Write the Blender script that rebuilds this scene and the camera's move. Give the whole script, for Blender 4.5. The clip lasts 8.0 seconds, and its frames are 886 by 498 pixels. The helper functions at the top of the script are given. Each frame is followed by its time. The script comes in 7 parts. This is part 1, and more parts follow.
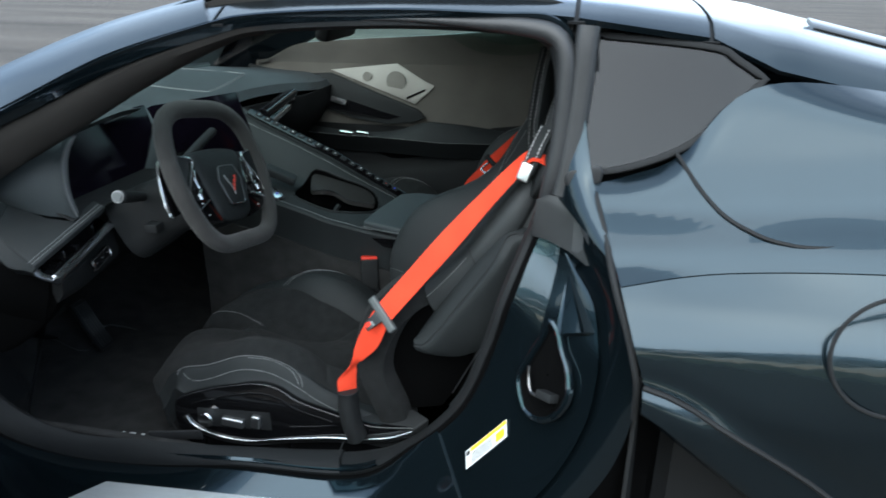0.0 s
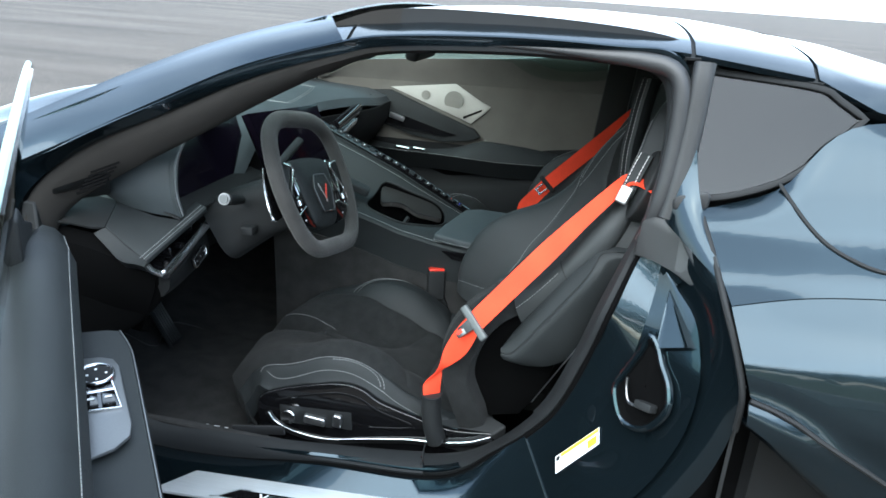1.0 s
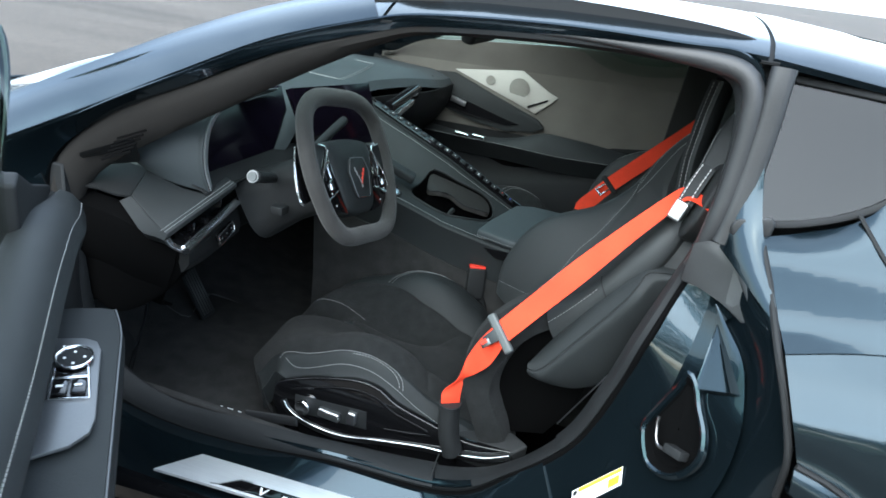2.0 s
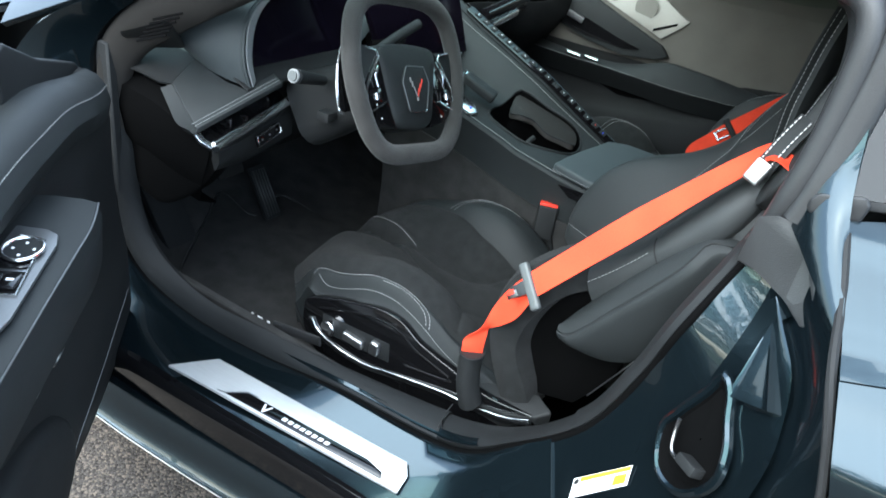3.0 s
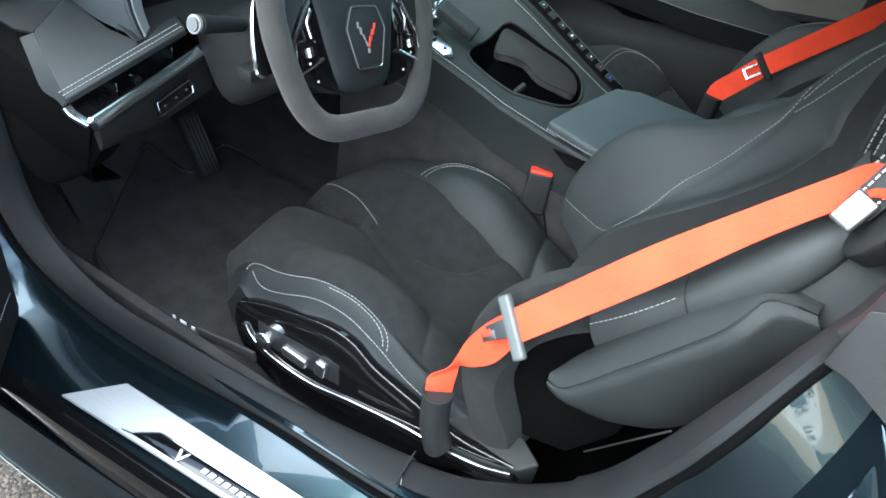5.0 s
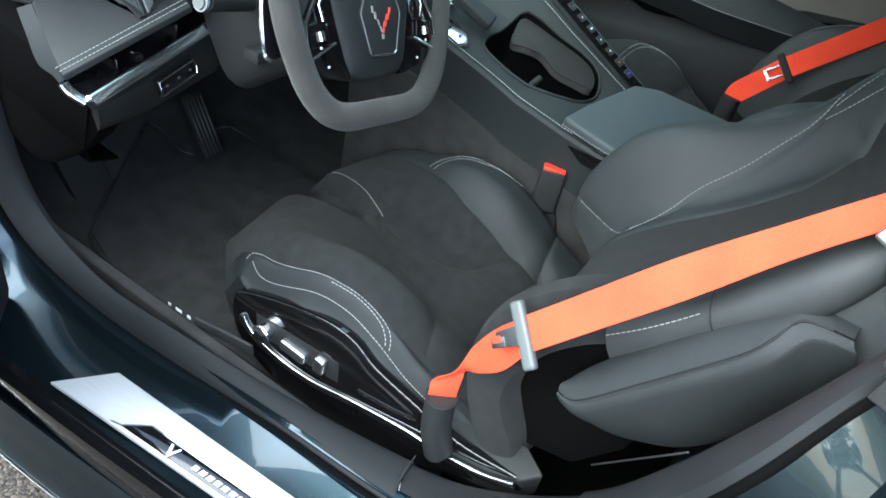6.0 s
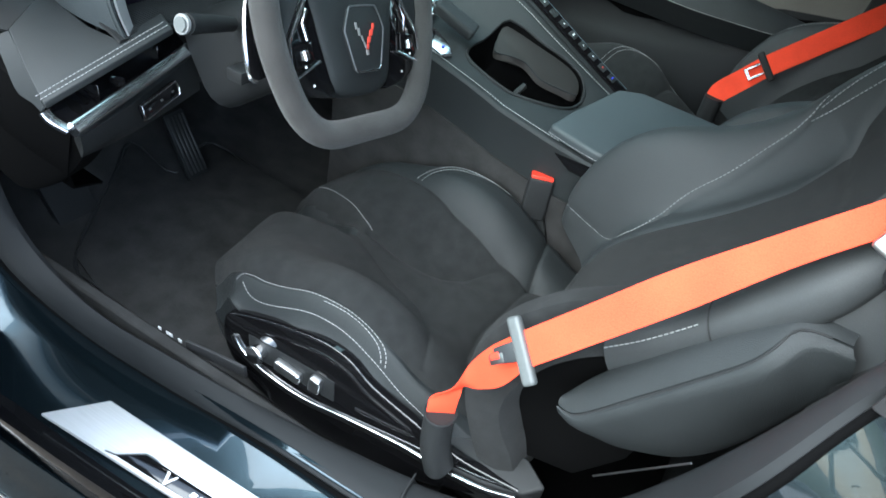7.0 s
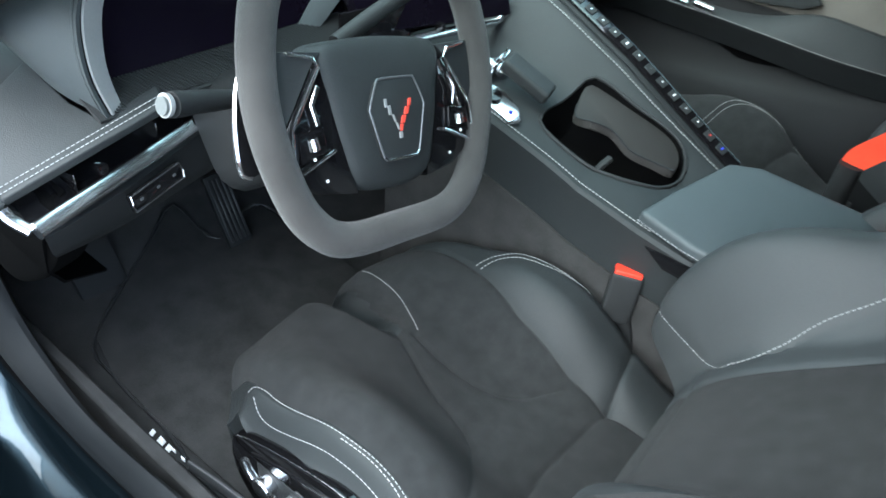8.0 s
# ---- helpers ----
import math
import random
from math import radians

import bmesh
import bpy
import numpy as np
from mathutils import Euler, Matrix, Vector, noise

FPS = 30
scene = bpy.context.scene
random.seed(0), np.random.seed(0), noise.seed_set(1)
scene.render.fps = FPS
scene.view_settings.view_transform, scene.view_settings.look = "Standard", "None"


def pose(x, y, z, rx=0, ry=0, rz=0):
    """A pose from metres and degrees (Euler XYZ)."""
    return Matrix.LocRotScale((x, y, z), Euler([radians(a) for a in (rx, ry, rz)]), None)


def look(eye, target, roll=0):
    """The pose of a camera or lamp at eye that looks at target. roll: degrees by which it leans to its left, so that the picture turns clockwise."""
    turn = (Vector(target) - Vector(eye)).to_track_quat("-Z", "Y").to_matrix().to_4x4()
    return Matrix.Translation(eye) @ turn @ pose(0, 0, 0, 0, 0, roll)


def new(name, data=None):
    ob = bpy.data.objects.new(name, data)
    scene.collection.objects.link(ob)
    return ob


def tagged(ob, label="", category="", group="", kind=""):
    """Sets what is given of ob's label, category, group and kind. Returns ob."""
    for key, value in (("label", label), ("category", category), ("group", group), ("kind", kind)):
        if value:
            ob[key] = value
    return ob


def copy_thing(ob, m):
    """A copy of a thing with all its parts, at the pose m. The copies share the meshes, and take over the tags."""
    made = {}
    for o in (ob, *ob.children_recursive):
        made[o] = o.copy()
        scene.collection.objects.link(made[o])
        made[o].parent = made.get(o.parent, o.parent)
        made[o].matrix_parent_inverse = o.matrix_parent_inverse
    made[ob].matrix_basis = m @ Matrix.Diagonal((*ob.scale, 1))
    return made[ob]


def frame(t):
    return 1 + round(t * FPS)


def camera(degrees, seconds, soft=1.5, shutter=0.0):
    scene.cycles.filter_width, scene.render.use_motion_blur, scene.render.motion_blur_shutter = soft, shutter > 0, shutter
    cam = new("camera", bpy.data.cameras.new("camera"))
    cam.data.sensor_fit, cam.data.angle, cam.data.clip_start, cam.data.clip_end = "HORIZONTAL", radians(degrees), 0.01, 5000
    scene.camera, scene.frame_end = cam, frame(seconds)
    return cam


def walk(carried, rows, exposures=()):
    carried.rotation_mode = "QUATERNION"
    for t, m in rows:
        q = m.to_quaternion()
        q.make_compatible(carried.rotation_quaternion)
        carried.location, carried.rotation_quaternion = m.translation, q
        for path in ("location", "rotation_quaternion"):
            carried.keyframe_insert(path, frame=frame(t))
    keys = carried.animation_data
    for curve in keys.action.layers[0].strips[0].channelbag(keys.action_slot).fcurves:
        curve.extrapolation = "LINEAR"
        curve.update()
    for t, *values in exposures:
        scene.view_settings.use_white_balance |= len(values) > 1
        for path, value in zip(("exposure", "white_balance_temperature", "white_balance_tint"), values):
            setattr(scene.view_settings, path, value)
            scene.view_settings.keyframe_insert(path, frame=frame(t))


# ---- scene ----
cam = camera(63.5, 8.0, 1.6, 0.3)
PATH = [
    (0, (-0.251, -1.758, 1.265), (-0.597, 0.072, 0.535), 1.3),
    (0.5, (-0.358, -1.823, 1.275), (-0.771, -0.011, 0.536), 3.1),
    (1, (-0.415, -1.865, 1.273), (-0.767, -0.018, 0.59), 4.1),
    (1.2, (-0.419, -1.867, 1.275), (-0.795, -0.028, 0.585), 4.2),
    (2.3, (-0.324, -1.652, 1.272), (-0.973, 0.068, 0.484), 8.9),
    (2.5, (-0.288, -1.597, 1.27), (-1.045, 0.059, 0.444), 9.5),
    (3, (-0.266, -1.518, 1.254), (-1.068, 0.018, 0.256), 10.2),
    (3.5, (-0.288, -1.431, 1.248), (-1.049, 0.077, 0.177), 10.9),
    (4, (-0.353, -1.305, 1.253), (-1.0, 0.233, 0.15), 11.7),
    (4.5, (-0.404, -1.232, 1.247), (-1.034, 0.259, 0.073), 12.0),
    (5, (-0.41, -1.196, 1.236), (-1.08, 0.233, 0.008), 11.4),
    (5.2, (-0.414, -1.185, 1.231), (-1.104, 0.234, 0.002), 11.7),
    (6.5, (-0.456, -1.165, 1.218), (-1.08, 0.25, -0.05), 14.8),
    (7, (-0.462, -1.159, 1.228), (-1.08, 0.279, -0.016), 12.7),
    (7.5, (-0.502, -1.056, 1.224), (-1.223, 0.387, 0.042), 10.6),
    (8, (-0.546, -0.912, 1.194), (-1.407, 0.404, -0.042), 8.6),
]
walk(cam, [(t, look(eye, target, roll)) for t, eye, target, roll in PATH],
     exposures=[(0.0, 1.25, 6250, 3), (0.5, 2.05, 6250, 3), (1.2, 1.98, 6250, 3), (2.5, 2.03, 6250, 3), (3.5, 2.74, 6250, 3), (4.5, 2.82, 6250, 3), (6.5, 2.75, 6250, 3), (7.2, 2.85, 6250, 3), (8.0, 3.22, 6250, 3)])
# ---- world and sun ----
SUN_ELEVATION, SUN_TURN = 44.0, 196.0
world = bpy.data.worlds.new("sky")
scene.world = world
world.use_nodes = True
wn, wl = world.node_tree.nodes, world.node_tree.links
wn.clear()
w_out, w_bg, w_sky = wn.new("ShaderNodeOutputWorld"), wn.new("ShaderNodeBackground"), wn.new("ShaderNodeTexSky")
w_sky.sky_type = "NISHITA"
w_sky.sun_disc = False
w_sky.sun_elevation, w_sky.sun_rotation = radians(SUN_ELEVATION), radians(SUN_TURN)
w_sky.air_density, w_sky.dust_density = 1.0, 1.5
w_coord, w_noise, w_ramp, w_mix = wn.new("ShaderNodeTexCoord"), wn.new("ShaderNodeTexNoise"), wn.new("ShaderNodeValToRGB"), wn.new("ShaderNodeMix")
w_mix.data_type = "RGBA"
w_noise.inputs["Scale"].default_value, w_noise.inputs["Detail"].default_value = 1.3, 4.0
w_map = wn.new("ShaderNodeMapping")
w_map.inputs["Scale"].default_value = (1.0, 1.0, 2.6)
w_ramp.color_ramp.elements[0].position, w_ramp.color_ramp.elements[1].position = 0.30, 0.80
w_mix.inputs["B"].default_value = (7.4, 8.4, 10.0, 1.0)
wl.new(w_coord.outputs["Generated"], w_map.inputs["Vector"])
wl.new(w_map.outputs["Vector"], w_noise.inputs["Vector"])
wl.new(w_noise.outputs["Fac"], w_ramp.inputs["Fac"])
wl.new(w_ramp.outputs["Color"], w_mix.inputs["Factor"])
wl.new(w_sky.outputs["Color"], w_mix.inputs["A"])
wl.new(w_mix.outputs["Result"], w_bg.inputs["Color"])
wl.new(w_bg.outputs["Background"], w_out.inputs["Surface"])
w_bg.inputs["Strength"].default_value = 0.15

sun = new("sun", bpy.data.lights.new("sun", "SUN"))
sun.data.energy, sun.data.angle, sun.data.color = 2.0, radians(85), (0.97, 0.985, 1.0)
_az = radians(SUN_TURN)
SUN_WAY = Vector((math.sin(_az) * math.cos(radians(SUN_ELEVATION)), math.cos(_az) * math.cos(radians(SUN_ELEVATION)), math.sin(radians(SUN_ELEVATION))))
sun.matrix_world = look(SUN_WAY * 20, (0, 0, 0))


# ---- materials ----
def material(name, color, rough=0.5, metal=0.0, coat=0.0, bump=0.0, scale=300.0, vary=0.12, patch=9.0, sheen=0.0,
             cells=False, spec=0.5, rough_vary=0.08, coat_rough=0.03, streak=None):
    """A surface with grain and larger blotches, in metres."""
    m = bpy.data.materials.new(name)
    m.use_nodes = True
    nodes, links = m.node_tree.nodes, m.node_tree.links
    p = nodes["Principled BSDF"]
    p.inputs["Roughness"].default_value, p.inputs["Metallic"].default_value = rough, metal
    p.inputs["Coat Weight"].default_value, p.inputs["Coat Roughness"].default_value = coat, coat_rough
    p.inputs["Sheen Weight"].default_value, p.inputs["Sheen Roughness"].default_value = sheen, 0.5
    p.inputs["Specular IOR Level"].default_value = spec
    co = nodes.new("ShaderNodeTexCoord")
    mapping = nodes.new("ShaderNodeMapping")
    links.new(co.outputs["Object"], mapping.inputs["Vector"])
    if streak:
        mapping.inputs["Scale"].default_value = streak
    fine = nodes.new("ShaderNodeTexVoronoi" if cells else "ShaderNodeTexNoise")
    fine.inputs["Scale"].default_value = scale
    large = nodes.new("ShaderNodeTexNoise")
    large.inputs["Scale"].default_value, large.inputs["Detail"].default_value = patch, 5.0
    links.new(mapping.outputs["Vector"], fine.inputs["Vector"])
    links.new(co.outputs["Object"], large.inputs["Vector"])
    fac = nodes.new("ShaderNodeMath")
    fac.operation = "MULTIPLY_ADD"
    fac.inputs[1].default_value, fac.inputs[2].default_value = 0.5, 0.0
    links.new(fine.outputs["Distance" if cells else "Fac"], fac.inputs[0])
    add = nodes.new("ShaderNodeMath")
    add.operation = "MULTIPLY_ADD"
    add.inputs[1].default_value = 0.6
    links.new(large.outputs["Fac"], add.inputs[0])
    links.new(fac.outputs[0], add.inputs[2])
    ramp = nodes.new("ShaderNodeValToRGB")
    lo, hi = [tuple(max(0.0, min(1.0, c * (1 + k * vary))) for c in color) + (1.0,) for k in (-2.0, 2.0)]
    ramp.color_ramp.elements[0].color, ramp.color_ramp.elements[1].color = lo, hi
    ramp.color_ramp.elements[0].position, ramp.color_ramp.elements[1].position = 0.2, 0.85
    links.new(add.outputs[0], ramp.inputs["Fac"])
    links.new(ramp.outputs["Color"], p.inputs["Base Color"])
    if rough_vary:
        rr = nodes.new("ShaderNodeMapRange")
        rr.inputs["To Min"].default_value, rr.inputs["To Max"].default_value = max(0.02, rough - rough_vary), min(1.0, rough + rough_vary)
        links.new(large.outputs["Fac"], rr.inputs["Value"])
        links.new(rr.outputs["Result"], p.inputs["Roughness"])
    if bump:
        b = nodes.new("ShaderNodeBump")
        b.inputs["Strength"].default_value, b.inputs["Distance"].default_value = bump, 0.001
        links.new(fine.outputs["Distance" if cells else "Fac"], b.inputs["Height"])
        links.new(b.outputs["Normal"], p.inputs["Normal"])
    return m


def glass_material(name, tint, rough=0.0, index=1.52):
    m = bpy.data.materials.new(name)
    m.use_nodes = True
    nodes, links = m.node_tree.nodes, m.node_tree.links
    nodes.clear()
    out, mix, clear, gloss, fres = (nodes.new("ShaderNode" + k) for k in ("OutputMaterial", "MixShader", "BsdfTransparent", "BsdfGlossy", "Fresnel"))
    clear.inputs["Color"].default_value = (*tint, 1)
    gloss.inputs["Roughness"].default_value = rough
    fres.inputs["IOR"].default_value = index
    links.new(fres.outputs["Fac"], mix.inputs["Fac"])
    links.new(clear.outputs["BSDF"], mix.inputs[1])
    links.new(gloss.outputs["BSDF"], mix.inputs[2])
    links.new(mix.outputs["Shader"], out.inputs["Surface"])
    return m


PAINT = material("grey_metallic_paint", (0.0175, 0.030, 0.038), 0.16, 0.85, 0.5, 0.05, 2500, 0.1, 3.0, spec=0.5, rough_vary=0.03, coat_rough=0.02)
LEATHER = material("black_leather", (0.0165, 0.0188, 0.0195), 0.56, bump=0.35, scale=900, vary=0.16, cells=True, rough_vary=0.08, spec=0.24)
LEATHER_SOFT = material("soft_black_leather", (0.024, 0.0265, 0.0275), 0.58, bump=0.2, scale=1100, vary=0.14, cells=True, rough_vary=0.07, spec=0.35)
DASH_LEATHER = material("grey_black_leather", (0.034, 0.041, 0.044), 0.54, bump=0.18, scale=1000, vary=0.12, cells=True, rough_vary=0.06, spec=0.4)
SATIN_GREY = material("satin_grey_panel", (0.12, 0.125, 0.13), 0.35, 0.6, vary=0.06)
SILVER_RING = material("silver_plastic", (0.2, 0.205, 0.205), 0.3, vary=0.05)
SUEDE = material("black_suede", (0.0155, 0.0163, 0.0165), 0.97, bump=1.0, scale=1500, vary=0.3, patch=45, sheen=0.035, spec=0.1)
WHEEL_SUEDE = material("charcoal_suede", (0.037, 0.036, 0.0345), 0.95, bump=0.7, scale=1600, vary=0.25, patch=18, sheen=0.12, spec=0.15)
PLASTIC = material("black_plastic", (0.015, 0.016, 0.0165), 0.58, bump=0.35, scale=1300, vary=0.14, spec=0.22)
TRIM_GREY = material("dark_grey_trim", (0.013, 0.014, 0.0148), 0.65, bump=0.4, scale=1200, vary=0.12, spec=0.18)
RUBBER = material("black_rubber", (0.013, 0.0135, 0.014), 0.7, bump=0.2, scale=700, vary=0.15, spec=0.25)
SEAL_GREY = material("grey_weathered_rubber", (0.020, 0.0205, 0.0215), 0.45, bump=0.25, scale=600, vary=0.18, patch=14)
GLOSS = material("gloss_black", (0.004, 0.004, 0.0045), 0.1, coat=0.6, spec=0.3, vary=0.1, rough_vary=0.03)
CHROME = material("chrome", (0.86, 0.87, 0.89), 0.2, 1.0, vary=0.03, rough_vary=0.05)
SATIN = material("satin_metal", (0.52, 0.53, 0.54), 0.35, 1.0, vary=0.05, bump=0.05, scale=1800)
BRUSHED = material("brushed_aluminium", (0.62, 0.63, 0.64), 0.42, 0.6, bump=0.25, scale=500, vary=0.08, streak=(0.03, 1, 1))
SILVER_GRILLE = material("silver_speaker_cover", (0.5, 0.49, 0.45), 0.42, 0.75, vary=0.06)
SPEAKER_MESH = material("perforated_silver", (0.30, 0.29, 0.26), 0.5, 0.6, bump=0.8, scale=450, cells=True, vary=0.1)
BELT = material("red_webbing", (0.78, 0.062, 0.027), 0.75, bump=0.8, scale=700, vary=0.16, patch=14, spec=0.15)
CARPET = material("black_carpet", (0.030, 0.0296, 0.0292), 0.98, bump=1.0, scale=900, vary=0.35, patch=20, spec=0.12)
# Black plastic taken darker than its own colour, to stand in for deep shade.
WELL = material("shade_black_plastic", (0.0018, 0.0018, 0.0019), 0.85, bump=0.3, scale=1100, vary=0.15, spec=0.04)
FLAP = material("dark_brown_grey_plastic", (0.016, 0.0145, 0.0135), 0.62, bump=0.4, scale=1200, vary=0.12, spec=0.2)
BLUE_INK = material("blue_print", (0.03, 0.05, 0.6), 0.4, vary=0.03)
STITCH = material("grey_thread", (0.24, 0.245, 0.245), 0.85, vary=0.1)
GREY_TONGUE = material("grey_tongue_plastic", (0.075, 0.083, 0.083), 0.5, vary=0.08)
TONGUE_DARK = material("dark_tongue_plastic", (0.016, 0.018, 0.02), 0.5, vary=0.08)
RED_PLASTIC = material("red_plastic", (0.75, 0.04, 0.02), 0.4, vary=0.06)
WHITE_INK = material("white_print", (0.75, 0.75, 0.75), 0.6, vary=0.03)
RED_INK = material("red_print", (0.6, 0.06, 0.04), 0.4, vary=0.03)
YELLOW_INK = material("yellow_print", (0.8, 0.5, 0.02), 0.5, vary=0.03)
STEEL = material("bare_steel", (0.22, 0.22, 0.225), 0.35, 1.0, vary=0.12)
PILLAR_TRIM = material("dark_pillar_fabric", (0.022, 0.0205, 0.019), 0.95, bump=0.4, scale=1100, vary=0.12, spec=0.12)
HEADLINER = material("grey_headliner", (0.09, 0.088, 0.082), 0.9, bump=0.4, scale=1100, vary=0.1)
DOORCARD = material("warm_grey_suede", (0.12, 0.113, 0.10), 0.92, bump=0.6, scale=1500, vary=0.14, patch=10, sheen=0.3, spec=0.2)
GLASS = glass_material("clear_green_glass", (0.78, 0.9, 0.85))
GLASS_EDGE = material("ground_glass", (0.32, 0.42, 0.38), 0.35, vary=0.05)
DARK_GLASS = glass_material("tinted_glass", (0.10, 0.12, 0.14), index=1.44)
SCREEN = material("display_glass", (0.004, 0.003, 0.006), 0.12, coat=0.0, spec=0.12, vary=0.1, rough_vary=0.02)


# ---- building tools ----
def V(*c):
    return Vector(c)


def crom(points, n, closed=False):
    """n points on a smooth line through the given ones, evenly spread."""
    pts = [Vector(p) for p in points]
    k = len(pts)
    dense = []
    for i in range(k if closed else k - 1):
        p0, p1, p2, p3 = (pts[(i + j - 1) % k] if closed else pts[min(max(i + j - 1, 0), k - 1)] for j in range(4))
        for q in range(16):
            t = q / 16
            dense.append(0.5 * ((2 * p1) + (p2 - p0) * t + (2 * p0 - 5 * p1 + 4 * p2 - p3) * t * t + (3 * p1 - p0 - 3 * p2 + p3) * t ** 3))
    dense.append(pts[0].copy() if closed else pts[-1].copy())
    d = [0.0]
    for a, b in zip(dense, dense[1:]):
        d.append(d[-1] + (b - a).length)
    out, j = [], 0
    for i in range(n):
        want = d[-1] * i / (n if closed else n - 1)
        while j < len(d) - 2 and d[j + 1] < want:
            j += 1
        f = (want - d[j]) / max(d[j + 1] - d[j], 1e-9)
        out.append(dense[j].lerp(dense[j + 1], min(max(f, 0), 1)))
    return out


def span(a, b, n):
    return [a + (b - a) * i / (n - 1) for i in range(n)]


def lerp_table(table, x):
    """Smooth value at x from pairs of (x, value)."""
    if x <= table[0][0]:
        return table[0][1]
    for (a, u), (b, v) in zip(table, table[1:]):
        if x <= b:
            t = (x - a) / (b - a)
            t = t * t * (3 - 2 * t) if len(table) < 3 else t
            return u + (v - u) * t
    return table[-1][1]


def soft(table, x, w=0.02):
    return sum(lerp_table(table, x + w * k) for k in (-1.5, -0.75, 0, 0.75, 1.5)) / 5


def step(a, b, x):
    t = min(max((x - a) / (b - a), 0.0), 1.0)
    return t * t * (3 - 2 * t)


def skin(rows, closed_u=False, closed_v=False, bm=None):
    """Quads between rows of points."""
    bm = bm or bmesh.new()
    vs = [[bm.verts.new(p) for p in row] for row in rows]
    nr, nc = len(vs), len(vs[0])
    for i in range(nr if closed_v else nr - 1):
        for j in range(nc if closed_u else nc - 1):
            q = [vs[i][j], vs[i][(j + 1) % nc], vs[(i + 1) % nr][(j + 1) % nc], vs[(i + 1) % nr][j]]
            try:
                bm.faces.new(q)
            except ValueError:
                pass
    return bm


def thick(bm, t):
    bmesh.ops.recalc_face_normals(bm, faces=bm.faces)
    bmesh.ops.solidify(bm, geom=bm.faces[:], thickness=t)
    return bm


def sweep(path, prof, up=(0, 0, 1), closed=False, round_prof=True, caps=True, scale=None):
    """A profile of (side, up) pairs carried along a path."""
    path = [Vector(p) for p in path]
    n, rows = len(path), []
    up = Vector(up)
    for i, p in enumerate(path):
        a = path[(i - 1) % n] if closed or i else path[0]
        b = path[(i + 1) % n] if closed or i < n - 1 else path[-1]
        t = (b - a).normalized()
        side = t.cross(up)
        side = side.normalized() if side.length > 1e-6 else Vector((0, 1, 0))
        u = side.cross(t).normalized()
        k = scale[i] if scale else 1.0
        rows.append([p + side * (x * k) + u * (y * k) for x, y in prof])
    bm = skin(rows, closed_u=round_prof, closed_v=closed)
    if caps and not closed and round_prof:
        bm.verts.ensure_lookup_table()
        m = len(prof)
        for ring in (bm.verts[:m], bm.verts[-m:]):
            try:
                bm.faces.new(ring)
            except ValueError:
                pass
    bmesh.ops.recalc_face_normals(bm, faces=bm.faces)
    return bm


def circle(r, n=10, rx=None):
    return [((rx or r) * math.cos(2 * math.pi * i / n), r * math.sin(2 * math.pi * i / n)) for i in range(n)]


def tube(path, r, n=10, up=(0, 0, 1), closed=False, scale=None):
    return sweep(path, circle(r, n), up, closed, True, True, scale)


def rounded(w, h, r, n=4):
    """Corner points of a rounded rectangle."""
    r = min(r, w / 2 - 1e-5, h / 2 - 1e-5)
    out = []
    for cx, cy, a0 in ((w / 2 - r, h / 2 - r, 0), (-w / 2 + r, h / 2 - r, 90), (-w / 2 + r, -h / 2 + r, 180), (w / 2 - r, -h / 2 + r, 270)):
        for i in range(n + 1):
            a = radians(a0 + 90 * i / n)
            out.append((cx + r * math.cos(a), cy + r * math.sin(a)))
    return out


def box(sx, sy, sz, bevel=0.003, seg=2, m=None):
    bm = bmesh.new()
    bmesh.ops.create_cube(bm, size=1)
    bmesh.ops.scale(bm, vec=(sx, sy, sz), verts=bm.verts)
    if bevel:
        bmesh.ops.bevel(bm, geom=bm.edges[:], offset=bevel, segments=seg, affect="EDGES", profile=0.6)
    if m is not None:
        bmesh.ops.transform(bm, matrix=m, verts=bm.verts)
    return bm


def prism(outline, way, bevel=0.0, seg=2):
    """A flat outline pushed along way, with its edges rounded."""
    bm = bmesh.new()
    way = Vector(way)
    f = bm.faces.new([bm.verts.new(p) for p in outline])
    r = bmesh.ops.extrude_face_region(bm, geom=[f])
    bmesh.ops.translate(bm, vec=way, verts=[v for v in r["geom"] if isinstance(v, bmesh.types.BMVert)])
    bmesh.ops.recalc_face_normals(bm, faces=bm.faces)
    if bevel:
        bmesh.ops.bevel(bm, geom=bm.edges[:], offset=bevel, segments=seg, affect="EDGES", profile=0.6)
    return bm


def pillow(outline, n, h, depth=0.02, count=64, edge=0.35, smooth_line=True):
    """A padded panel: an outline round which a soft top swells along n."""
    n = Vector(n).normalized()
    pts = crom(outline, count, True) if smooth_line else [Vector(p) for p in outline]
    c = sum(pts, Vector()) / len(pts)
    rows = [[p - n * depth for p in pts]]
    for s in (1.0, 0.985, 0.96, 0.92, 0.85, 0.7, 0.5, 0.25, 0.06):
        rise = h * (1 - s ** 4) ** edge if s < 1 else 0.0
        rows.append([c + (p - c) * s + n * rise for p in pts])
    bm = skin(rows, closed_u=True)
    bm.verts.ensure_lookup_table()
    bm.faces.new(bm.verts[-len(pts):])
    bm.faces.new(list(reversed(bm.verts[:len(pts)])))
    bmesh.ops.recalc_face_normals(bm, faces=bm.faces)
    return bm


def merge(*bms):
    """Several bmeshes joined into the first."""
    out = bms[0]
    for b in bms[1:]:
        me = bpy.data.meshes.new("tmp")
        b.to_mesh(me)
        out.from_mesh(me)
        bpy.data.meshes.remove(me)
        b.free()
    return out


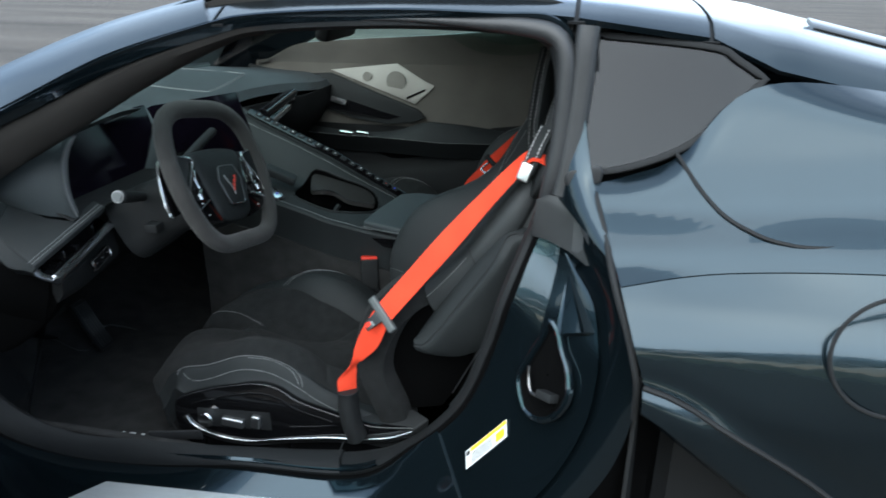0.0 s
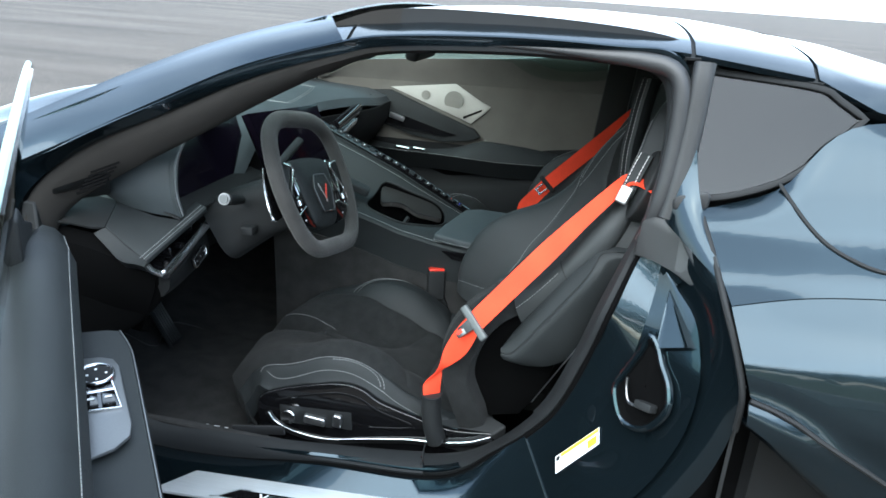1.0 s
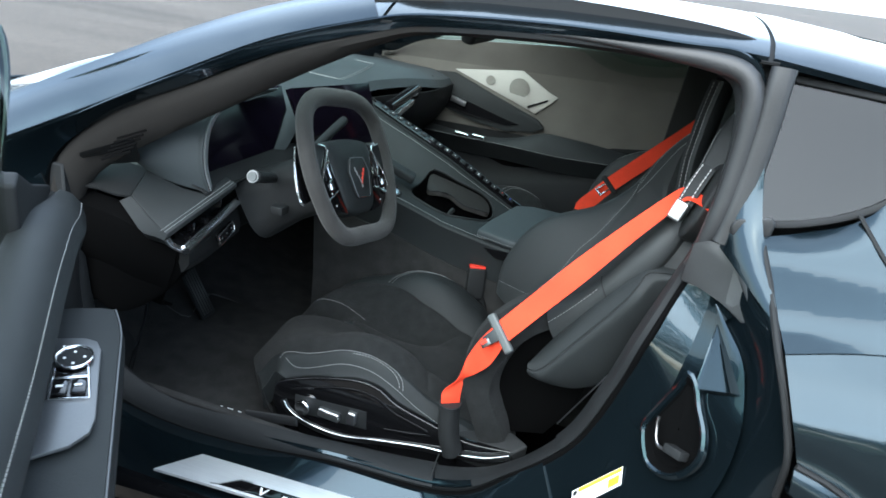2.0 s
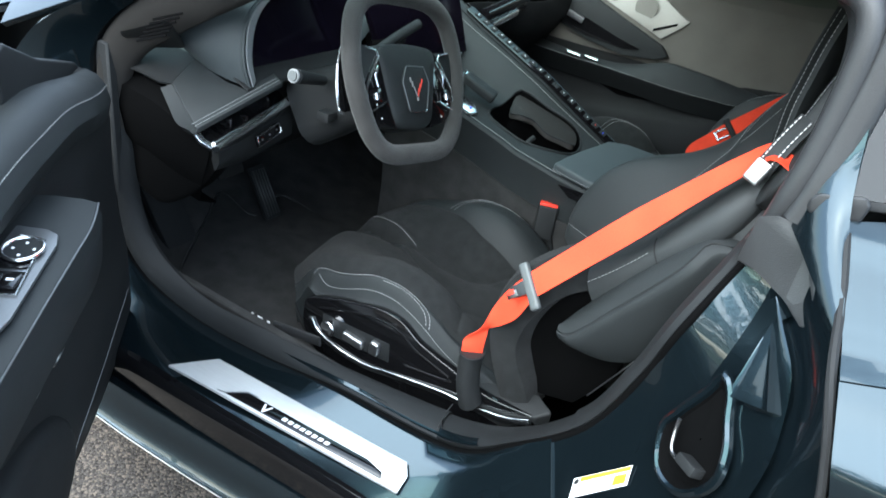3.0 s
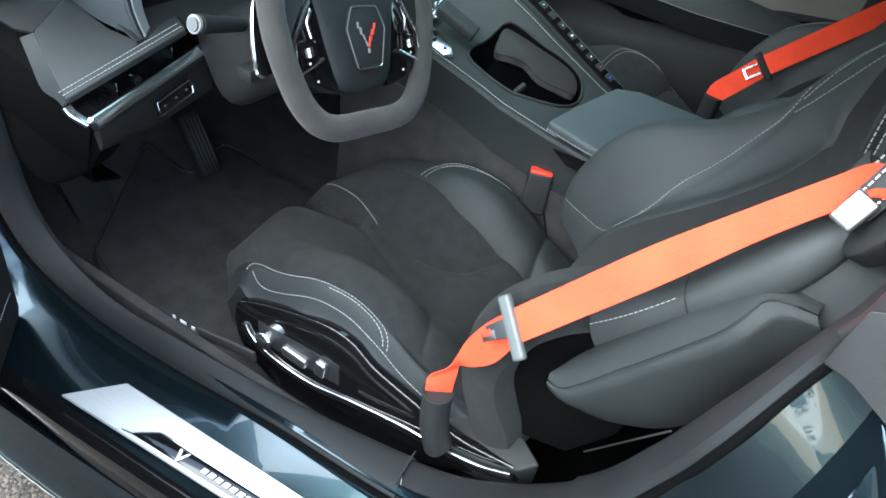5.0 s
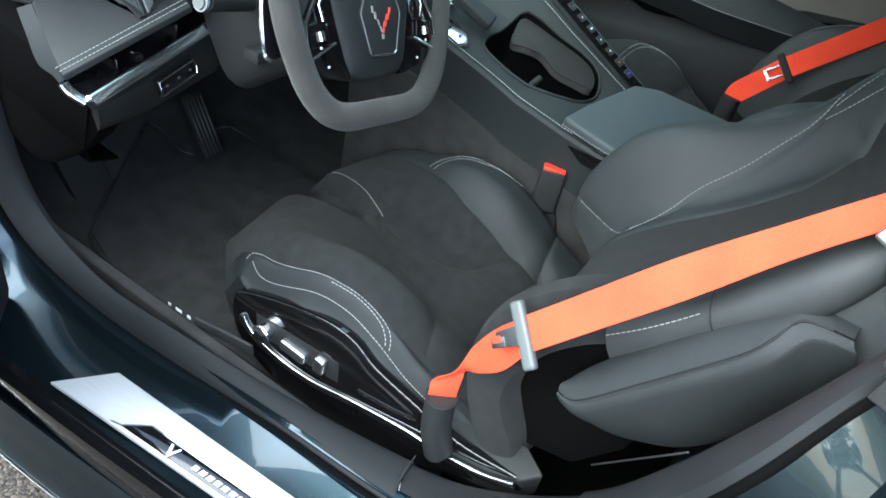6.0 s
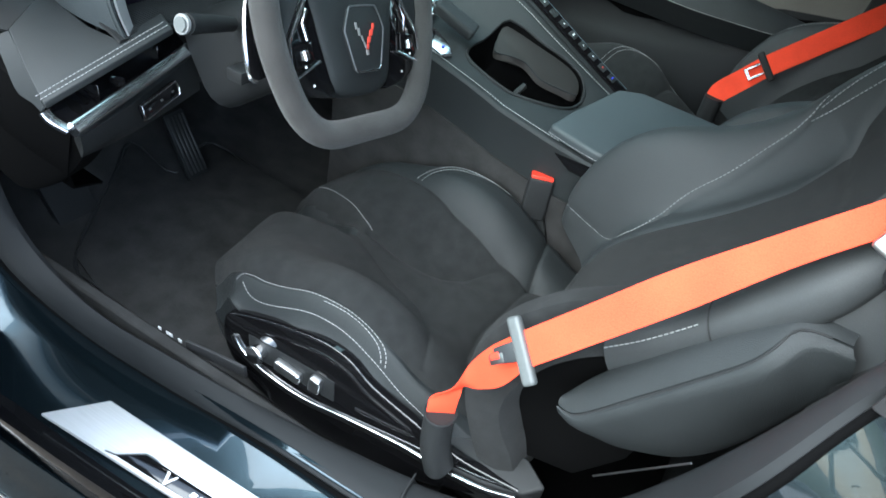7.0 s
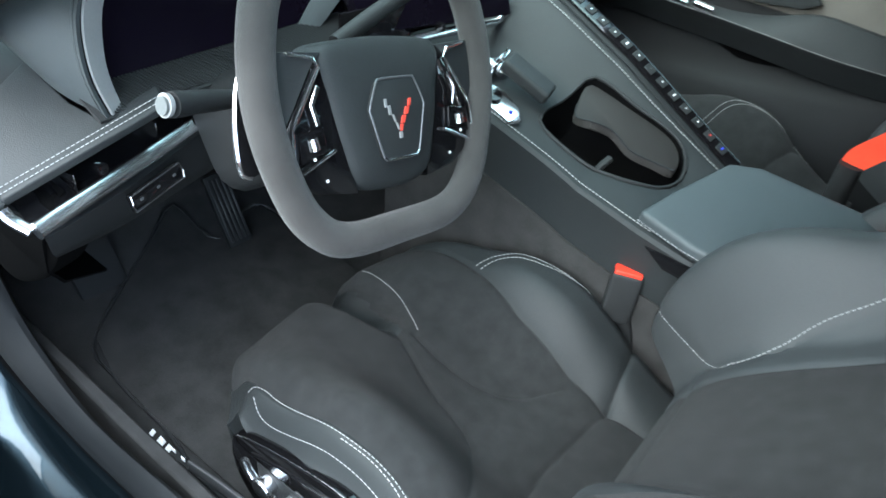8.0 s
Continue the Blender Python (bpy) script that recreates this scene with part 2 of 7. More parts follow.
def part(name, bm, mat, parent=None, label="", smooth=True):
    """Links a bmesh as one mesh object under a thing or a part."""
    me = bpy.data.meshes.new(name)
    bm.normal_update()
    if smooth:
        for f in bm.faces:
            f.smooth = True
        for e in bm.edges:
            if len(e.link_faces) == 2 and e.calc_face_angle(0) > radians(38):
                e.smooth = False
    bm.to_mesh(me)
    bm.free()
    me.materials.append(mat)
    ob = new(name, me)
    if parent:
        ob.parent = parent
    if label:
        ob["label"] = label
    return ob


def thing(name, label, category, group="", kind="", at=None):
    ob = new(name)
    ob.empty_display_size = 0.05
    if at:
        ob.location = at
    return tagged(ob, label, category, group, kind)


def stitch_bm(path, length=0.0045, gap=0.002, r=0.00065, up=(0, 0, 1), lift=0.0):
    """A row of thread stitches on a line."""
    path = [Vector(p) for p in path]
    total = sum((b - a).length for a, b in zip(path, path[1:]))
    n = max(2, int(total / (length + gap)) * 2)
    pts = crom(path, n + 1)
    bm = bmesh.new()
    up = Vector(up)
    for i in range(0, n - 1, 2):
        a, b = pts[i], pts[i].lerp(pts[i + 2], length / (length + gap))
        t = (b - a).normalized()
        s = t.cross(up)
        if s.length < 1e-6:
            continue
        s = s.normalized() * r
        u = s.cross(t).normalized() * r
        l = up.normalized() * lift
        ring = [[bm.verts.new(p + l + q) for q in (s, u, -s, -u)] for p in (a, b)]
        for j in range(4):
            bm.faces.new((ring[0][j], ring[0][(j + 1) % 4], ring[1][(j + 1) % 4], ring[1][j]))
    return bm


def frame_matrix(origin, x_axis, y_axis):
    """A pose from an origin and two axes; z follows."""
    x = Vector(x_axis).normalized()
    z = x.cross(Vector(y_axis)).normalized()
    y = z.cross(x)
    m = Matrix((x, y, z)).transposed().to_4x4()
    m.translation = Vector(origin)
    return m

# ---- ground ----
def asphalt_material():
    """Worn asphalt: dark binder, grey and brown stones, long pale stains."""
    m = bpy.data.materials.new("weathered_asphalt")
    m.use_nodes = True
    nodes, links = m.node_tree.nodes, m.node_tree.links
    p = nodes["Principled BSDF"]
    p.inputs["Roughness"].default_value, p.inputs["Specular IOR Level"].default_value = 0.9, 0.3
    co = nodes.new("ShaderNodeTexCoord")
    stone = nodes.new("ShaderNodeTexVoronoi")
    stone.inputs["Scale"].default_value = 230
    links.new(co.outputs["Object"], stone.inputs["Vector"])
    tone = nodes.new("ShaderNodeValToRGB")
    for pos, c in ((0.0, (0.020, 0.017, 0.015, 1)), (0.35, (0.043, 0.037, 0.032, 1)), (0.7, (0.072, 0.062, 0.054, 1)), (0.93, (0.13, 0.105, 0.082, 1))):
        e = tone.color_ramp.elements[0] if pos == 0.0 else tone.color_ramp.elements[-1] if pos == 0.93 else tone.color_ramp.elements.new(pos)
        e.position, e.color = pos, c
    sep = nodes.new("ShaderNodeSeparateColor")
    links.new(stone.outputs["Color"], sep.inputs["Color"])
    links.new(sep.outputs["Red"], tone.inputs["Fac"])
    big = nodes.new("ShaderNodeTexNoise")
    big.inputs["Scale"].default_value, big.inputs["Detail"].default_value = 0.5, 6.0
    stretch = nodes.new("ShaderNodeMapping")
    stretch.inputs["Scale"].default_value = (0.25, 1.2, 1.0)
    links.new(co.outputs["Object"], stretch.inputs["Vector"])
    links.new(stretch.outputs["Vector"], big.inputs["Vector"])
    gain = nodes.new("ShaderNodeMapRange")
    gain.inputs["From Min"].default_value, gain.inputs["From Max"].default_value = 0.3, 0.7
    gain.inputs["To Min"].default_value, gain.inputs["To Max"].default_value = 0.75, 1.6
    links.new(big.outputs["Fac"], gain.inputs["Value"])
    mul = nodes.new("ShaderNodeVectorMath")
    mul.operation = "SCALE"
    links.new(tone.outputs["Color"], mul.inputs[0])
    links.new(gain.outputs["Result"], mul.inputs["Scale"])
    links.new(mul.outputs["Vector"], p.inputs["Base Color"])
    b = nodes.new("ShaderNodeBump")
    b.inputs["Strength"].default_value, b.inputs["Distance"].default_value, b.invert = 0.7, 0.0015, True
    links.new(stone.outputs["Distance"], b.inputs["Height"])
    links.new(b.outputs["Normal"], p.inputs["Normal"])
    return m


ASPHALT = asphalt_material()
bm = bmesh.new()
bmesh.ops.create_grid(bm, x_segments=2, y_segments=2, size=400)
ground = tagged(part("ground", bm, ASPHALT, smooth=False), "weathered brown-grey asphalt of a car park", "ground", kind="structure")
# loose chippings beside the car
CHIPPINGS = material("stone_chippings", (0.062, 0.052, 0.043), 0.9, vary=0.35, scale=90, patch=40, bump=0.4, spec=0.3)
chip = random.Random(11)
verts, faces = [], []
for _ in range(1300):
    cx, cy, r = chip.uniform(-1.55, -0.55), chip.uniform(-1.35, -0.86), chip.choice((0.0015, 0.002, 0.0025, 0.0032, 0.0045)) * chip.uniform(0.7, 1.2)
    k, a0 = len(verts), chip.uniform(0, 6.28)
    ring = [V(cx + r * chip.uniform(0.75, 1.2) * math.cos(a0 + a * 1.2566), cy + r * chip.uniform(0.75, 1.2) * math.sin(a0 + a * 1.2566), 0.0) for a in range(5)]
    verts += [p + V(0, 0, -0.001) for p in ring] + [V(cx, cy, 0) + (p - V(cx, cy, 0)) * 0.6 + V(0, 0, r * chip.uniform(0.35, 0.7)) for p in ring]
    faces += [(k + i, k + (i + 1) % 5, k + 5 + (i + 1) % 5, k + 5 + i) for i in range(5)] + [tuple(k + 5 + i for i in range(5))]
me = bpy.data.meshes.new("loose_chippings")
me.from_pydata(verts, [], faces)
me.materials.append(CHIPPINGS)
tagged(new("loose_chippings", me), "loose grey and brown stone chippings on the asphalt", "chippings", kind="stuff")

# ---- car body ----
CY = 0.06  # middle of the car
car = thing("sports_car", "dark grey metallic low sports coupe with its driver's door open", "car")

# inner edge of the door opening: x, y, z
OPENING = [
    (-1.50, -0.70, 0.58), (-1.485, -0.697, 0.44), (-1.42, -0.69, 0.335), (-1.27, -0.682, 0.29), (-1.08, -0.678, 0.292), (-0.865, -0.684, 0.327),
    (-0.62, -0.689, 0.350), (-0.505, -0.69, 0.436), (-0.411, -0.692, 0.540), (-0.363, -0.697, 0.668), (-0.340, -0.708, 0.765), (-0.309, -0.678, 0.863),
    (-0.283, -0.672, 0.95), (-0.279, -0.663, 1.06), (-0.283, -0.65, 1.15), (-0.315, -0.645, 1.184), (-0.39, -0.645, 1.192), (-0.56, -0.648, 1.192),
    (-0.76, -0.652, 1.178), (-0.85, -0.655, 1.158), (-1.01, -0.66, 1.106), (-1.18, -0.665, 1.028), (-1.37, -0.675, 0.935), (-1.49, -0.69, 0.83),
    (-1.51, -0.70, 0.71)]
# inner edge of the moulded trim, point by point beside the opening
TRIM_IN = [
    (-1.465, -0.655, 0.58), (-1.45, -0.655, 0.46), (-1.39, -0.655, 0.375), (-1.25, -0.660, 0.330), (-1.08, -0.655, 0.334), (-0.865, -0.643, 0.345),
    (-0.64, -0.611, 0.352), (-0.53, -0.590, 0.388), (-0.435, -0.600, 0.50), (-0.385, -0.632, 0.64), (-0.353, -0.660, 0.765), (-0.322, -0.655, 0.858),
    (-0.298, -0.652, 0.94), (-0.289, -0.647, 1.05), (-0.296, -0.637, 1.135), (-0.325, -0.628, 1.170), (-0.40, -0.626, 1.180), (-0.56, -0.628, 1.180),
    (-0.76, -0.628, 1.166), (-0.855, -0.624, 1.136), (-1.00, -0.62, 1.062), (-1.155, -0.622, 0.972), (-1.33, -0.632, 0.872), (-1.44, -0.647, 0.79),
    (-1.475, -0.655, 0.70)]
OUTER = [
    (-1.62, -0.84, 0.56), (-1.58, -0.85, 0.42), (-1.50, -0.86, 0.30), (-1.32, -0.835, 0.272), (-1.08, -0.83, 0.268), (-0.865, -0.815, 0.268),
    (-0.62, -0.815, 0.268), (-0.44, -0.83, 0.30), (-0.27, -0.85, 0.42), (-0.17, -0.855, 0.56), (-0.13, -0.86, 0.70), (-0.15, -0.845, 0.80),
    (-0.185, -0.81, 0.885), (-0.225, -0.715, 0.975), (-0.262, -0.665, 1.15), (-0.30, -0.658, 1.203), (-0.39, -0.66, 1.208), (-0.56, -0.662, 1.208),
    (-0.76, -0.668, 1.195), (-0.86, -0.672, 1.174), (-1.02, -0.68, 1.122), (-1.19, -0.69, 1.044), (-1.38, -0.71, 0.95), (-1.56, -0.77, 0.84),
    (-1.62, -0.82, 0.70)]
N_LOOP = 200
# matching outer points, by the same share along each stretch
def paired(a, b, n):
    k = len(a)
    inn, outp = [], []
    per = n // k
    for i in range(k):
        p0, p1, p2, p3 = (Vector(a[(i + j - 1) % k]) for j in range(4))
        q0, q1, q2, q3 = (Vector(b[(i + j - 1) % k]) for j in range(4))
        for s in range(per):
            t = s / per
            f = lambda w0, w1, w2, w3: 0.5 * ((2 * w1) + (w2 - w0) * t + (2 * w0 - 5 * w1 + 4 * w2 - w3) * t * t + (3 * w1 - w0 - 3 * w2 + w3) * t ** 3)
            inn.append(f(p0, p1, p2, p3))
            outp.append(f(q0, q1, q2, q3))
    return inn, outp


inner, outer = paired(OPENING, OUTER, N_LOOP)
trim_in, _ = paired(TRIM_IN, OUTER, N_LOOP)
mid = sum(inner, Vector()) / len(inner)


def loop_normal(j):
    """Outward normal of the jamb at a place of the loop."""
    t = inner[(j + 1) % N_LOOP] - inner[j - 1]
    n = t.cross(outer[j] - inner[j]).normalized()
    return n if n.y < 0 else -n


POST_A, POST_B = 60, 96  # stretch of the loop that the rear post takes
rows = []
for s, h in ((0.0, -0.006), (0.035, -0.001), (0.07, 0.003), (0.3, 0.003), (0.6, 0.003), (0.8, 0.002), (0.9, 0.001), (1.0, 0.0)):
    around = [j % N_LOOP for j in range(POST_B, POST_A + N_LOOP + 1)]
    rows.append([inner[j].lerp(outer[j], s) + loop_normal(j) * h * min(1.0, (outer[j] - inner[j]).length / 0.12) * (1.0 - 0.9 * step(10, 0, abs((POST_A - j) % N_LOOP))) for j in around])
jamb = part("door_jamb", thick(skin(rows), 0.004), PAINT, car, "glossy dark green-grey painted door jamb and sill")
foot_a, foot_b = inner[POST_A], outer[POST_A]
under = lambda k: inner[POST_A - 3].lerp(outer[POST_A - 3], k)
post_g = crom([inner[POST_B] + V(0, 0, 0.02)] + [inner[j] for j in range(POST_B, POST_A, -4)] + [foot_a, under(0)], 48)
post_c = crom([(-0.262, -0.676, 0.95), (-0.264, -0.682, 0.90), (-0.265, -0.687, 0.866), (-0.269, -0.700, 0.82), (-0.279, -0.720, 0.762), (-0.297, -0.734, 0.68), (-0.335, -0.742, 0.575), (-0.385, -0.742, 0.50), foot_a.lerp(foot_b, 0.32), under(0.32)], 48)
post_r = crom([(-0.262, -0.676, 0.952), (-0.264, -0.684, 0.90), (-0.2645, -0.688, 0.8655), (-0.241, -0.723, 0.838), (-0.213, -0.766, 0.809), (-0.201, -0.797, 0.768), (-0.197, -0.824, 0.722), (-0.207, -0.838, 0.64), (-0.245, -0.840, 0.54), (-0.30, -0.832, 0.45), foot_a.lerp(foot_b, 0.86), under(0.86)], 48)
post_f = crom([(-0.226, -0.705, 0.972), (-0.212, -0.735, 0.935), (-0.196, -0.775, 0.90), (-0.182, -0.808, 0.866), (-0.158, -0.842, 0.80), (-0.143, -0.858, 0.74), (-0.140, -0.861, 0.68), (-0.17, -0.857, 0.56), (-0.24, -0.852, 0.45), foot_b, under(1.0)], 48)
face_a = skin([[p.lerp(q, k) for p, q in zip(post_g, post_c)] for k in (0.0, 0.04, 0.35, 0.7, 1.0)])
face_b = skin([[p.lerp(q, k) for p, q in zip(post_c, post_r)] for k in (0.0, 0.25, 0.5, 0.75, 0.93)] + [[q + V(0.002, -0.001, 0) for q in post_r], [q + V(0.006, 0.012, 0) for q in post_r]])
rows = [[q + V(0.006, 0.012, 0) for q in post_r], [q + V(0.010, 0.006, 0.0) for q in post_r]]
rows += [[(q + V(0.010, 0.004, 0)).lerp(f, k) + V(-0.003, -0.006, 0.002) * math.sin(math.pi * k) for q, f in zip(post_r, post_f)] for k in (0.08, 0.3, 0.5, 0.7, 0.9, 1.0)]
part("post_band", thick(face_a, 0.003), PAINT, jamb, "flat glossy band beside the seal")
part("post_face", thick(face_b, 0.003), PAINT, jamb, "dark pressed face of the rear post")
part("post_flange", thick(skin(rows), 0.003), PAINT, jamb, "bright outer flange of the rear post")
shut = [f for f in post_f if f.z < 0.82]
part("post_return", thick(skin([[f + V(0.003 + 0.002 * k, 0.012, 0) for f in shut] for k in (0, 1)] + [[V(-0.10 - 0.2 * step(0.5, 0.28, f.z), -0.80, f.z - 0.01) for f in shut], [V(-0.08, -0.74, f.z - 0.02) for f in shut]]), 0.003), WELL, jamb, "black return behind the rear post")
# rolled paint edge beside the seal along the sill
low = sorted((j for j in range(len(inner)) if inner[j].z < 0.46 and -1.40 < inner[j].x < -0.47), key=lambda j: inner[j].x)
part("sill_fold", tube(crom([inner[j].lerp(outer[j], 0.10) + loop_normal(j) * 0.0035 for j in low if j <= POST_A], 110), 0.0018, 8), PAINT, car, "rolled paint edge along the sill")
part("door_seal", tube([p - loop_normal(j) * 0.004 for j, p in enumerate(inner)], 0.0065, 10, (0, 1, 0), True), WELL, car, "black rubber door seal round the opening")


def split_loop(rows, which):
    """Closed bands sorted into meshes by which(point of the first row)."""
    out = {}
    n = len(rows[0])
    for j in range(n):
        bm = out.setdefault(which(rows[0][j]), bmesh.new())
        for i in range(len(rows) - 1):
            bm.faces.new([bm.verts.new(p) for p in (rows[i][j], rows[i][(j + 1) % n], rows[i + 1][(j + 1) % n], rows[i + 1][j])])
    for bm in out.values():
        bmesh.ops.remove_doubles(bm, verts=bm.verts, dist=1e-6)
    return out


# moulded trim inside the seal: a rounded lip that falls away into the cabin
rows = []
for s, out_, back in ((0.0, -0.008, 0.0), (0.12, -0.007, 0.0), (0.17, 0.005, 0.0), (0.3, 0.010, 0.0), (0.55, 0.010, 0.0), (0.8, 0.007, 0.0), (0.93, 0.003, 0.0), (1.0, -0.003, 0.0), (1.02, -0.012, 0.006), (1.0, -0.02, 0.03), (1.0, -0.024, 0.06)):
    row = []
    for j, (a, b) in enumerate(zip(inner, trim_in)):
        into = (V(mid.x, b.y, mid.z) - b).normalized()
        row.append(a.lerp(b, s) + loop_normal(j) * out_ * (0.4 + 0.6 * min(1, (b - a).length / 0.06)) - into * back)
    rows.append(row)
trim_parts = split_loop(rows, lambda p: "pillar" if p.z > 0.66 and p.x < -0.75 else "corner" if -0.655 < p.x and p.z < 0.52 else "sill")
part("pillar_lining", thick(trim_parts["pillar"], 0.004), PILLAR_TRIM, car, "dark fabric lining of the windscreen pillar")
part("opening_trim", thick(trim_parts["sill"], 0.004), TRIM_GREY, car, "dark grey moulded trim inside the door seal")
part("corner_trim", thick(trim_parts["corner"], 0.004), TRIM_GREY, car, "dark grey moulded corner of the opening trim")


# narrow painted lip of the sill between the seal and the trim
lip = sorted((j for j in range(len(inner)) if inner[j].z < 0.40 and -1.40 < inner[j].x < -0.56 and j < POST_A), key=lambda j: inner[j].x)
rows = [[inner[j].lerp(trim_in[j], k) + loop_normal(j) * h + V(0, 0, 0.001) for j in lip] for k, h in ((0.165, 0.002), (0.18, 0.0085), (0.22, 0.0115), (0.36, 0.0128), (0.40, 0.0115), (0.42, 0.006))]
part("sill_lip", thick(skin(rows), 0.002), PAINT, car, "narrow glossy painted lip inside the seal")


# roof rail and A-pillar skin, lower edge on the opening
RAIL_LOW = [(-1.62, -0.80, 0.83), (-1.38, -0.712, 0.952), (-1.19, -0.692, 1.046), (-1.02, -0.682, 1.124), (-0.84, -0.672, 1.18)]
RAIL_HIGH = [(-1.66, -0.70, 0.905), (-1.42, -0.625, 1.025), (-1.24, -0.60, 1.105), (-1.08, -0.585, 1.165), (-0.90, -0.57, 1.215)]
for sgn, lab in ((1, "glossy grey windscreen pillar"), (-1, "glossy grey windscreen pillar")):
    lo, hi = crom(RAIL_LOW, 40), crom(RAIL_HIGH, 40)
    rows = []
    for s in [i / 10 for i in range(11)]:
        bulge = math.sin(math.pi * min(1, s * 1.05)) * 0.006
        rows.append([V(p.x, p.y if sgn > 0 else 2 * CY - p.y, p.z) for p in [a.lerp(b, s) + V(-0.2, -0.55, 0.8) * bulge for a, b in zip(lo, hi)]])
    part("windscreen_pillar", thick(skin(rows), 0.012), PAINT, car, lab)


def roof_section(x):
    """Edge-to-edge line of the roof at x: list of points from the driver's rail to the other side."""
    y0 = -lerp_table([(-0.84, 0.672), (-0.56, 0.662), (-0.27, 0.655), (-0.07, 0.61), (0.05, 0.6), (0.4, 0.56), (0.9, 0.5)], x)
    z0 = lerp_table([(-0.84, 1.18), (-0.7, 1.2), (-0.56, 1.208), (-0.35, 1.208), (-0.27, 1.203), (-0.07, 1.178), (0.03, 1.135), (0.4, 1.06), (0.9, 0.98)], x)
    zc = lerp_table([(-0.92, 1.222), (-0.7, 1.24), (-0.45, 1.246), (-0.2, 1.24), (0.05, 1.215), (0.4, 1.14), (0.9, 1.0)], x)
    half = [(y0, z0), (y0 + 0.012, z0 + 0.45 * (zc - z0) * 0.45), (y0 + 0.04, z0 + 0.42 * (zc - z0)), (y0 + 0.1, z0 + 0.62 * (zc - z0)), (y0 + 0.22, z0 + 0.82 * (zc - z0)), (y0 + 0.42, z0 + 0.96 * (zc - z0)), (CY, zc)]
    pts = crom([V(x, y, z) for y, z in half], 18)
    return pts + [V(p.x, 2 * CY - p.y, p.z) for p in reversed(pts[:-1])]


def roof_panel(name, xs, label):
    rows = [roof_section(x) for x in xs]
    part(name, thick(skin(rows), 0.01), PAINT, car, label)


roof_panel("roof_panel", span(-0.828, -0.274, 16), "removable dark grey roof panel")
roof_panel("roof_hoop", span(-0.267, -0.076, 8), "glossy grey roof hoop behind the seats")
# dark gap lines under the panel joints
for x in (-0.83, -0.2705, -0.0725):
    rows = [[p + V(dx, 0, -0.006) for p in roof_section(x)] for dx in (-0.012, 0.012)]
    part("roof_gap", thick(skin(rows), 0.004), RUBBER, car, "black rubber joint between roof panels")
# headliner
rows = [[p + V(0, 0, -0.035) for p in roof_section(x)[4:-4]] for x in span(-0.87, -0.30, 12)]
part("headliner", thick(skin(rows), 0.006), HEADLINER, car, "grey fabric headliner")
# windscreen header
rows = [[V(x, CY + (p.y - CY) * k, p.z + dz) for p in roof_section(-0.84)] for x, dz, k in ((-0.835, 0.0, 1.0), (-0.87, -0.004, 0.985), (-0.91, -0.016, 0.96), (-0.93, -0.03, 0.94), (-0.90, -0.045, 0.94))]
part("windscreen_header", thick(skin(rows), 0.008), PAINT, car)

# windscreen
rows = []
for i in range(13):
    s = i / 12
    row = []
    for j in range(21):
        v = -1 + j / 10
        half = 0.645 + 0.12 * s
        x = -0.905 - 0.84 * s - 0.16 * s * (1 - v * v) - 0.03 * (1 - v * v)
        z = 1.212 - 0.31 * s - 0.05 * s * s + 0.02 * (1 - v * v) * (1 - s)
        row.append(V(x, CY + v * half, z))
    rows.append(row)
screen_glass = part("windscreen", thick(skin(rows), 0.004), GLASS, car, "clear laminated windscreen")
screen_glass.visible_shadow = False
# rear-view mirror
mirror = part("rear_view_mirror", box(0.035, 0.22, 0.065, 0.016, 3, pose(-0.86, 0.0, 1.13, 0, 12, 0)), PLASTIC, car, "black interior mirror")

# hood, cowl and front wings
def front_z(x, y):
    """Height of the front body."""
    t = (x + 1.65) / -1.6
    centre = 0.83 - 0.12 * t - 0.2 * t * t
    wing = 0.09 * math.exp(-((abs(y) - 0.70) / 0.16) ** 2) * (0.4 + 0.6 * step(0.0, 0.25, t)) * (1 - 0.55 * step(0.5, 1.0, t))
    edge = -0.28 * step(0.87, 1.01, abs(y)) - 0.02 * step(0.0, 0.6, 1 - abs(y))
    return centre + wing + edge


rows = [[V(x, y + CY, front_z(x, y)) for y in span(-1.0, 1.0, 61)] for x in span(-1.69, -3.2, 40)]
part("front_body", thick(skin(rows), 0.008), PAINT, car, "glossy dark grey hood and front wings")
rows = [[V(x, y, z - 0.035 * abs(y)) for y in span(-0.80, 0.80, 31)] for x, z in ((-1.66, 0.875), (-1.70, 0.862), (-1.76, 0.85), (-1.84, 0.845), (-1.90, 0.835))]
part("cowl", thick(skin(rows), 0.01), PLASTIC, car, "black plastic cowl at the base of the windscreen")
for y in (-0.25, 0.3):
    arm = crom([(-1.80, y, 0.885), (-1.72, y + 0.1, 0.905), (-1.69, y + 0.45, 0.90)], 14)
    part("wiper", tube(arm, 0.008, 6), PLASTIC, car, "black wiper arm")
# side of the front wing ahead of the door
rows = [[V(x, -(0.965 - 0.11 * step(-2.0, -1.55, x) * 0.6 - 0.02 * k), 0.18 + (front_z(x, 0.93) - 0.26) * k) for x in span(-1.63, -3.2, 20)] for k in span(0, 1, 8)]
part("front_wing", thick(skin(rows), 0.008), PAINT, car)
rows = [[V(p.x, 2 * CY - p.y, p.z) for p in r] for r in rows]
part("front_wing", thick(skin(rows), 0.008), PAINT, car)

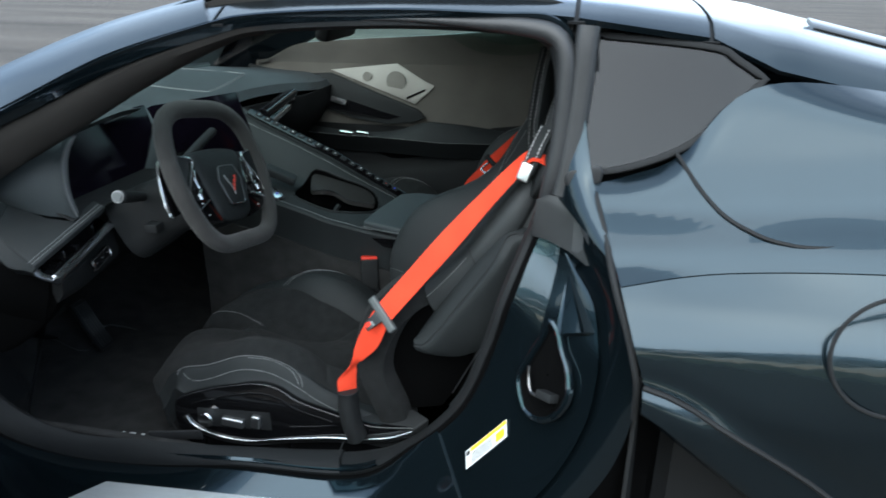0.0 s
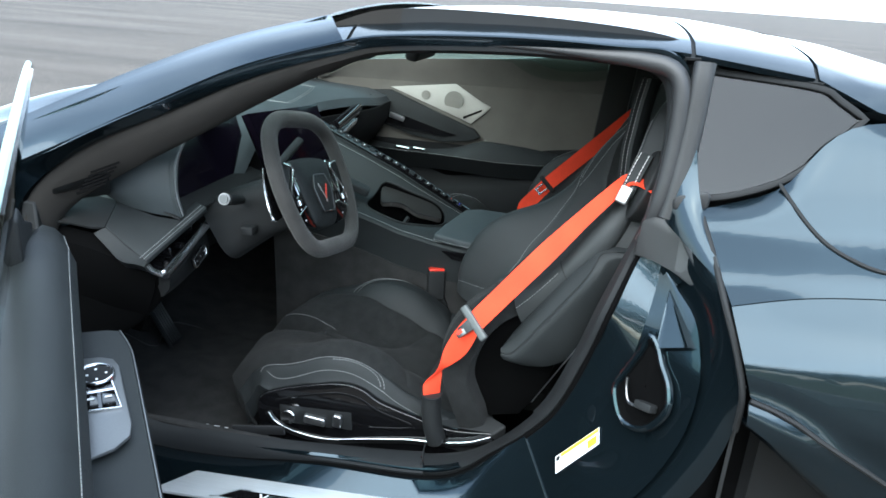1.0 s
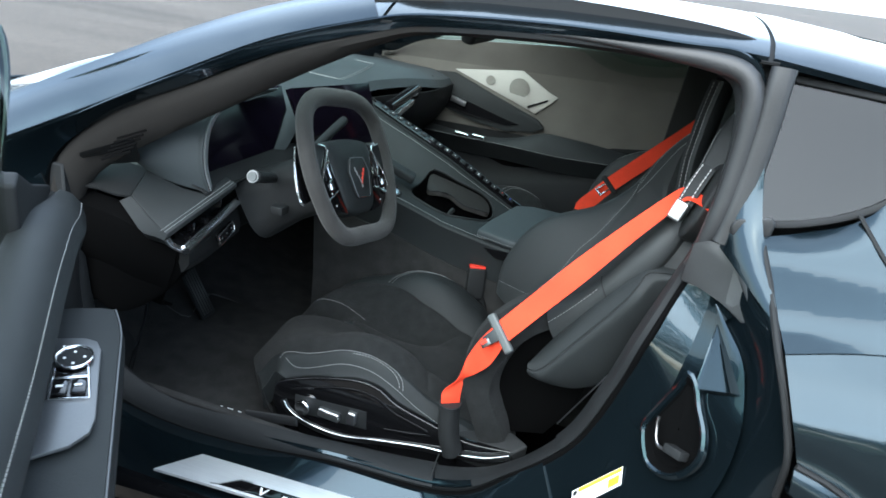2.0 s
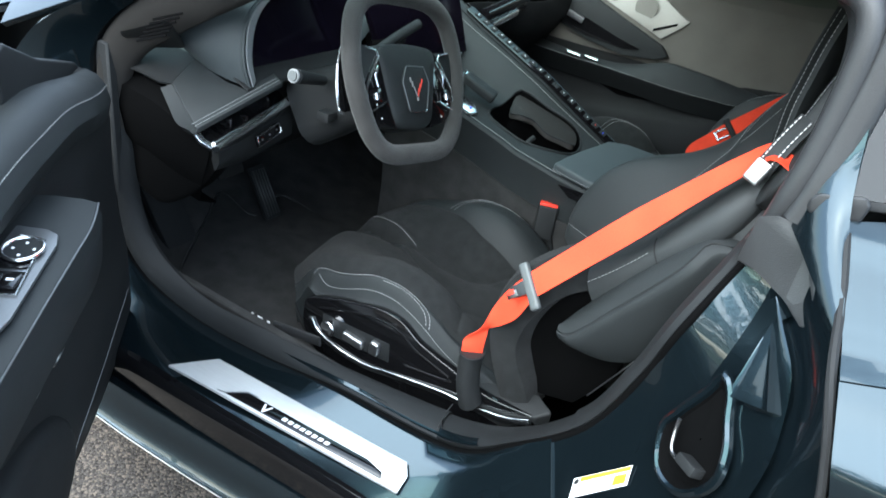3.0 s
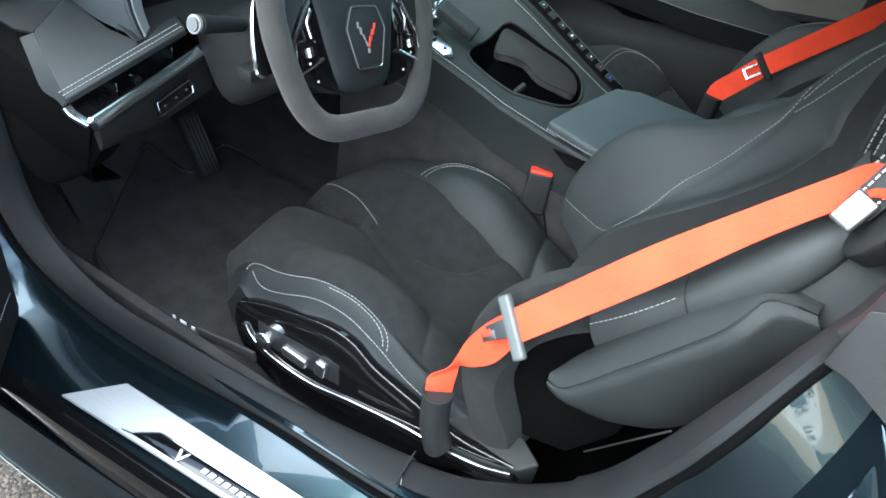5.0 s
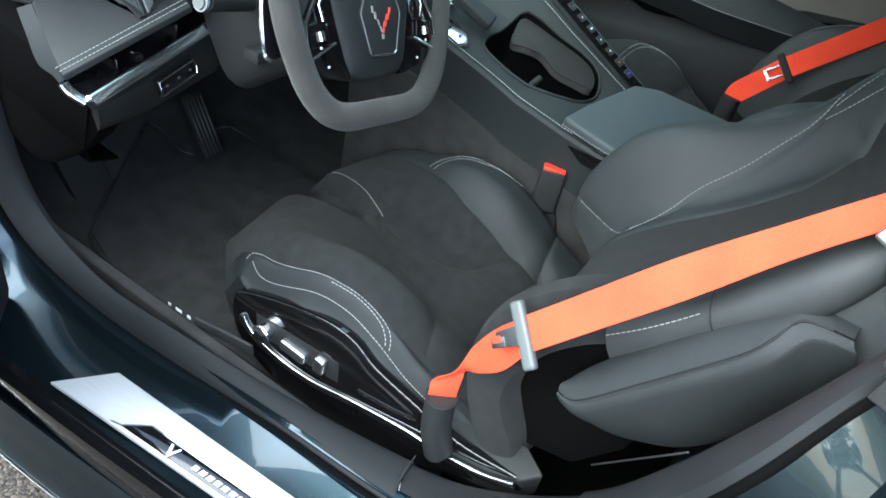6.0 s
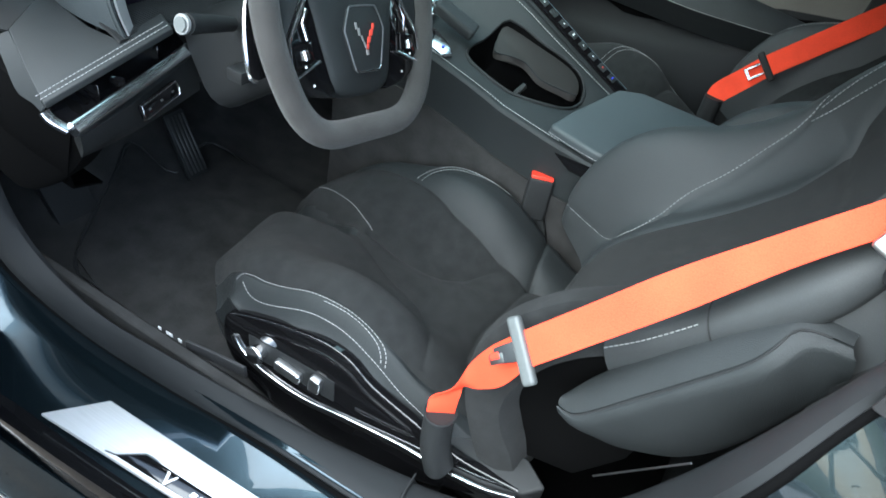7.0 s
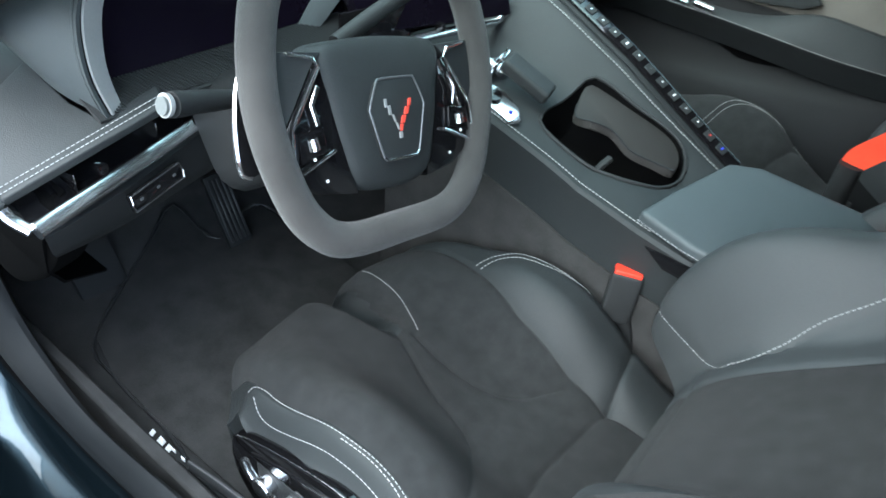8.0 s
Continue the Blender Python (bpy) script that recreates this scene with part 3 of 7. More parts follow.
# rocker below the sill and its bright upper edge
rows = []
for y, z in ((-0.822, 0.274), (-0.838, 0.276), (-0.846, 0.268), (-0.849, 0.250), (-0.846, 0.225), (-0.846, 0.205)):
    rows.append([V(x, y + 0.02 * step(-1.2, -0.7, x) - 0.03 * step(-0.7, -0.2, x), z) for x in span(-1.56, -0.15, 30)])
part("rocker", thick(skin(rows), 0.004), GLOSS, car, "gloss black rocker panel below the sill")
rows = []
for y, z in ((-0.844, 0.207), (-0.852, 0.210), (-0.857, 0.204), (-0.868, 0.165), (-0.884, 0.128), (-0.889, 0.122), (-0.882, 0.112)):
    rows.append([V(x, y + 0.028 * step(-1.3, -0.7, x) - 0.03 * step(-0.7, -0.2, x), z) for x in span(-1.62, -0.15, 30)])
part("rocker_flare", thick(skin(rows), 0.004), PAINT, car, "dark painted skirt along the bottom of the car")
part("rocker_edge", tube([p + V(0, -0.001, 0) for p in rows[5]], 0.0018, 6), SATIN, car, "thin pale lower edge")

# sill plate
def sill_pt(u, v):
    """u from the front (0) to the rear (1), v from outside (0) to inside (1)."""
    x = -1.172 + 0.52 * u + 0.03 * v * (1 - u)
    y = -0.822 + 0.035 * u + 0.072 * v - 0.027 * u * v
    return V(x, y, 0.2905 + 0.004 * v + 0.006 * u + 0.020 * u * v)


plate = thing("sill_plate", "brushed aluminium door sill plate with a black inlay", "sill plate")
outline = [sill_pt(0, 0), sill_pt(0.06, 1), sill_pt(0.97, 1), sill_pt(1.0, 0.6), sill_pt(1.0, 0)]
part("plate", prism(outline, (0, 0.001, 0.006), 0.002), BRUSHED, plate)
outline = [sill_pt(u, v) + V(0, 0, 0.0062) for u, v in ((0.262, 0.10), (0.315, 0.45), (0.85, 0.45), (0.92, 0.30), (0.93, 0.10))]
part("inlay", prism(outline, (0, 0, 0.0015), 0.0005), GLOSS, plate, "black inlay with white marks")
ax = sill_pt(1, 0.4) - sill_pt(0, 0.4)
tm = frame_matrix(sill_pt(0.60, 0.25) + V(0, 0, 0.0084), ax, (0.0, 1.0, 0.04))
for k in range(8):
    part("mark_bar", prism([tm @ V(-0.0495 + 0.0135 * k + a, b, 0) for a, b in ((0, -0.0038), (0.0092, -0.0038), (0.0106, 0.0038), (0.0014, 0.0038))], (0, 0, 0.0006)), WHITE_INK, plate, smooth=False)
vm = frame_matrix(sill_pt(0.425, 0.26) + V(0, 0, 0.0080), ax, (0.0, 1.0, 0.04))
v_out = [vm @ V(x * 0.75, y * 0.75, 0) for x, y in ((-0.012, 0.012), (-0.006, 0.012), (0.001, -0.004), (0.010, 0.012), (0.014, 0.012), (0.002, -0.013), (-0.002, -0.013))]
part("inlay_edge", tube([sill_pt(u, v) + V(0, 0, 0.0078) for u, v in ((0.23, 0.07), (0.262, 0.11), (0.313, 0.47), (0.36, 0.47))], 0.0012, 6), SATIN, plate, "bright bevelled edge")
part("emblem", prism(v_out, (0, 0, 0.001)), WHITE_INK, plate, "small white winged mark", smooth=False)

# quarter window
QW = [(-0.238, -0.612, 1.176), (-0.072, -0.604, 1.164), (0.01, -0.612, 1.122), (-0.042, -0.636, 1.068), (-0.1, -0.657, 1.021), (-0.179, -0.674, 0.99), (-0.257, -0.684, 0.977)]
qn = V(-0.06, -0.93, 0.36).normalized()
q_hi = crom([QW[0], QW[1], V(-0.03, -0.606, 1.146), QW[2]], 24)
q_lo = crom([QW[6], QW[5], QW[4], QW[3], QW[2]], 24)
rows = [[a.lerp(b, k) for a, b in zip(q_lo, q_hi)] for k in span(0, 1, 8)]
quarter = part("quarter_window", thick(skin(rows), 0.004), DARK_GLASS, car, "dark tinted triangular quarter window")
# Added near-black sheet, so that the tinted pane reads dark.
part("quarter_backing", thick(skin([[p - qn * 0.025 for p in r] for r in rows]), 0.004), WELL, car, "black sheet added behind the quarter window to keep it dark")
q_rim = q_lo[:-1] + list(reversed(q_hi))
part("quarter_seal", sweep([p + qn * 0.002 for p in q_rim], rounded(0.011, 0.010, 0.003, 2), qn, True), RUBBER, car, "black rubber round the quarter window")
# B-pillar covers
bp = crom([(-0.252, -0.664, 1.192), (-0.253, -0.668, 1.165), (-0.254, -0.672, 1.11), (-0.258, -0.678, 1.04), (-0.263, -0.684, 0.985), (-0.269, -0.688, 0.945)], 24)
part("pillar_cover", sweep(bp, rounded(0.033, 0.03, 0.011, 4), (0, -1, 0.2)), SEAL_GREY, car, "grey satin cover strip on the pillar")
bp = crom([(-0.70, -0.648, 1.186), (-0.55, -0.649, 1.192), (-0.42, -0.650, 1.190), (-0.345, -0.655, 1.187), (-0.300, -0.662, 1.178), (-0.281, -0.668, 1.152), (-0.277, -0.672, 1.10), (-0.279, -0.676, 1.03), (-0.286, -0.680, 0.97), (-0.296, -0.678, 0.93), (-0.308, -0.670, 0.895)], 60)
part("pillar_seal", sweep(bp, rounded(0.029, 0.032, 0.013, 4), (0, -1, 0.2), scale=[(0.3 + 0.7 * step(14, 34, i)) * (1 - 0.6 * step(52, 59, i)) for i in range(60)]), SEAL_GREY, car, "grey rubber glass-run seal on the pillar")
foot = [(-0.268, 0.974), (-0.262, 0.984), (-0.218, 0.996), (-0.211, 0.988), (-0.214, 0.968), (-0.228, 0.960), (-0.254, 0.956), (-0.266, 0.962)]
part("pillar_foot", prism([V(x, -0.690 + 0.2 * (x + 0.27) * 0, z) for x, z in foot], (0, -0.018, 0.005), 0.005, 3), SEAL_GREY, car, "grey rubber end piece below the quarter window")
part("flange_bolt", prism([V(-0.2065 + 0.005 * math.cos(a), -0.712, 0.955 + 0.007 * math.sin(a)) for a in span(0, 2 * math.pi * 11 / 12, 12)], (0, -0.004, 0)), RUBBER, car, "small black plug in the flange", smooth=False)


# quarter panel behind the door
def quarter_y(x, z):
    """Outward reach of the rear quarter."""
    base = lerp_table([(0.10, -0.88), (0.45, -0.90), (0.70, -0.905), (0.80, -0.885), (0.868, -0.845), (0.885, -0.815), (0.90, -0.80), (0.95, -0.735), (1.0, -0.69), (1.1, -0.62), (1.2, -0.5)], z - 0.09 * step(-0.2, 0.6, x))
    return base - 0.07 * step(-0.1, 0.6, x) * step(0.4, 0.8, z)


def quarter_panel(name, edge_lo, edge_hi, nx, nz, label):
    lo, hi = crom(edge_lo, nx), crom(edge_hi, nx)
    rows = []
    for k in range(nz):
        s = k / (nz - 1)
        row = []
        for a, b in zip(lo, hi):
            p = a.lerp(b, s)
            w = 4 * s * (1 - s)
            yy = quarter_y(p.x, p.z)
            row.append(V(p.x, p.y * (1 - min(1, w * 1.6)) + yy * min(1, w * 1.6), p.z))
        rows.append(row)
    for far in (False, True):
        part(name, thick(skin([[V(p.x, 2 * CY - p.y, p.z) if far else p for p in r] for r in rows]), 0.006), PAINT, car, label)


def qp(x, z):
    return V(x, quarter_y(x, z), z)


LOW_LINE = [qp(x, z) for x, z in ((-0.137, 0.753), (-0.085, 0.738), (-0.029, 0.709), (0.068, 0.660), (0.25, 0.56), (0.6, 0.5), (1.2, 0.5))]
quarter_panel("quarter_panel", LOW_LINE,
              [qp(-0.178, 0.868), qp(-0.04, 0.892), qp(0.2, 0.925), qp(0.6, 0.96), qp(1.2, 0.97)], 50, 14, "glossy dark grey rear quarter below the shoulder crease")
quarter_panel("shoulder_panel", [qp(-0.178, 0.869), qp(-0.04, 0.893), qp(0.2, 0.926), qp(0.6, 0.961), qp(1.2, 0.971)],
              [V(-0.226, -0.712, 0.972), V(-0.17, -0.686, 0.984), V(-0.1, -0.668, 1.014), V(0.02, -0.62, 1.118), V(0.35, -0.58, 1.09), V(0.7, -0.55, 1.06), V(1.2, -0.5, 1.0)], 60, 18, "glossy grey haunch above the shoulder crease")
# sail panel from the roof hoop to the tail
rows = [roof_section(x) for x in span(-0.069, 0.03, 6)] + [roof_section(x) for x in span(0.06, 1.2, 24)]
rows = [r[:14] for r in rows]
part("sail_panel", thick(skin(rows), 0.008), PAINT, car, "glossy grey sail panel and rear buttress")
rows = [[V(p.x, 2 * CY - p.y, p.z) for p in r] for r in rows]
part("sail_panel", thick(skin(rows), 0.008), PAINT, car)
rows = [roof_section(x)[13:22] for x in span(-0.05, 1.2, 16)]
part("engine_cover_glass", thick(skin([[p + V(0, 0, -0.012) for p in r] for r in rows]), 0.004), GLASS, car, "clear glass hatch over the engine").visible_shadow = False
part("engine_deck", box(1.2, 1.0, 0.02, 0.005, 1, pose(0.55, CY, 0.82)), PLASTIC, car, "black deck under the hatch glass")
slot = [roof_section(x)[6] + V(0, 0, 0.004) for x in (0.12, 0.17, 0.25, 0.4)]
part("hatch_slot", sweep(crom(slot, 12), rounded(0.05, 0.008, 0.003, 2), (0, -0.3, 1)), GLOSS, car, "black vent slot beside the hatch")
# lower rear quarter and side intake
blade_top = [p + V(0, 0.004, -0.008) for p in LOW_LINE]
quarter_panel("side_blade", [V(-0.136, -0.862, 0.700), V(-0.10, -0.866, 0.672), V(-0.06, -0.870, 0.640), V(0.05, -0.876, 0.56), V(0.25, -0.88, 0.44), V(0.6, -0.9, 0.36), V(1.2, -0.9, 0.3)], blade_top, 40, 8, "glossy grey blade below the side intake line")
part("blade_gap", tube(crom([p + V(0, -0.002, -0.004) for p in LOW_LINE], 40), 0.004, 6), RUBBER, car, "black gap along the intake blade")
# dark intake hollow
rows = []
for x, y in ((-0.135, -0.855), (-0.12, -0.80), (-0.05, -0.70), (0.1, -0.66), (0.3, -0.70)):
    rows.append([V(x, y, z) for z in span(0.2, 0.74, 12)])
part("intake", thick(skin(rows), 0.006), PLASTIC, car, "black plastic side air intake")
rows = [[V(x, -0.86 - 0.03 * step(-0.25, 0.1, x) - 0.05 * s, 0.27 - 0.12 * s + 0.10 * (1 - s) * step(-0.4, 0.3, x)) for x in span(-0.62, 0.35, 20)] for s in span(0, 1, 6)]
part("side_skirt", thick(skin(rows), 0.006), PAINT, car, "glossy grey side skirt below the intake")
# fuel door: ring gap and disc
fc = qp(0.155, 0.838)
fn = V(0.03, -1, 0.12).normalized()
fm = frame_matrix(fc + fn * 0.004, (1, 0.03, 0.0), (0, 0.12, 1))
ring = [fm @ V(0.082 * math.cos(a), 0.078 * math.sin(a), 0) for a in span(0, 2 * math.pi * 47 / 48, 48)]
part("fuel_door_gap", tube(ring, 0.003, 6, fn, True), RUBBER, car, "black gap round the fuel door")
# hatch shut line
groove = [V(-0.109, -0.672, 1.018), V(-0.095, -0.690, 1.001), V(-0.079, -0.711, 0.982), V(-0.061, -0.729, 0.964), V(-0.042, -0.748, 0.950), V(-0.015, -0.768, 0.939), V(0.025, -0.789, 0.931), V(0.09, -0.80, 0.934), V(0.3, -0.80, 0.97)]
part("shut_line", tube([p + V(0, -0.001, 0.001) for p in crom(groove, 40)], 0.003, 6), RUBBER, car, "black shut line of the rear hatch")

# latch, warning label, reflector on the jamb
latch = thing("door_latch", "black door latch with a steel striker in a pressed recess", "door latch")
lring = [V(-0.307, -0.747, 0.648), V(-0.297, -0.742, 0.679), V(-0.276, -0.742, 0.726), V(-0.266, -0.742, 0.756), V(-0.252, -0.755, 0.745), V(-0.243, -0.772, 0.722), V(-0.230, -0.800, 0.696), V(-0.230, -0.815, 0.660), V(-0.257, -0.808, 0.620), V(-0.291, -0.776, 0.611)]
l_n = (lring[6] - lring[1]).cross(lring[4] - lring[1]).normalized()
l_n = l_n if l_n.y < 0 else -l_n
l_line = crom(lring, 48, True)
l_mid = sum(l_line, Vector()) / 48
part("recess_seal", tube([p + l_n * 0.006 for p in l_line], 0.0065, 8, l_n, True), PAINT, latch, "rounded painted lip of the recess")
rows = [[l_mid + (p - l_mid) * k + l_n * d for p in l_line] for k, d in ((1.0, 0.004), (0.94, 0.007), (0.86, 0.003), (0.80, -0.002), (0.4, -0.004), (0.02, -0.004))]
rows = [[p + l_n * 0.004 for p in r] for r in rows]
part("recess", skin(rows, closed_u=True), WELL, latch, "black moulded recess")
hook = [V(-0.287, -0.755, 0.680), V(-0.286, -0.760, 0.662), V(-0.280, -0.775, 0.645), V(-0.262, -0.790, 0.650), V(-0.251, -0.798, 0.657)]
part("striker", tube(crom([p + l_n * 0.014 for p in hook], 20), 0.0026, 8), STEEL, latch, "bare steel striker")
part("latch_block", box(0.034, 0.014, 0.02, 0.003, 2, frame_matrix(V(-0.256, -0.792, 0.652) + l_n * 0.012, V(0.045, -0.045, 0.012), l_n.cross(V(0.045, -0.045, 0.012)))), PLASTIC, latch)

# wheels and the two ends of the body
TYRE = material("tyre_rubber", (0.02, 0.02, 0.02), 0.85, bump=0.6, scale=120, vary=0.2, spec=0.3)
RIM_PAINT = material("dark_alloy", (0.12, 0.125, 0.13), 0.3, 0.8, vary=0.06)


def wheel_at(x, y, r, w, out):
    """An alloy wheel; out: -1 on the driver's side."""
    n = 48
    prof = [(0.66, -0.35), (0.72, -0.5), (0.86, -0.5), (0.97, -0.42), (1.0, -0.2), (1.0, 0.2), (0.97, 0.42), (0.86, 0.5), (0.72, 0.5), (0.66, 0.35)]
    ring = lambda k, o: [V(x + r * k * math.cos(a), y + out * w * o, r + r * k * math.sin(a)) for a in span(0, 2 * math.pi * (n - 1) / n, n)]
    wh = part("wheel", skin([ring(k, o) for k, o in prof], closed_u=True), TYRE, car, "black tyre on a dark alloy wheel")
    barrel = skin([ring(k, o) for k, o in ((0.70, 0.46), (0.67, 0.48), (0.64, 0.40), (0.62, -0.2), (0.05, -0.25))], closed_u=True)
    part("rim", barrel, RIM_PAINT, wh, "dark alloy rim")
    for i in range(5):
        for d in (-0.16, 0.16):
            a = 2 * math.pi * i / 5 + d
            p0 = V(x + r * 0.10 * math.cos(a), y + out * w * 0.38, r + r * 0.10 * math.sin(a))
            p1 = V(x + r * 0.65 * math.cos(a), y + out * w * 0.44, r + r * 0.65 * math.sin(a))
            part("spoke", sweep([p0, p0.lerp(p1, 0.5) + V(0, out * 0.01, 0), p1], rounded(0.035, 0.03, 0.008, 2), (0, out, 0)), RIM_PAINT, wh)


for sgn in (-1, 1):
    wheel_at(-2.16, CY + sgn * 0.915, 0.335, 0.24, sgn)
    wheel_at(0.62, CY + sgn * 0.93, 0.35, 0.30, sgn)
rows = [[V(-3.2 + dx - 0.10 * (1 - (y / 1.0) ** 2), y + CY, front_z(-3.2, y) * k + 0.16 * (1 - k)) for y in span(-0.96, 0.96, 30)] for dx, k in ((0.0, 1.0), (-0.05, 0.9), (-0.07, 0.55), (-0.04, 0.15), (0.03, 0.0))]
part("front_bumper", thick(skin(rows), 0.008), PAINT, car, "dark grey front bumper")
rows = [[V(1.2 + dx, CY + y, z) for y in span(-0.86, 0.86, 20)] for dx, z in ((0.0, 0.98), (0.06, 0.93), (0.09, 0.75), (0.07, 0.45), (0.0, 0.2))]
part("rear_fascia", thick(skin(rows), 0.008), PAINT, car, "dark grey rear fascia")


# ---- seats ----
def line_dist(x, y, line):
    best = 9.0
    for (ax, ay), (bx, by) in zip(line, line[1:]):
        dx, dy = bx - ax, by - ay
        t = min(max(((x - ax) * dx + (y - ay) * dy) / (dx * dx + dy * dy + 1e-12), 0), 1)
        best = min(best, math.hypot(x - ax - t * dx, y - ay - t * dy))
    return best


CUSH_C = [(-1.18, 0.34), (-1.168, 0.385), (-1.14, 0.422), (-1.08, 0.438), (-0.99, 0.43), (-0.9, 0.41), (-0.8, 0.395), (-0.7, 0.385), (-0.6, 0.40)]
CUSH_B = [(-1.18, 0.34), (-1.15, 0.405), (-1.08, 0.452), (-0.99, 0.478), (-0.92, 0.51), (-0.86, 0.512), (-0.80, 0.497), (-0.73, 0.45), (-0.66, 0.41), (-0.6, 0.39)]
SEAM_L = [(-1.005, 0.010), (-0.955, -0.010), (-0.905, -0.030), (-0.865, -0.038), (-0.835, -0.046), (-0.808, -0.062), (-0.785, -0.095), (-0.755, -0.155), (-0.734, -0.205)]
SEAM_R = [(-0.985, 0.028), (-0.945, 0.024), (-0.908, 0.024), (-0.868, 0.030), (-0.835, 0.042), (-0.804, 0.068), (-0.765, 0.108)]
SEAM_X = [(-0.698, 0.128), (-0.708, 0.085), (-0.712, 0.055), (-0.718, -0.017), (-0.712, -0.071), (-0.700, -0.115), (-0.68, -0.14)]
SEAM_D = [(-0.725, 0.262), (-0.716, 0.215), (-0.706, 0.160), (-0.698, 0.128)]
SEAM_B = [(-1.18, 0.205), (-1.1, 0.195), (-1.05, 0.185), (-0.983, 0.165), (-0.93, 0.148), (-0.874, 0.133), (-0.78, 0.123), (-0.714, 0.123), (-0.6, 0.13)]
SEAM_BL = [(-1.18, -0.222), (-1.1, -0.226), (-1.0, -0.226), (-0.86, -0.224), (-0.8, -0.228), (-0.75, -0.222), (-0.6, -0.2)]


def cushion_z(x, l):
    zc, zb = soft(CUSH_C, x, 0.015), soft(CUSH_B, x, 0.015)
    a = abs(l)
    z = zc + (zb - zc) * step(0.06, 0.185, a)
    z -= (0.03 * step(0.21, 0.262, a) + 0.05 * step(0.235, 0.268, a)) if l > 0 else (0.016 * step(0.19, 0.235, a) + 0.055 * step(0.226, 0.268, a)) * (0.30 + 0.70 * step(-1.16, -1.02, x))
    notch = step(-0.985, -1.09, x) * math.exp(-((l - 0.024) / (0.030 + 0.12 * max(0.0, -1.02 - x))) ** 4)
    z -= 0.058 * notch
    for line in (SEAM_L, SEAM_R, SEAM_B, SEAM_BL, SEAM_X):
        d = line_dist(x, l, line)
        z -= 0.004 * math.exp(-(d / 0.0042) ** 2) + 0.006 * math.exp(-(d / 0.02) ** 2)
    d = line_dist(x, l, SEAM_D)
    z -= 0.004 * math.exp(-(d / 0.004) ** 2) + 0.004 * math.exp(-(d / 0.014) ** 2)
    z += 0.0012 * noise.noise(V(x * 9, l * 9, 3.1))
    return z


def cushion_l(x, l):
    """The cushion narrows towards its front and on its outer side."""
    return l * (1 - 0.08 * step(-1.0, -1.17, x)) * (0.93 if l < 0 else 1.0)


def cushion_front(x, l):
    """Where the front edge of the cushion lies: the lobes bow forward."""
    return x - 0.018 * step(-1.02, -1.16, x) * (math.cos(min(abs(l), 0.26) / 0.26 * math.pi / 2) - 0.4) + 0.065 * step(-0.17, -0.28, l) * step(-1.03, -1.18, x)


def split_skin(rows, which):
    """Meshes of the grid's faces, sorted by which(row, column)."""
    groups = {}
    nr, nc = len(rows), len(rows[0])
    for i in range(nr - 1):
        for j in range(nc - 1):
            groups.setdefault(which(i, j), []).append((i, j))
    out = {}
    for key, cells in groups.items():
        bm, made = bmesh.new(), {}
        def vert(i, j):
            if (i, j) not in made:
                made[i, j] = bm.verts.new(rows[i][j])
            return made[i, j]
        for i, j in cells:
            bm.faces.new((vert(i, j), vert(i, j + 1), vert(i + 1, j + 1), vert(i + 1, j)))
        out[key] = bm
    return out


BACK_LINE = crom([V(-0.655, 0, 0.37), V(-0.63, 0, 0.44), V(-0.598, 0, 0.54), (-0.53, 0, 0.63), (-0.45, 0, 0.72), (-0.385, 0, 0.81), (-0.335, 0, 0.90), (-0.30, 0, 0.99), (-0.285, 0, 1.07), (-0.28, 0, 1.13)], 200)
BACK_N = V(-0.86, 0, 0.5)
BACK_LEN = 0.845


def back_at(s):
    """Point and forward normal of the backrest's middle line, s metres up from z 0.44."""
    k = min(max((s + 0.08) / BACK_LEN, 0.0), 1.0) * 199
    i = min(int(k), 198)
    p = BACK_LINE[i].lerp(BACK_LINE[i + 1], k - i)
    t = (BACK_LINE[min(i + 12, 199)] - BACK_LINE[max(i - 12, 0)]).normalized()
    return p, V(-t.z, 0, t.x)


BACK_W = [(-0.08, 0.255), (0.0, 0.27), (0.12, 0.285), (0.3, 0.285), (0.42, 0.275), (0.5, 0.255), (0.58, 0.215), (0.66, 0.175), (0.72, 0.15), (0.765, 0.105)]
BACK_WO = [(-0.08, 0.10), (0.0, 0.12), (0.08, 0.15), (0.15, 0.185), (0.22, 0.21), (0.3, 0.228), (0.4, 0.248), (0.5, 0.25), (0.58, 0.215), (0.66, 0.175), (0.72, 0.15), (0.765, 0.105)]
BACK_HB = [(-0.08, 0.04), (0.0, 0.07), (0.08, 0.10), (0.18, 0.118), (0.25, 0.108), (0.31, 0.085), (0.36, 0.072), (0.41, 0.066), (0.5, 0.066), (0.58, 0.05), (0.65, 0.015), (0.765, 0.0)]
BACK_BASE = [(-0.08, 0.0), (0.05, 0.01), (0.16, 0.014), (0.3, 0.0), (0.45, -0.01), (0.55, 0.0), (0.64, 0.012), (0.7, 0.012), (0.745, -0.006), (0.765, -0.03)]
LOBE = [(0.04, 0.92), (0.058, 0.76), (0.076, 0.63), (0.10, 0.52), (0.135, 0.465), (0.19, 0.515), (0.242, 0.57), (0.306, 0.612), (0.375, 0.668), (0.434, 0.72), (0.475, 0.80)]
BACK_SEAM_IN = [(-0.02, 0.38), (0.1, 0.36), (0.4, 0.38), (0.5, 0.60), (0.6, 0.70), (0.72, 0.72)]
BACK_SEAM = [(-0.02, 0.60), (0.1, 0.58), (0.3, 0.60), (0.45, 0.66), (0.6, 0.72), (0.72, 0.72)]


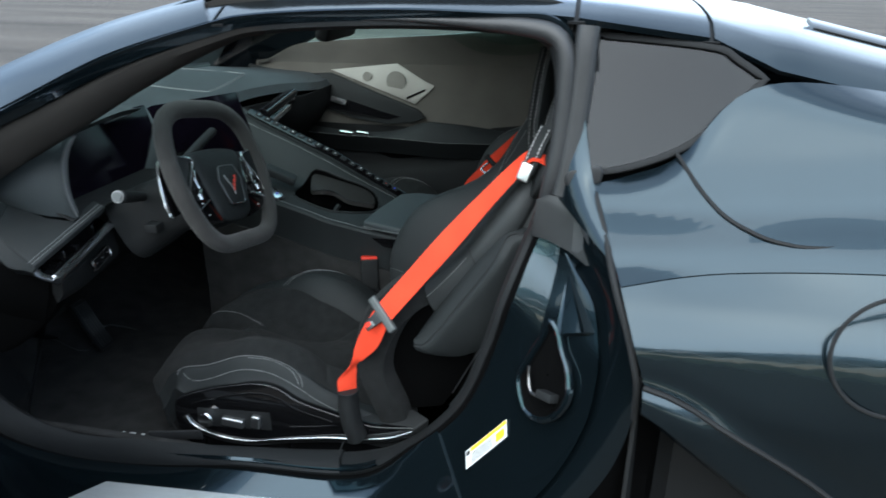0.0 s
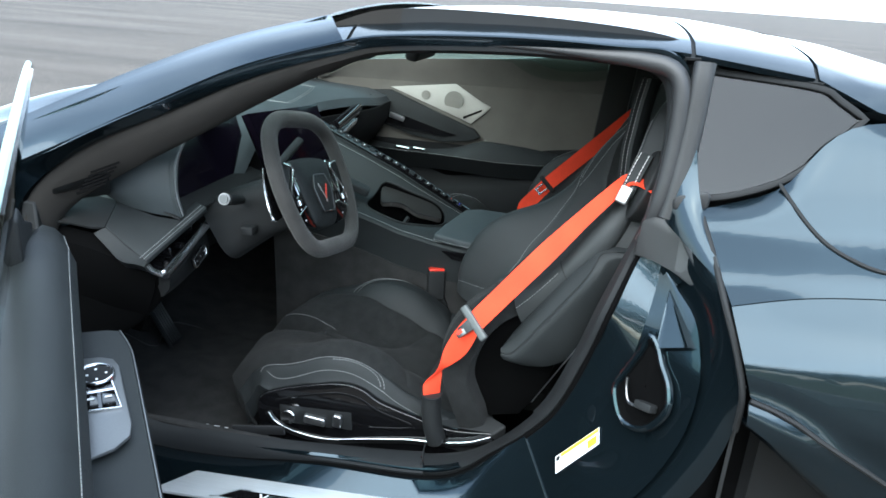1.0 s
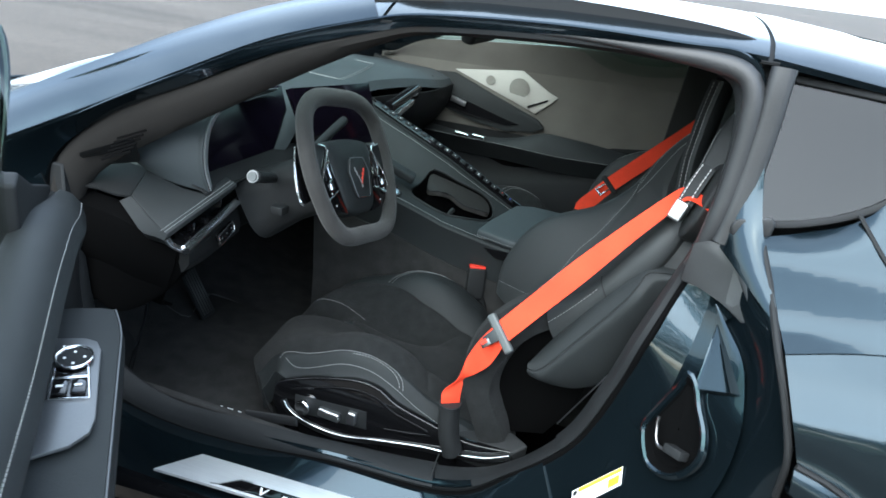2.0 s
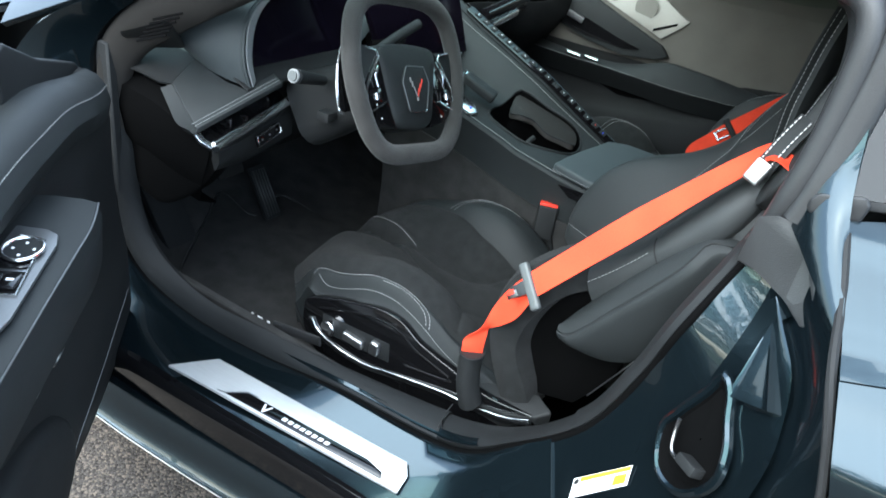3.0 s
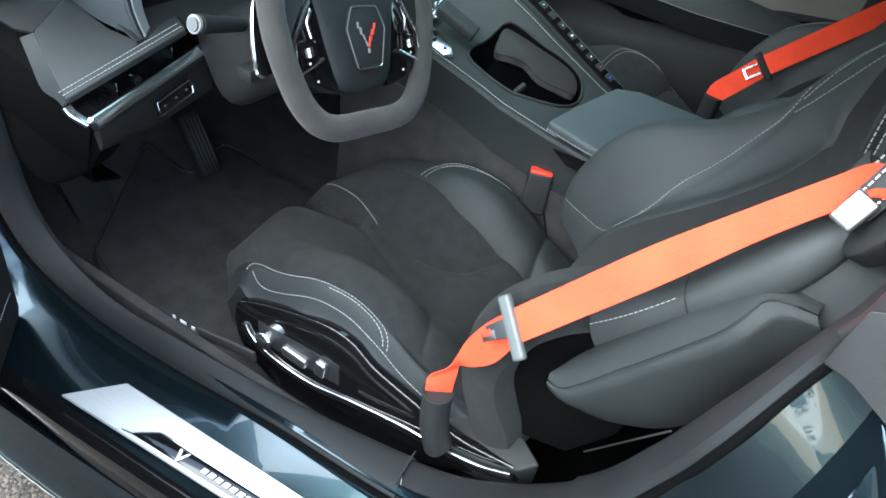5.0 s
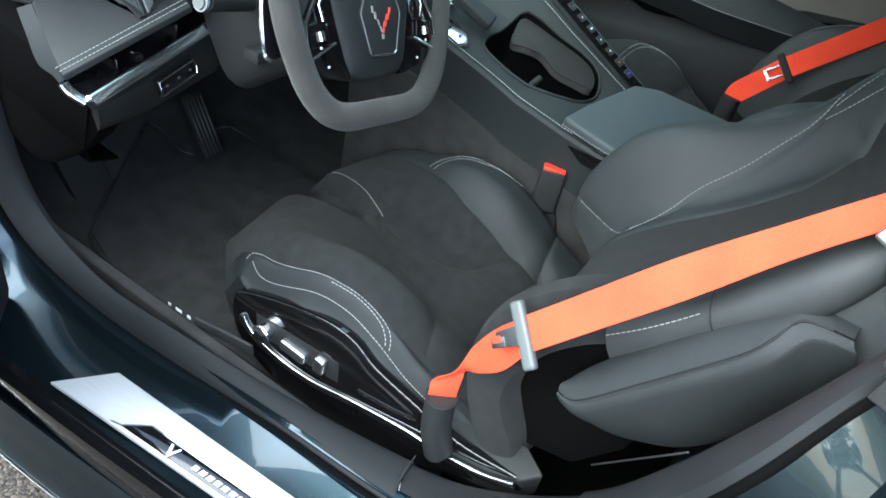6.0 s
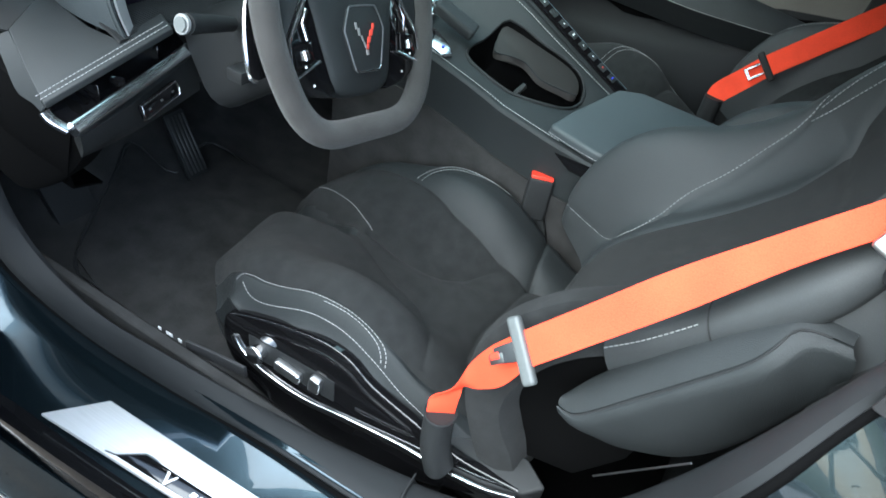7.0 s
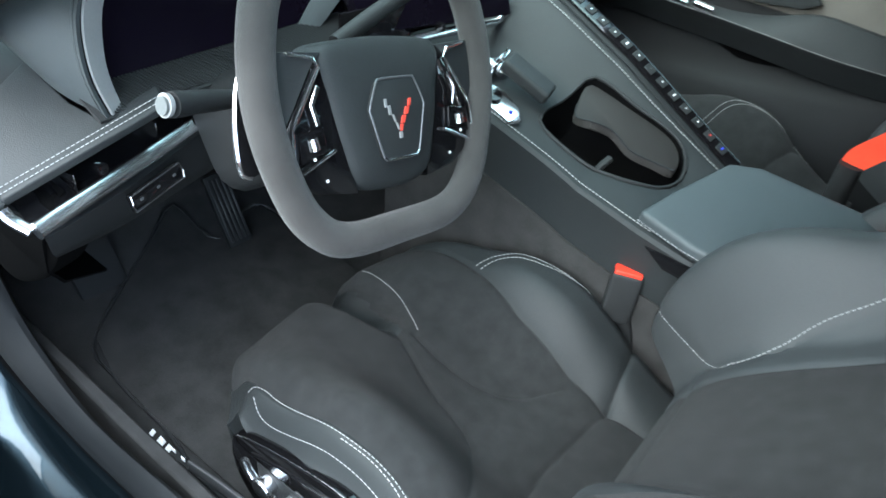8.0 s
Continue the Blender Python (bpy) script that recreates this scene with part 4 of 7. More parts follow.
def back_f(s, v, outer=0.3):
    f = soft(BACK_BASE, s, 0.02) + soft(BACK_HB, s, 0.02) * step(0.5, 0.80, abs(v)) * (1.0 if v > 0 else outer)
    f -= 0.035 * step(0.86, 0.97, abs(v)) + 0.075 * step(0.93, 1.0, abs(v))
    seam = lerp_table(BACK_SEAM_IN if v > 0 else BACK_SEAM, s)
    if v > 0 and s < 0.5:
        d = line_dist(s, v * 0.28, [(a, b * 0.28) for a, b in LOBE])
        f -= 0.004 * math.exp(-(d / 0.004) ** 2)
    f -= 0.004 * math.exp(-((abs(v) - seam) / 0.014) ** 2)
    f -= 0.004 * math.exp(-((s - 0.085) / 0.006) ** 2) * step(0.55, 0.4, abs(v)) + 0.003 * math.exp(-((s - 0.47) / 0.006) ** 2) * step(0.7, 0.6, abs(v))
    return f + 0.001 * noise.noise(V(s * 8, v * 3, 7.7))


def build_seat(yc, inboard, label, slide=0.0, back=0.0, lift=0.0):
    """A bucket seat on its centre line; inboard: +1 where the car's middle is towards +y."""
    seat = thing("bucket_seat", label, "car seat", "seats")
    W = lambda x, l, z: V(x + slide, yc + inboard * l, z + lift)
    nx = 190
    xs = span(-1.18, -0.6, nx)

    def columns(x):
        b = lerp_table(SEAM_B, x)
        o = lerp_table(SEAM_BL, x)
        return span(-0.268, o, 26)[:-1] + span(o, b, 121)[:-1] + span(b, 0.268, 37)
    rows = [[W(cushion_front(x, l), cushion_l(x, l), cushion_z(x, l)) for l in columns(x)] for x in xs]

    def region(i, j):
        x = xs[i]
        l = columns(x)[j]
        if x < -1.008 and 25 <= j < 145 and lerp_table([(-1.18, -0.016), (-1.075, -0.004), (-1.005, 0.008)], x) < l < lerp_table([(-1.18, 0.07), (-1.079, 0.047), (-1.005, 0.020)], x):
            return "n"
        return "l" if j < 25 else "c" if j < 145 else "r"
    made = split_skin(rows, region)
    part("cushion_insert", made["c"], SUEDE, seat, "black suede cushion centre")
    part("cushion_notch", made["n"], LEATHER, seat, "black leather hollow between the thigh lobes")
    inner_b = part("cushion_bolster", made["r"], LEATHER, seat, "black leather thigh bolster")
    outer_b = part("cushion_bolster", made["l"], LEATHER, seat, "black leather thigh bolster with grey stitching")
    # skirts of the cushion
    edge = [rows[i][0] for i in range(nx)]
    skirt = [[p + W(0, 0, 0) * 0 + V(0, inboard * 0.012 * k, -(0.022 + 0.04 * step(-0.98, -1.08, p.x - slide)) * k) for p in edge] for k in (0, 0.5, 1.0)]
    part("cushion_side", thick(skin(skirt), 0.003), LEATHER, seat)
    edge = [rows[i][-1] for i in range(nx)]
    skirt = [[p + V(0, -inboard * 0.012 * k, -0.12 * k) for p in edge] for k in (0, 0.5, 1.0)]
    part("cushion_side", thick(skin(skirt), 0.003), LEATHER, seat)
    outer_end = rows[0][0]
    skirt = [[p + V(0.01 * k + 0.02 * k * k, 0, -(0.06 + 0.04 * step(0.01, 0.09, (p - outer_end).length)) * k) for p in rows[0]] for k in (0, 0.33, 0.66, 1.0)]
    part("cushion_front", thick(skin(skirt), 0.003), SUEDE, seat)
    # stitching on the cushion
    on = lambda pts, lift=0.001: [W(cushion_front(x, l), cushion_l(x, l), cushion_z(x, l) + lift) for x, l in pts]
    dense = lambda pts: [(p.x, p.y) for p in crom([V(a, b, 0) for a, b in pts], 40)]
    lines = [
        (inner_b, dense([(-0.984, 0.170), (-0.967, 0.195), (-0.94, 0.213), (-0.894, 0.220), (-0.85, 0.233), (-0.815, 0.250)])),
        (inner_b, dense([(-0.972, 0.166), (-0.956, 0.188), (-0.93, 0.203), (-0.884, 0.210), (-0.84, 0.224), (-0.805, 0.244)])),
        (outer_b, dense([(-1.066, -0.241), (-1.025, -0.249), (-0.963, -0.2495), (-0.889, -0.248), (-0.846, -0.248), (-0.804, -0.2495), (-0.749, -0.2495), (-0.707, -0.247), (-0.68, -0.246)])),
        (outer_b, dense([(-1.03, -0.2265), (-0.947, -0.2295), (-0.889, -0.2295), (-0.839, -0.2275), (-0.80, -0.231), (-0.782, -0.238), (-0.776, -0.247)])),
        (outer_b, dense([(-0.90, -0.234), (-0.845, -0.2325), (-0.806, -0.2355), (-0.790, -0.241), (-0.784, -0.247)])),
        (outer_b, dense([(-1.10, -0.241), (-1.085, -0.234), (-1.067, -0.228), (-1.045, -0.2255), (-1.03, -0.2265)])),
    ]
    if lift:
        lines += [(outer_b, dense([(-0.93, -0.12), (-0.905, -0.165), (-0.87, -0.19), (-0.82, -0.205), (-0.76, -0.225), (-0.72, -0.235)])), (outer_b, dense([(-0.92, -0.115), (-0.895, -0.158), (-0.86, -0.182), (-0.81, -0.197), (-0.75, -0.218), (-0.71, -0.228)]))]
    for seam in (SEAM_L, SEAM_R, SEAM_X, SEAM_D, SEAM_B[2:]):
        part("seam", tube(on(dense(seam), -0.0002), 0.0009, 5), RUBBER, seat)
    for host, pts in lines:
        part("stitching", stitch_bm(on(pts)), STITCH, host, "light grey thread", smooth=False)
    part("stitching", stitch_bm(on(dense([(-1.135, 0.085), (-1.09, 0.075), (-1.04, 0.062), (-0.985, 0.035)]), 0.0012)), STITCH, seat, "light grey thread", smooth=False)

    # backrest
    ns = 110
    ss = span(0.03, 0.765, ns)
    def B(s, v, lift=0.0):
        p, n = back_at(s)
        p = p + V(back, 0, 0)
        return p + n * (back_f(s, v, 1.3 if slide else 0.3) + lift) + V(0, yc + inboard * v * soft(BACK_W if v > 0 or slide else BACK_WO, s, 0.015), 0)

    def back_columns(s):
        b = lerp_table(BACK_SEAM, s)
        return span(-1, -b, 26)[:-1] + span(-b, lerp_table(BACK_SEAM_IN, s), 40)[:-1] + span(lerp_table(BACK_SEAM_IN, s), 1, 36)
    rows = [[B(s, v) for v in back_columns(s)] for s in ss]

    def region_b(i, j):
        return "l" if j < 25 else "r" if j >= 64 else "h" if ss[i] > 0.47 else "c"
    made = split_skin(rows, region_b)
    part("backrest_insert", made["c"], SUEDE, seat, "black suede backrest centre")
    part("headrest", made["h"], SUEDE, seat, "black suede integrated headrest")
    b_in = part("backrest_bolster", made["r"], LEATHER_SOFT, seat, "black leather side bolster")
    b_out = part("backrest_bolster", made["l"], LEATHER_SOFT, seat, "black leather side bolster")
    lobe = crom([V(s, v + 0.012, 0) for s, v in LOBE], 70)
    part("stitching", stitch_bm([B(q.x, q.y, 0.0012) for q in lobe], 0.0045, 0.002, 0.00065, BACK_N), STITCH, b_in, "light grey thread", smooth=False)
    for sg, host in ((1, b_in), (-1, b_out)):
        pts = [B(s, 0.74 + 0.04 * math.sin(s * 9), 0.0012) for s in span(0.44, 0.70, 30)] if sg > 0 else [B(s, -0.8 - 0.02 * s, 0.0012) for s in span(0.2, 0.70, 60)]
        part("stitching", stitch_bm(pts, 0.0045, 0.002, 0.00065, BACK_N), STITCH, host, "light grey thread", smooth=False)
        pts = [B(s, sg * (lerp_table(BACK_SEAM, s) + 0.075), 0.0012) for s in span(0.46, 0.70, 30)]
        part("stitching", stitch_bm(pts, 0.0045, 0.002, 0.00065, BACK_N), STITCH, host, "light grey thread", smooth=False)
    # shell
    shell = []
    for s in span(0.14, 0.765, 30):
        wi, wo = soft(BACK_W, s, 0.015), soft(BACK_WO, s, 0.015)
        c, bn = back_at(s)
        c = c + V(back, yc, 0)
        k = step(0.765, 0.70, s)
        fb = soft(BACK_BASE, s, 0.02) - 0.07
        shell.append([c + bn * f + V(0, inboard * l, 0) for f, l in ((fb, -wo * 0.99), (-0.10 * k - 0.03, -wo * 0.9), (-0.13 * k - 0.03, 0), (-0.10 * k - 0.03, wi * 0.9), (fb, wi * 0.99))])
    part("seat_shell", thick(skin(shell), 0.005), PLASTIC, seat, "black plastic seat shell")
    return seat


driver_seat = build_seat(-0.31, 1, "black leather and suede bucket seat with grey stitching")
build_seat(0.43, -1, "black leather and suede bucket seat beside the far door", 0.03, 0.13, 0.068)


# outer wing pad of the driver's backrest
def wing_pad(seat):
    top = crom([(-0.526, -0.562, 0.600), (-0.510, -0.550, 0.626), (-0.495, -0.546, 0.649), (-0.451, -0.540, 0.720), (-0.408, -0.540, 0.780), (-0.368, -0.540, 0.824), (-0.345, -0.540, 0.836), (-0.310, -0.540, 0.838)], 40)
    crease = crom([(-0.527, -0.573, 0.590), (-0.502, -0.581, 0.600), (-0.452, -0.582, 0.671), (-0.410, -0.582, 0.733), (-0.382, -0.583, 0.778), (-0.370, -0.578, 0.803), (-0.357, -0.562, 0.826), (-0.315, -0.565, 0.834)], 40)
    edge = crom([(-0.525, -0.574, 0.582), (-0.495, -0.586, 0.590), (-0.446, -0.589, 0.655), (-0.403, -0.589, 0.716), (-0.373, -0.590, 0.764), (-0.358, -0.586, 0.793), (-0.343, -0.572, 0.820), (-0.308, -0.572, 0.826)], 40)
    low = crom([(-0.522, -0.568, 0.576), (-0.490, -0.570, 0.570), (-0.455, -0.568, 0.570), (-0.425, -0.560, 0.574), (-0.385, -0.562, 0.602), (-0.350, -0.562, 0.650), (-0.322, -0.560, 0.72), (-0.300, -0.556, 0.79)], 40)
    fade = lambda i: math.sin(math.pi * min(1, i / 39 + 0.1)) ** 0.5 if i < 35 else 0.3
    rows = [[p + V(0.05, 0.08, -0.02) for p in top], [p + V(0.010, 0.02, 0.0) for p in top], [p + V(0.002, 0.005, 0) for p in top], top]
    rows += [[p.lerp(q, k) + V(-0.004, -0.002, 0.005) * math.sin(math.pi * k) * fade(i) for i, (p, q) in enumerate(zip(top, crease))] for k in (0.1, 0.25, 0.45, 0.65, 0.85, 0.95)]
    rows += [[p + V(0.0012, 0.002, -0.002) for p in crease]]
    rows += [[p.lerp(q, k) + V(-0.003, -0.003, 0.002) * math.sin(math.pi * k) * fade(i) for i, (p, q) in enumerate(zip(crease, edge))] for k in (0.12, 0.35, 0.65, 0.9)]
    rows += [edge]
    rows += [[p.lerp(q, k) + V(0.002, -0.003, -0.001) * math.sin(math.pi * k) for p, q in zip(edge, low)] for k in (0.08, 0.3, 0.6, 0.9)]
    rows += [low, [p + V(0.01, 0.02, -0.002) for p in low], [p + V(0.04, 0.08, 0.0) for p in low]]
    pad = part("wing_pad", thick(skin(rows), 0.003), LEATHER, seat, "black leather outer wing of the backrest")
    part("piping", tube([p + V(0.0005, -0.0004, 0.0002) for p in crease[1:38]], 0.0012, 6), RUBBER, pad)
    # leather side of the backrest above the wing
    f_line = crom([(-0.515, -0.535, 0.700), (-0.481, -0.535, 0.735), (-0.441, -0.530, 0.777), (-0.405, -0.530, 0.829), (-0.372, -0.525, 0.880), (-0.350, -0.505, 0.917), (-0.335, -0.48, 0.95)], 36)
    w_line = crom([(-0.485, -0.535, 0.635), (-0.450, -0.542, 0.68), (-0.410, -0.548, 0.750), (-0.372, -0.550, 0.795), (-0.337, -0.552, 0.845), (-0.315, -0.54, 0.90), (-0.300, -0.52, 0.95)], 36)
    rows = [[p + V(-0.004, 0.03, 0.004) for p in f_line], [p + V(-0.001, 0.006, 0.001) for p in f_line]]
    rows += [[p.lerp(q, k) + V(-0.005, -0.014, 0.004) * math.sin(math.pi * k) ** 0.7 for p, q in zip(f_line, w_line)] for k in (0.0, 0.08, 0.2, 0.4, 0.6, 0.8, 0.95, 1.0)]
    rows += [[q + V(0.012, 0.02, -0.004) for q in w_line], [q + V(0.05, 0.06, -0.01) for q in w_line]]
    sp = part("backrest_side", thick(skin(rows), 0.003), LEATHER_SOFT, seat, "smooth black leather side of the backrest")
    seam = [f_line[i].lerp(w_line[i], 0.32) + V(-0.003, -0.0155, 0.004) for i in range(0, 13)]
    part("stitching", stitch_bm(seam, 0.0045, 0.002, 0.00065, (-0.3, -0.8, 0.5)), STITCH, sp, "light grey thread", smooth=False)
    across = [f_line[13].lerp(w_line[13], k) + V(-0.004, -0.0145, 0.004) * math.sin(math.pi * min(1, k)) ** 0.7 for k in span(0.0, 0.95, 12)]
    part("seam", tube(across, 0.0011, 6), RUBBER, sp)
    # fabric-covered recliner side curving down to the belt anchor
    e_line = crom([(-0.470, -0.545, 0.680), (-0.500, -0.552, 0.668), (-0.535, -0.562, 0.646), (-0.567, -0.568, 0.608), (-0.592, -0.57, 0.553), (-0.598, -0.57, 0.505), (-0.585, -0.57, 0.468), (-0.566, -0.564, 0.430), (-0.552, -0.556, 0.385)], 40)
    i_line = crom([(-0.49, -0.520, 0.74), (-0.535, -0.535, 0.722), (-0.585, -0.548, 0.690), (-0.632, -0.560, 0.635), (-0.655, -0.565, 0.565), (-0.650, -0.568, 0.500), (-0.632, -0.57, 0.45), (-0.614, -0.566, 0.405), (-0.600, -0.556, 0.365)], 40)
    rows = [[p + V(0.012, 0.05, 0.0) for p in e_line], [p + V(0.003, 0.008, 0.0) for p in e_line], e_line]
    rows += [[p.lerp(q, k) + V(0, -0.006, 0.001) * math.sin(math.pi * k) for p, q in zip(e_line, i_line)] for k in (0.08, 0.25, 0.5, 0.75, 0.92)]
    rows += [i_line, [q + V(-0.004, 0.02, 0.004) for q in i_line]]
    # Near-black sheet beside the backrest stands in for the hollow's shade.
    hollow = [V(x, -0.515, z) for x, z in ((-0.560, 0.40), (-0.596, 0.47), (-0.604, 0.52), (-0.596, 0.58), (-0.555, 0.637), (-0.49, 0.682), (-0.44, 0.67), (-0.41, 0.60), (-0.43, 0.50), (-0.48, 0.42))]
    part("recliner_shade", prism(hollow, (0, 0.03, 0), 0.004, 2), WELL, seat, "near-black sheet for the shade in the hollow under the wing")
    part("recliner_cover", thick(skin([[p + V(0.004, 0.014, 0) for p in r] for r in rows]), 0.003), SUEDE, seat, "black fabric recliner cover")


wing_pad(driver_seat)


# lower side trim with the seat switches
def seat_side(seat):
    top = crom([V(x, 0, z) for x, z in ((-1.066, 0.335), (-1.062, 0.375), (-1.04, 0.395), (-0.965, 0.424), (-0.876, 0.447), (-0.821, 0.443), (-0.776, 0.418), (-0.699, 0.398), (-0.62, 0.382), (-0.53, 0.392))], 44)
    low = crom([V(x, 0, z) for x, z in ((-0.518, 0.37), (-0.60, 0.32), (-0.696, 0.27), (-0.828, 0.242), (-0.953, 0.236), (-1.034, 0.272), (-1.060, 0.31))], 30)
    out = [(p.x, p.z) for p in top + low]
    side = part("side_trim", prism([V(x, -0.549, z) for x, z in out], (0, -0.016, 0), 0.004, 3), GLOSS, seat, "gloss black seat side trim")
    bright = crom([(-1.040, -0.567, 0.345), (-1.028, -0.567, 0.326), (-1.0, -0.567, 0.310), (-0.948, -0.567, 0.299), (-0.886, -0.567, 0.300), (-0.815, -0.567, 0.316), (-0.712, -0.569, 0.338), (-0.655, -0.572, 0.346), (-0.580, -0.574, 0.362), (-0.528, -0.574, 0.386)], 60)
    part("side_strip", sweep(bright, rounded(0.007, 0.013, 0.003, 3), (0, 0, 1)), CHROME, side, "chrome lower strip")
    upper = crom([(-1.02, -0.5655, 0.378), (-0.96, -0.5655, 0.402), (-0.876, -0.5655, 0.424), (-0.823, -0.5655, 0.420), (-0.782, -0.5655, 0.398), (-0.70, -0.5655, 0.376), (-0.73, -0.5655, 0.364), (-0.80, -0.5655, 0.352)], 44)
    part("edge_line", sweep(upper, rounded(0.004, 0.005, 0.0015, 2), (0, 0, 1)), GLOSS, side)
    knob = bmesh.new()
    bmesh.ops.create_cone(knob, cap_ends=True, segments=24, radius1=0.015, radius2=0.018, depth=0.022)
    bmesh.ops.bevel(knob, geom=[e for e in knob.edges if len(e.link_faces) == 2 and e.calc_face_angle(0) > 0.8], offset=0.003, segments=2, affect="EDGES")
    bmesh.ops.transform(knob, matrix=pose(-0.984, -0.574, 0.352, 90, 0, 0), verts=knob.verts)
    part("lumbar_knob", knob, CHROME, side, "chrome lumbar knob")
    part("seat_switch", box(0.05, 0.016, 0.02, 0.005, 3, pose(-0.925, -0.570, 0.349, 0, 4, 0)), SATIN, side, "satin seat switch")
    part("seat_switch", box(0.02, 0.016, 0.03, 0.005, 3, pose(-0.872, -0.570, 0.358, 0, 4, 0)), SATIN, side, "satin seat switch")
    part("switch_well", box(0.17, 0.004, 0.045, 0.003, 2, pose(-0.925, -0.5645, 0.353, 0, -4, 0)), PLASTIC, side)
    # runner, anchor cover and dark base under the seat
    part("runner", box(0.52, 0.03, 0.03, 0.005, 2, pose(-0.82, -0.50, 0.235, 0, -2, 0)), PLASTIC, seat, "black seat runner")
    part("runner", box(0.52, 0.03, 0.03, 0.005, 2, pose(-0.82, -0.12, 0.235, 0, -2, 0)), PLASTIC, seat, "black seat runner")
    part("seat_pan", box(0.42, 0.42, 0.10, 0.02, 2, pose(-0.86, -0.31, 0.295)), PLASTIC, seat, "black seat pan")


seat_side(driver_seat)


# ---- seat belts ----
def ribbon(rows, t=0.0012, n=60):
    """A strap through rows of (centre, half-width vector)."""
    cs, ws = [Vector(c) for c, w in rows], [Vector(w) for c, w in rows]
    k, grid = len(rows), []
    for i in range(n):
        f = i / (n - 1) * (k - 1)
        q = min(int(f), k - 2)
        u = f - q
        idx = [max(q - 1, 0), q, q + 1, min(q + 2, k - 1)]
        cr = lambda p: 0.5 * ((2 * p[1]) + (p[2] - p[0]) * u + (2 * p[0] - 5 * p[1] + 4 * p[2] - p[3]) * u * u + (3 * p[1] - p[0] - 3 * p[2] + p[3]) * u ** 3)
        c, w = cr([cs[m] for m in idx]), cr([ws[m] for m in idx])
        grid.append([c + w * (-1 + j / 4) for j in range(9)])
    return thick(skin(grid), t)


belt = thing("seat_belt", "bright red seat belt with a grey tongue, unbuckled", "seat belt", "seat belts")
T = V(-0.585, -0.588, 0.655)
G = V(-0.338, -0.545, 0.958)
half = (V(-0.609, -0.572, 0.678) - V(-0.56, -0.605, 0.633)) * 0.5
half = half.normalized() * 0.0205
webbing = part("shoulder_strap", ribbon([
    (T + (T - G).normalized() * 0.004, half), (T.lerp(G, 0.25) + V(-0.002, 0, 0.001), half), (T.lerp(G, 0.5) + V(-0.003, 0.002, 0.002), half), (T.lerp(G, 0.75) + V(-0.003, 0.003, 0.003), half * 0.78),
    (T.lerp(G, 0.92) + V(0, 0.002, 0.005), half.lerp(V(-0.004, 0.020, 0.008), 0.45) * 0.8), (V(-0.332, -0.545, 0.968), (-0.004, 0.0235, 0.004)), (V(-0.308, -0.562, 0.968), (-0.008, 0.021, 0.006)), (V(-0.28, -0.585, 0.955), (-0.012, 0.018, 0.01)), (V(-0.262, -0.6, 0.90), (-0.02, 0.012, 0.006))], n=80), BELT, belt, "red woven webbing")
part("lap_strap", ribbon([
    (T, half * 0.95), (V(-0.609, -0.582, 0.606), (-0.015, 0.008, 0.018)), (V(-0.633, -0.578, 0.565), (-0.011, 0.004, 0.012)), (V(-0.648, -0.578, 0.532), (-0.004, -0.008, 0.003)),
    (V(-0.661, -0.580, 0.508), (-0.016, -0.008, -0.007)), (V(-0.662, -0.582, 0.486), (-0.016, -0.010, -0.003)), (V(-0.66, -0.582, 0.455), (-0.014, -0.012, 0.0))], n=60), BELT, belt, "twisted red webbing")
# tongue
way = (T - G).normalized()
tm = frame_matrix(T, half, way)
tongue = part("tongue", box(0.080, 0.017, 0.012, 0.005, 3, tm @ pose(0, 0.0, 0.001)), GREY_TONGUE, belt, "grey plastic belt tongue")
part("tongue_body", prism([tm @ V(a, b, 0.0) for a, b in ((-0.011, 0.006), (0.013, 0.006), (0.010, 0.036), (-0.009, 0.036))], (tm.to_3x3() @ V(0, 0, 1)) * 0.006, 0.002), TONGUE_DARK, tongue, "dark grey tongue neck")
part("tongue_plate", box(0.012, 0.020, 0.003, 0.001, 2, tm @ pose(-0.003, 0.033, 0.0062)), STEEL, tongue, "steel latch plate")
part("tongue_mark", box(0.008, 0.013, 0.0015, 0.0005, 1, tm @ pose(0.001, 0.034, 0.0078)), RED_PLASTIC, tongue)
# boot at the floor anchor
part("anchor_boot", sweep(crom([(-0.661, -0.582, 0.474), (-0.660, -0.583, 0.44), (-0.655, -0.582, 0.40), (-0.645, -0.577, 0.36)], 12), [(x, y) for x, y in rounded(0.036, 0.043, 0.016, 5)], (0.3, 0.9, 0)), PLASTIC, belt, "black plastic anchor boot")
part("boot_rim", tube([V(-0.661, -0.582, 0.474) + V(0.019 * math.cos(a) * 1.1 + 0.0, 0.021 * math.sin(a) * 1.1, 0.001) for a in span(0, 2 * math.pi * 23 / 24, 24)], 0.0022, 6, (0, 0, 1), True), TRIM_GREY, belt)
base = [V(-0.690, -0.562, 0.350), V(-0.650, -0.566, 0.352), V(-0.580, -0.568, 0.370), V(-0.524, -0.566, 0.394), V(-0.500, -0.548, 0.408), V(-0.540, -0.520, 0.408), V(-0.600, -0.52, 0.392), V(-0.690, -0.535, 0.37)]
part("anchor_cover", prism(base, (0.0, 0.004, -0.05), 0.006, 3), PLASTIC, belt, "black plastic anchor base")

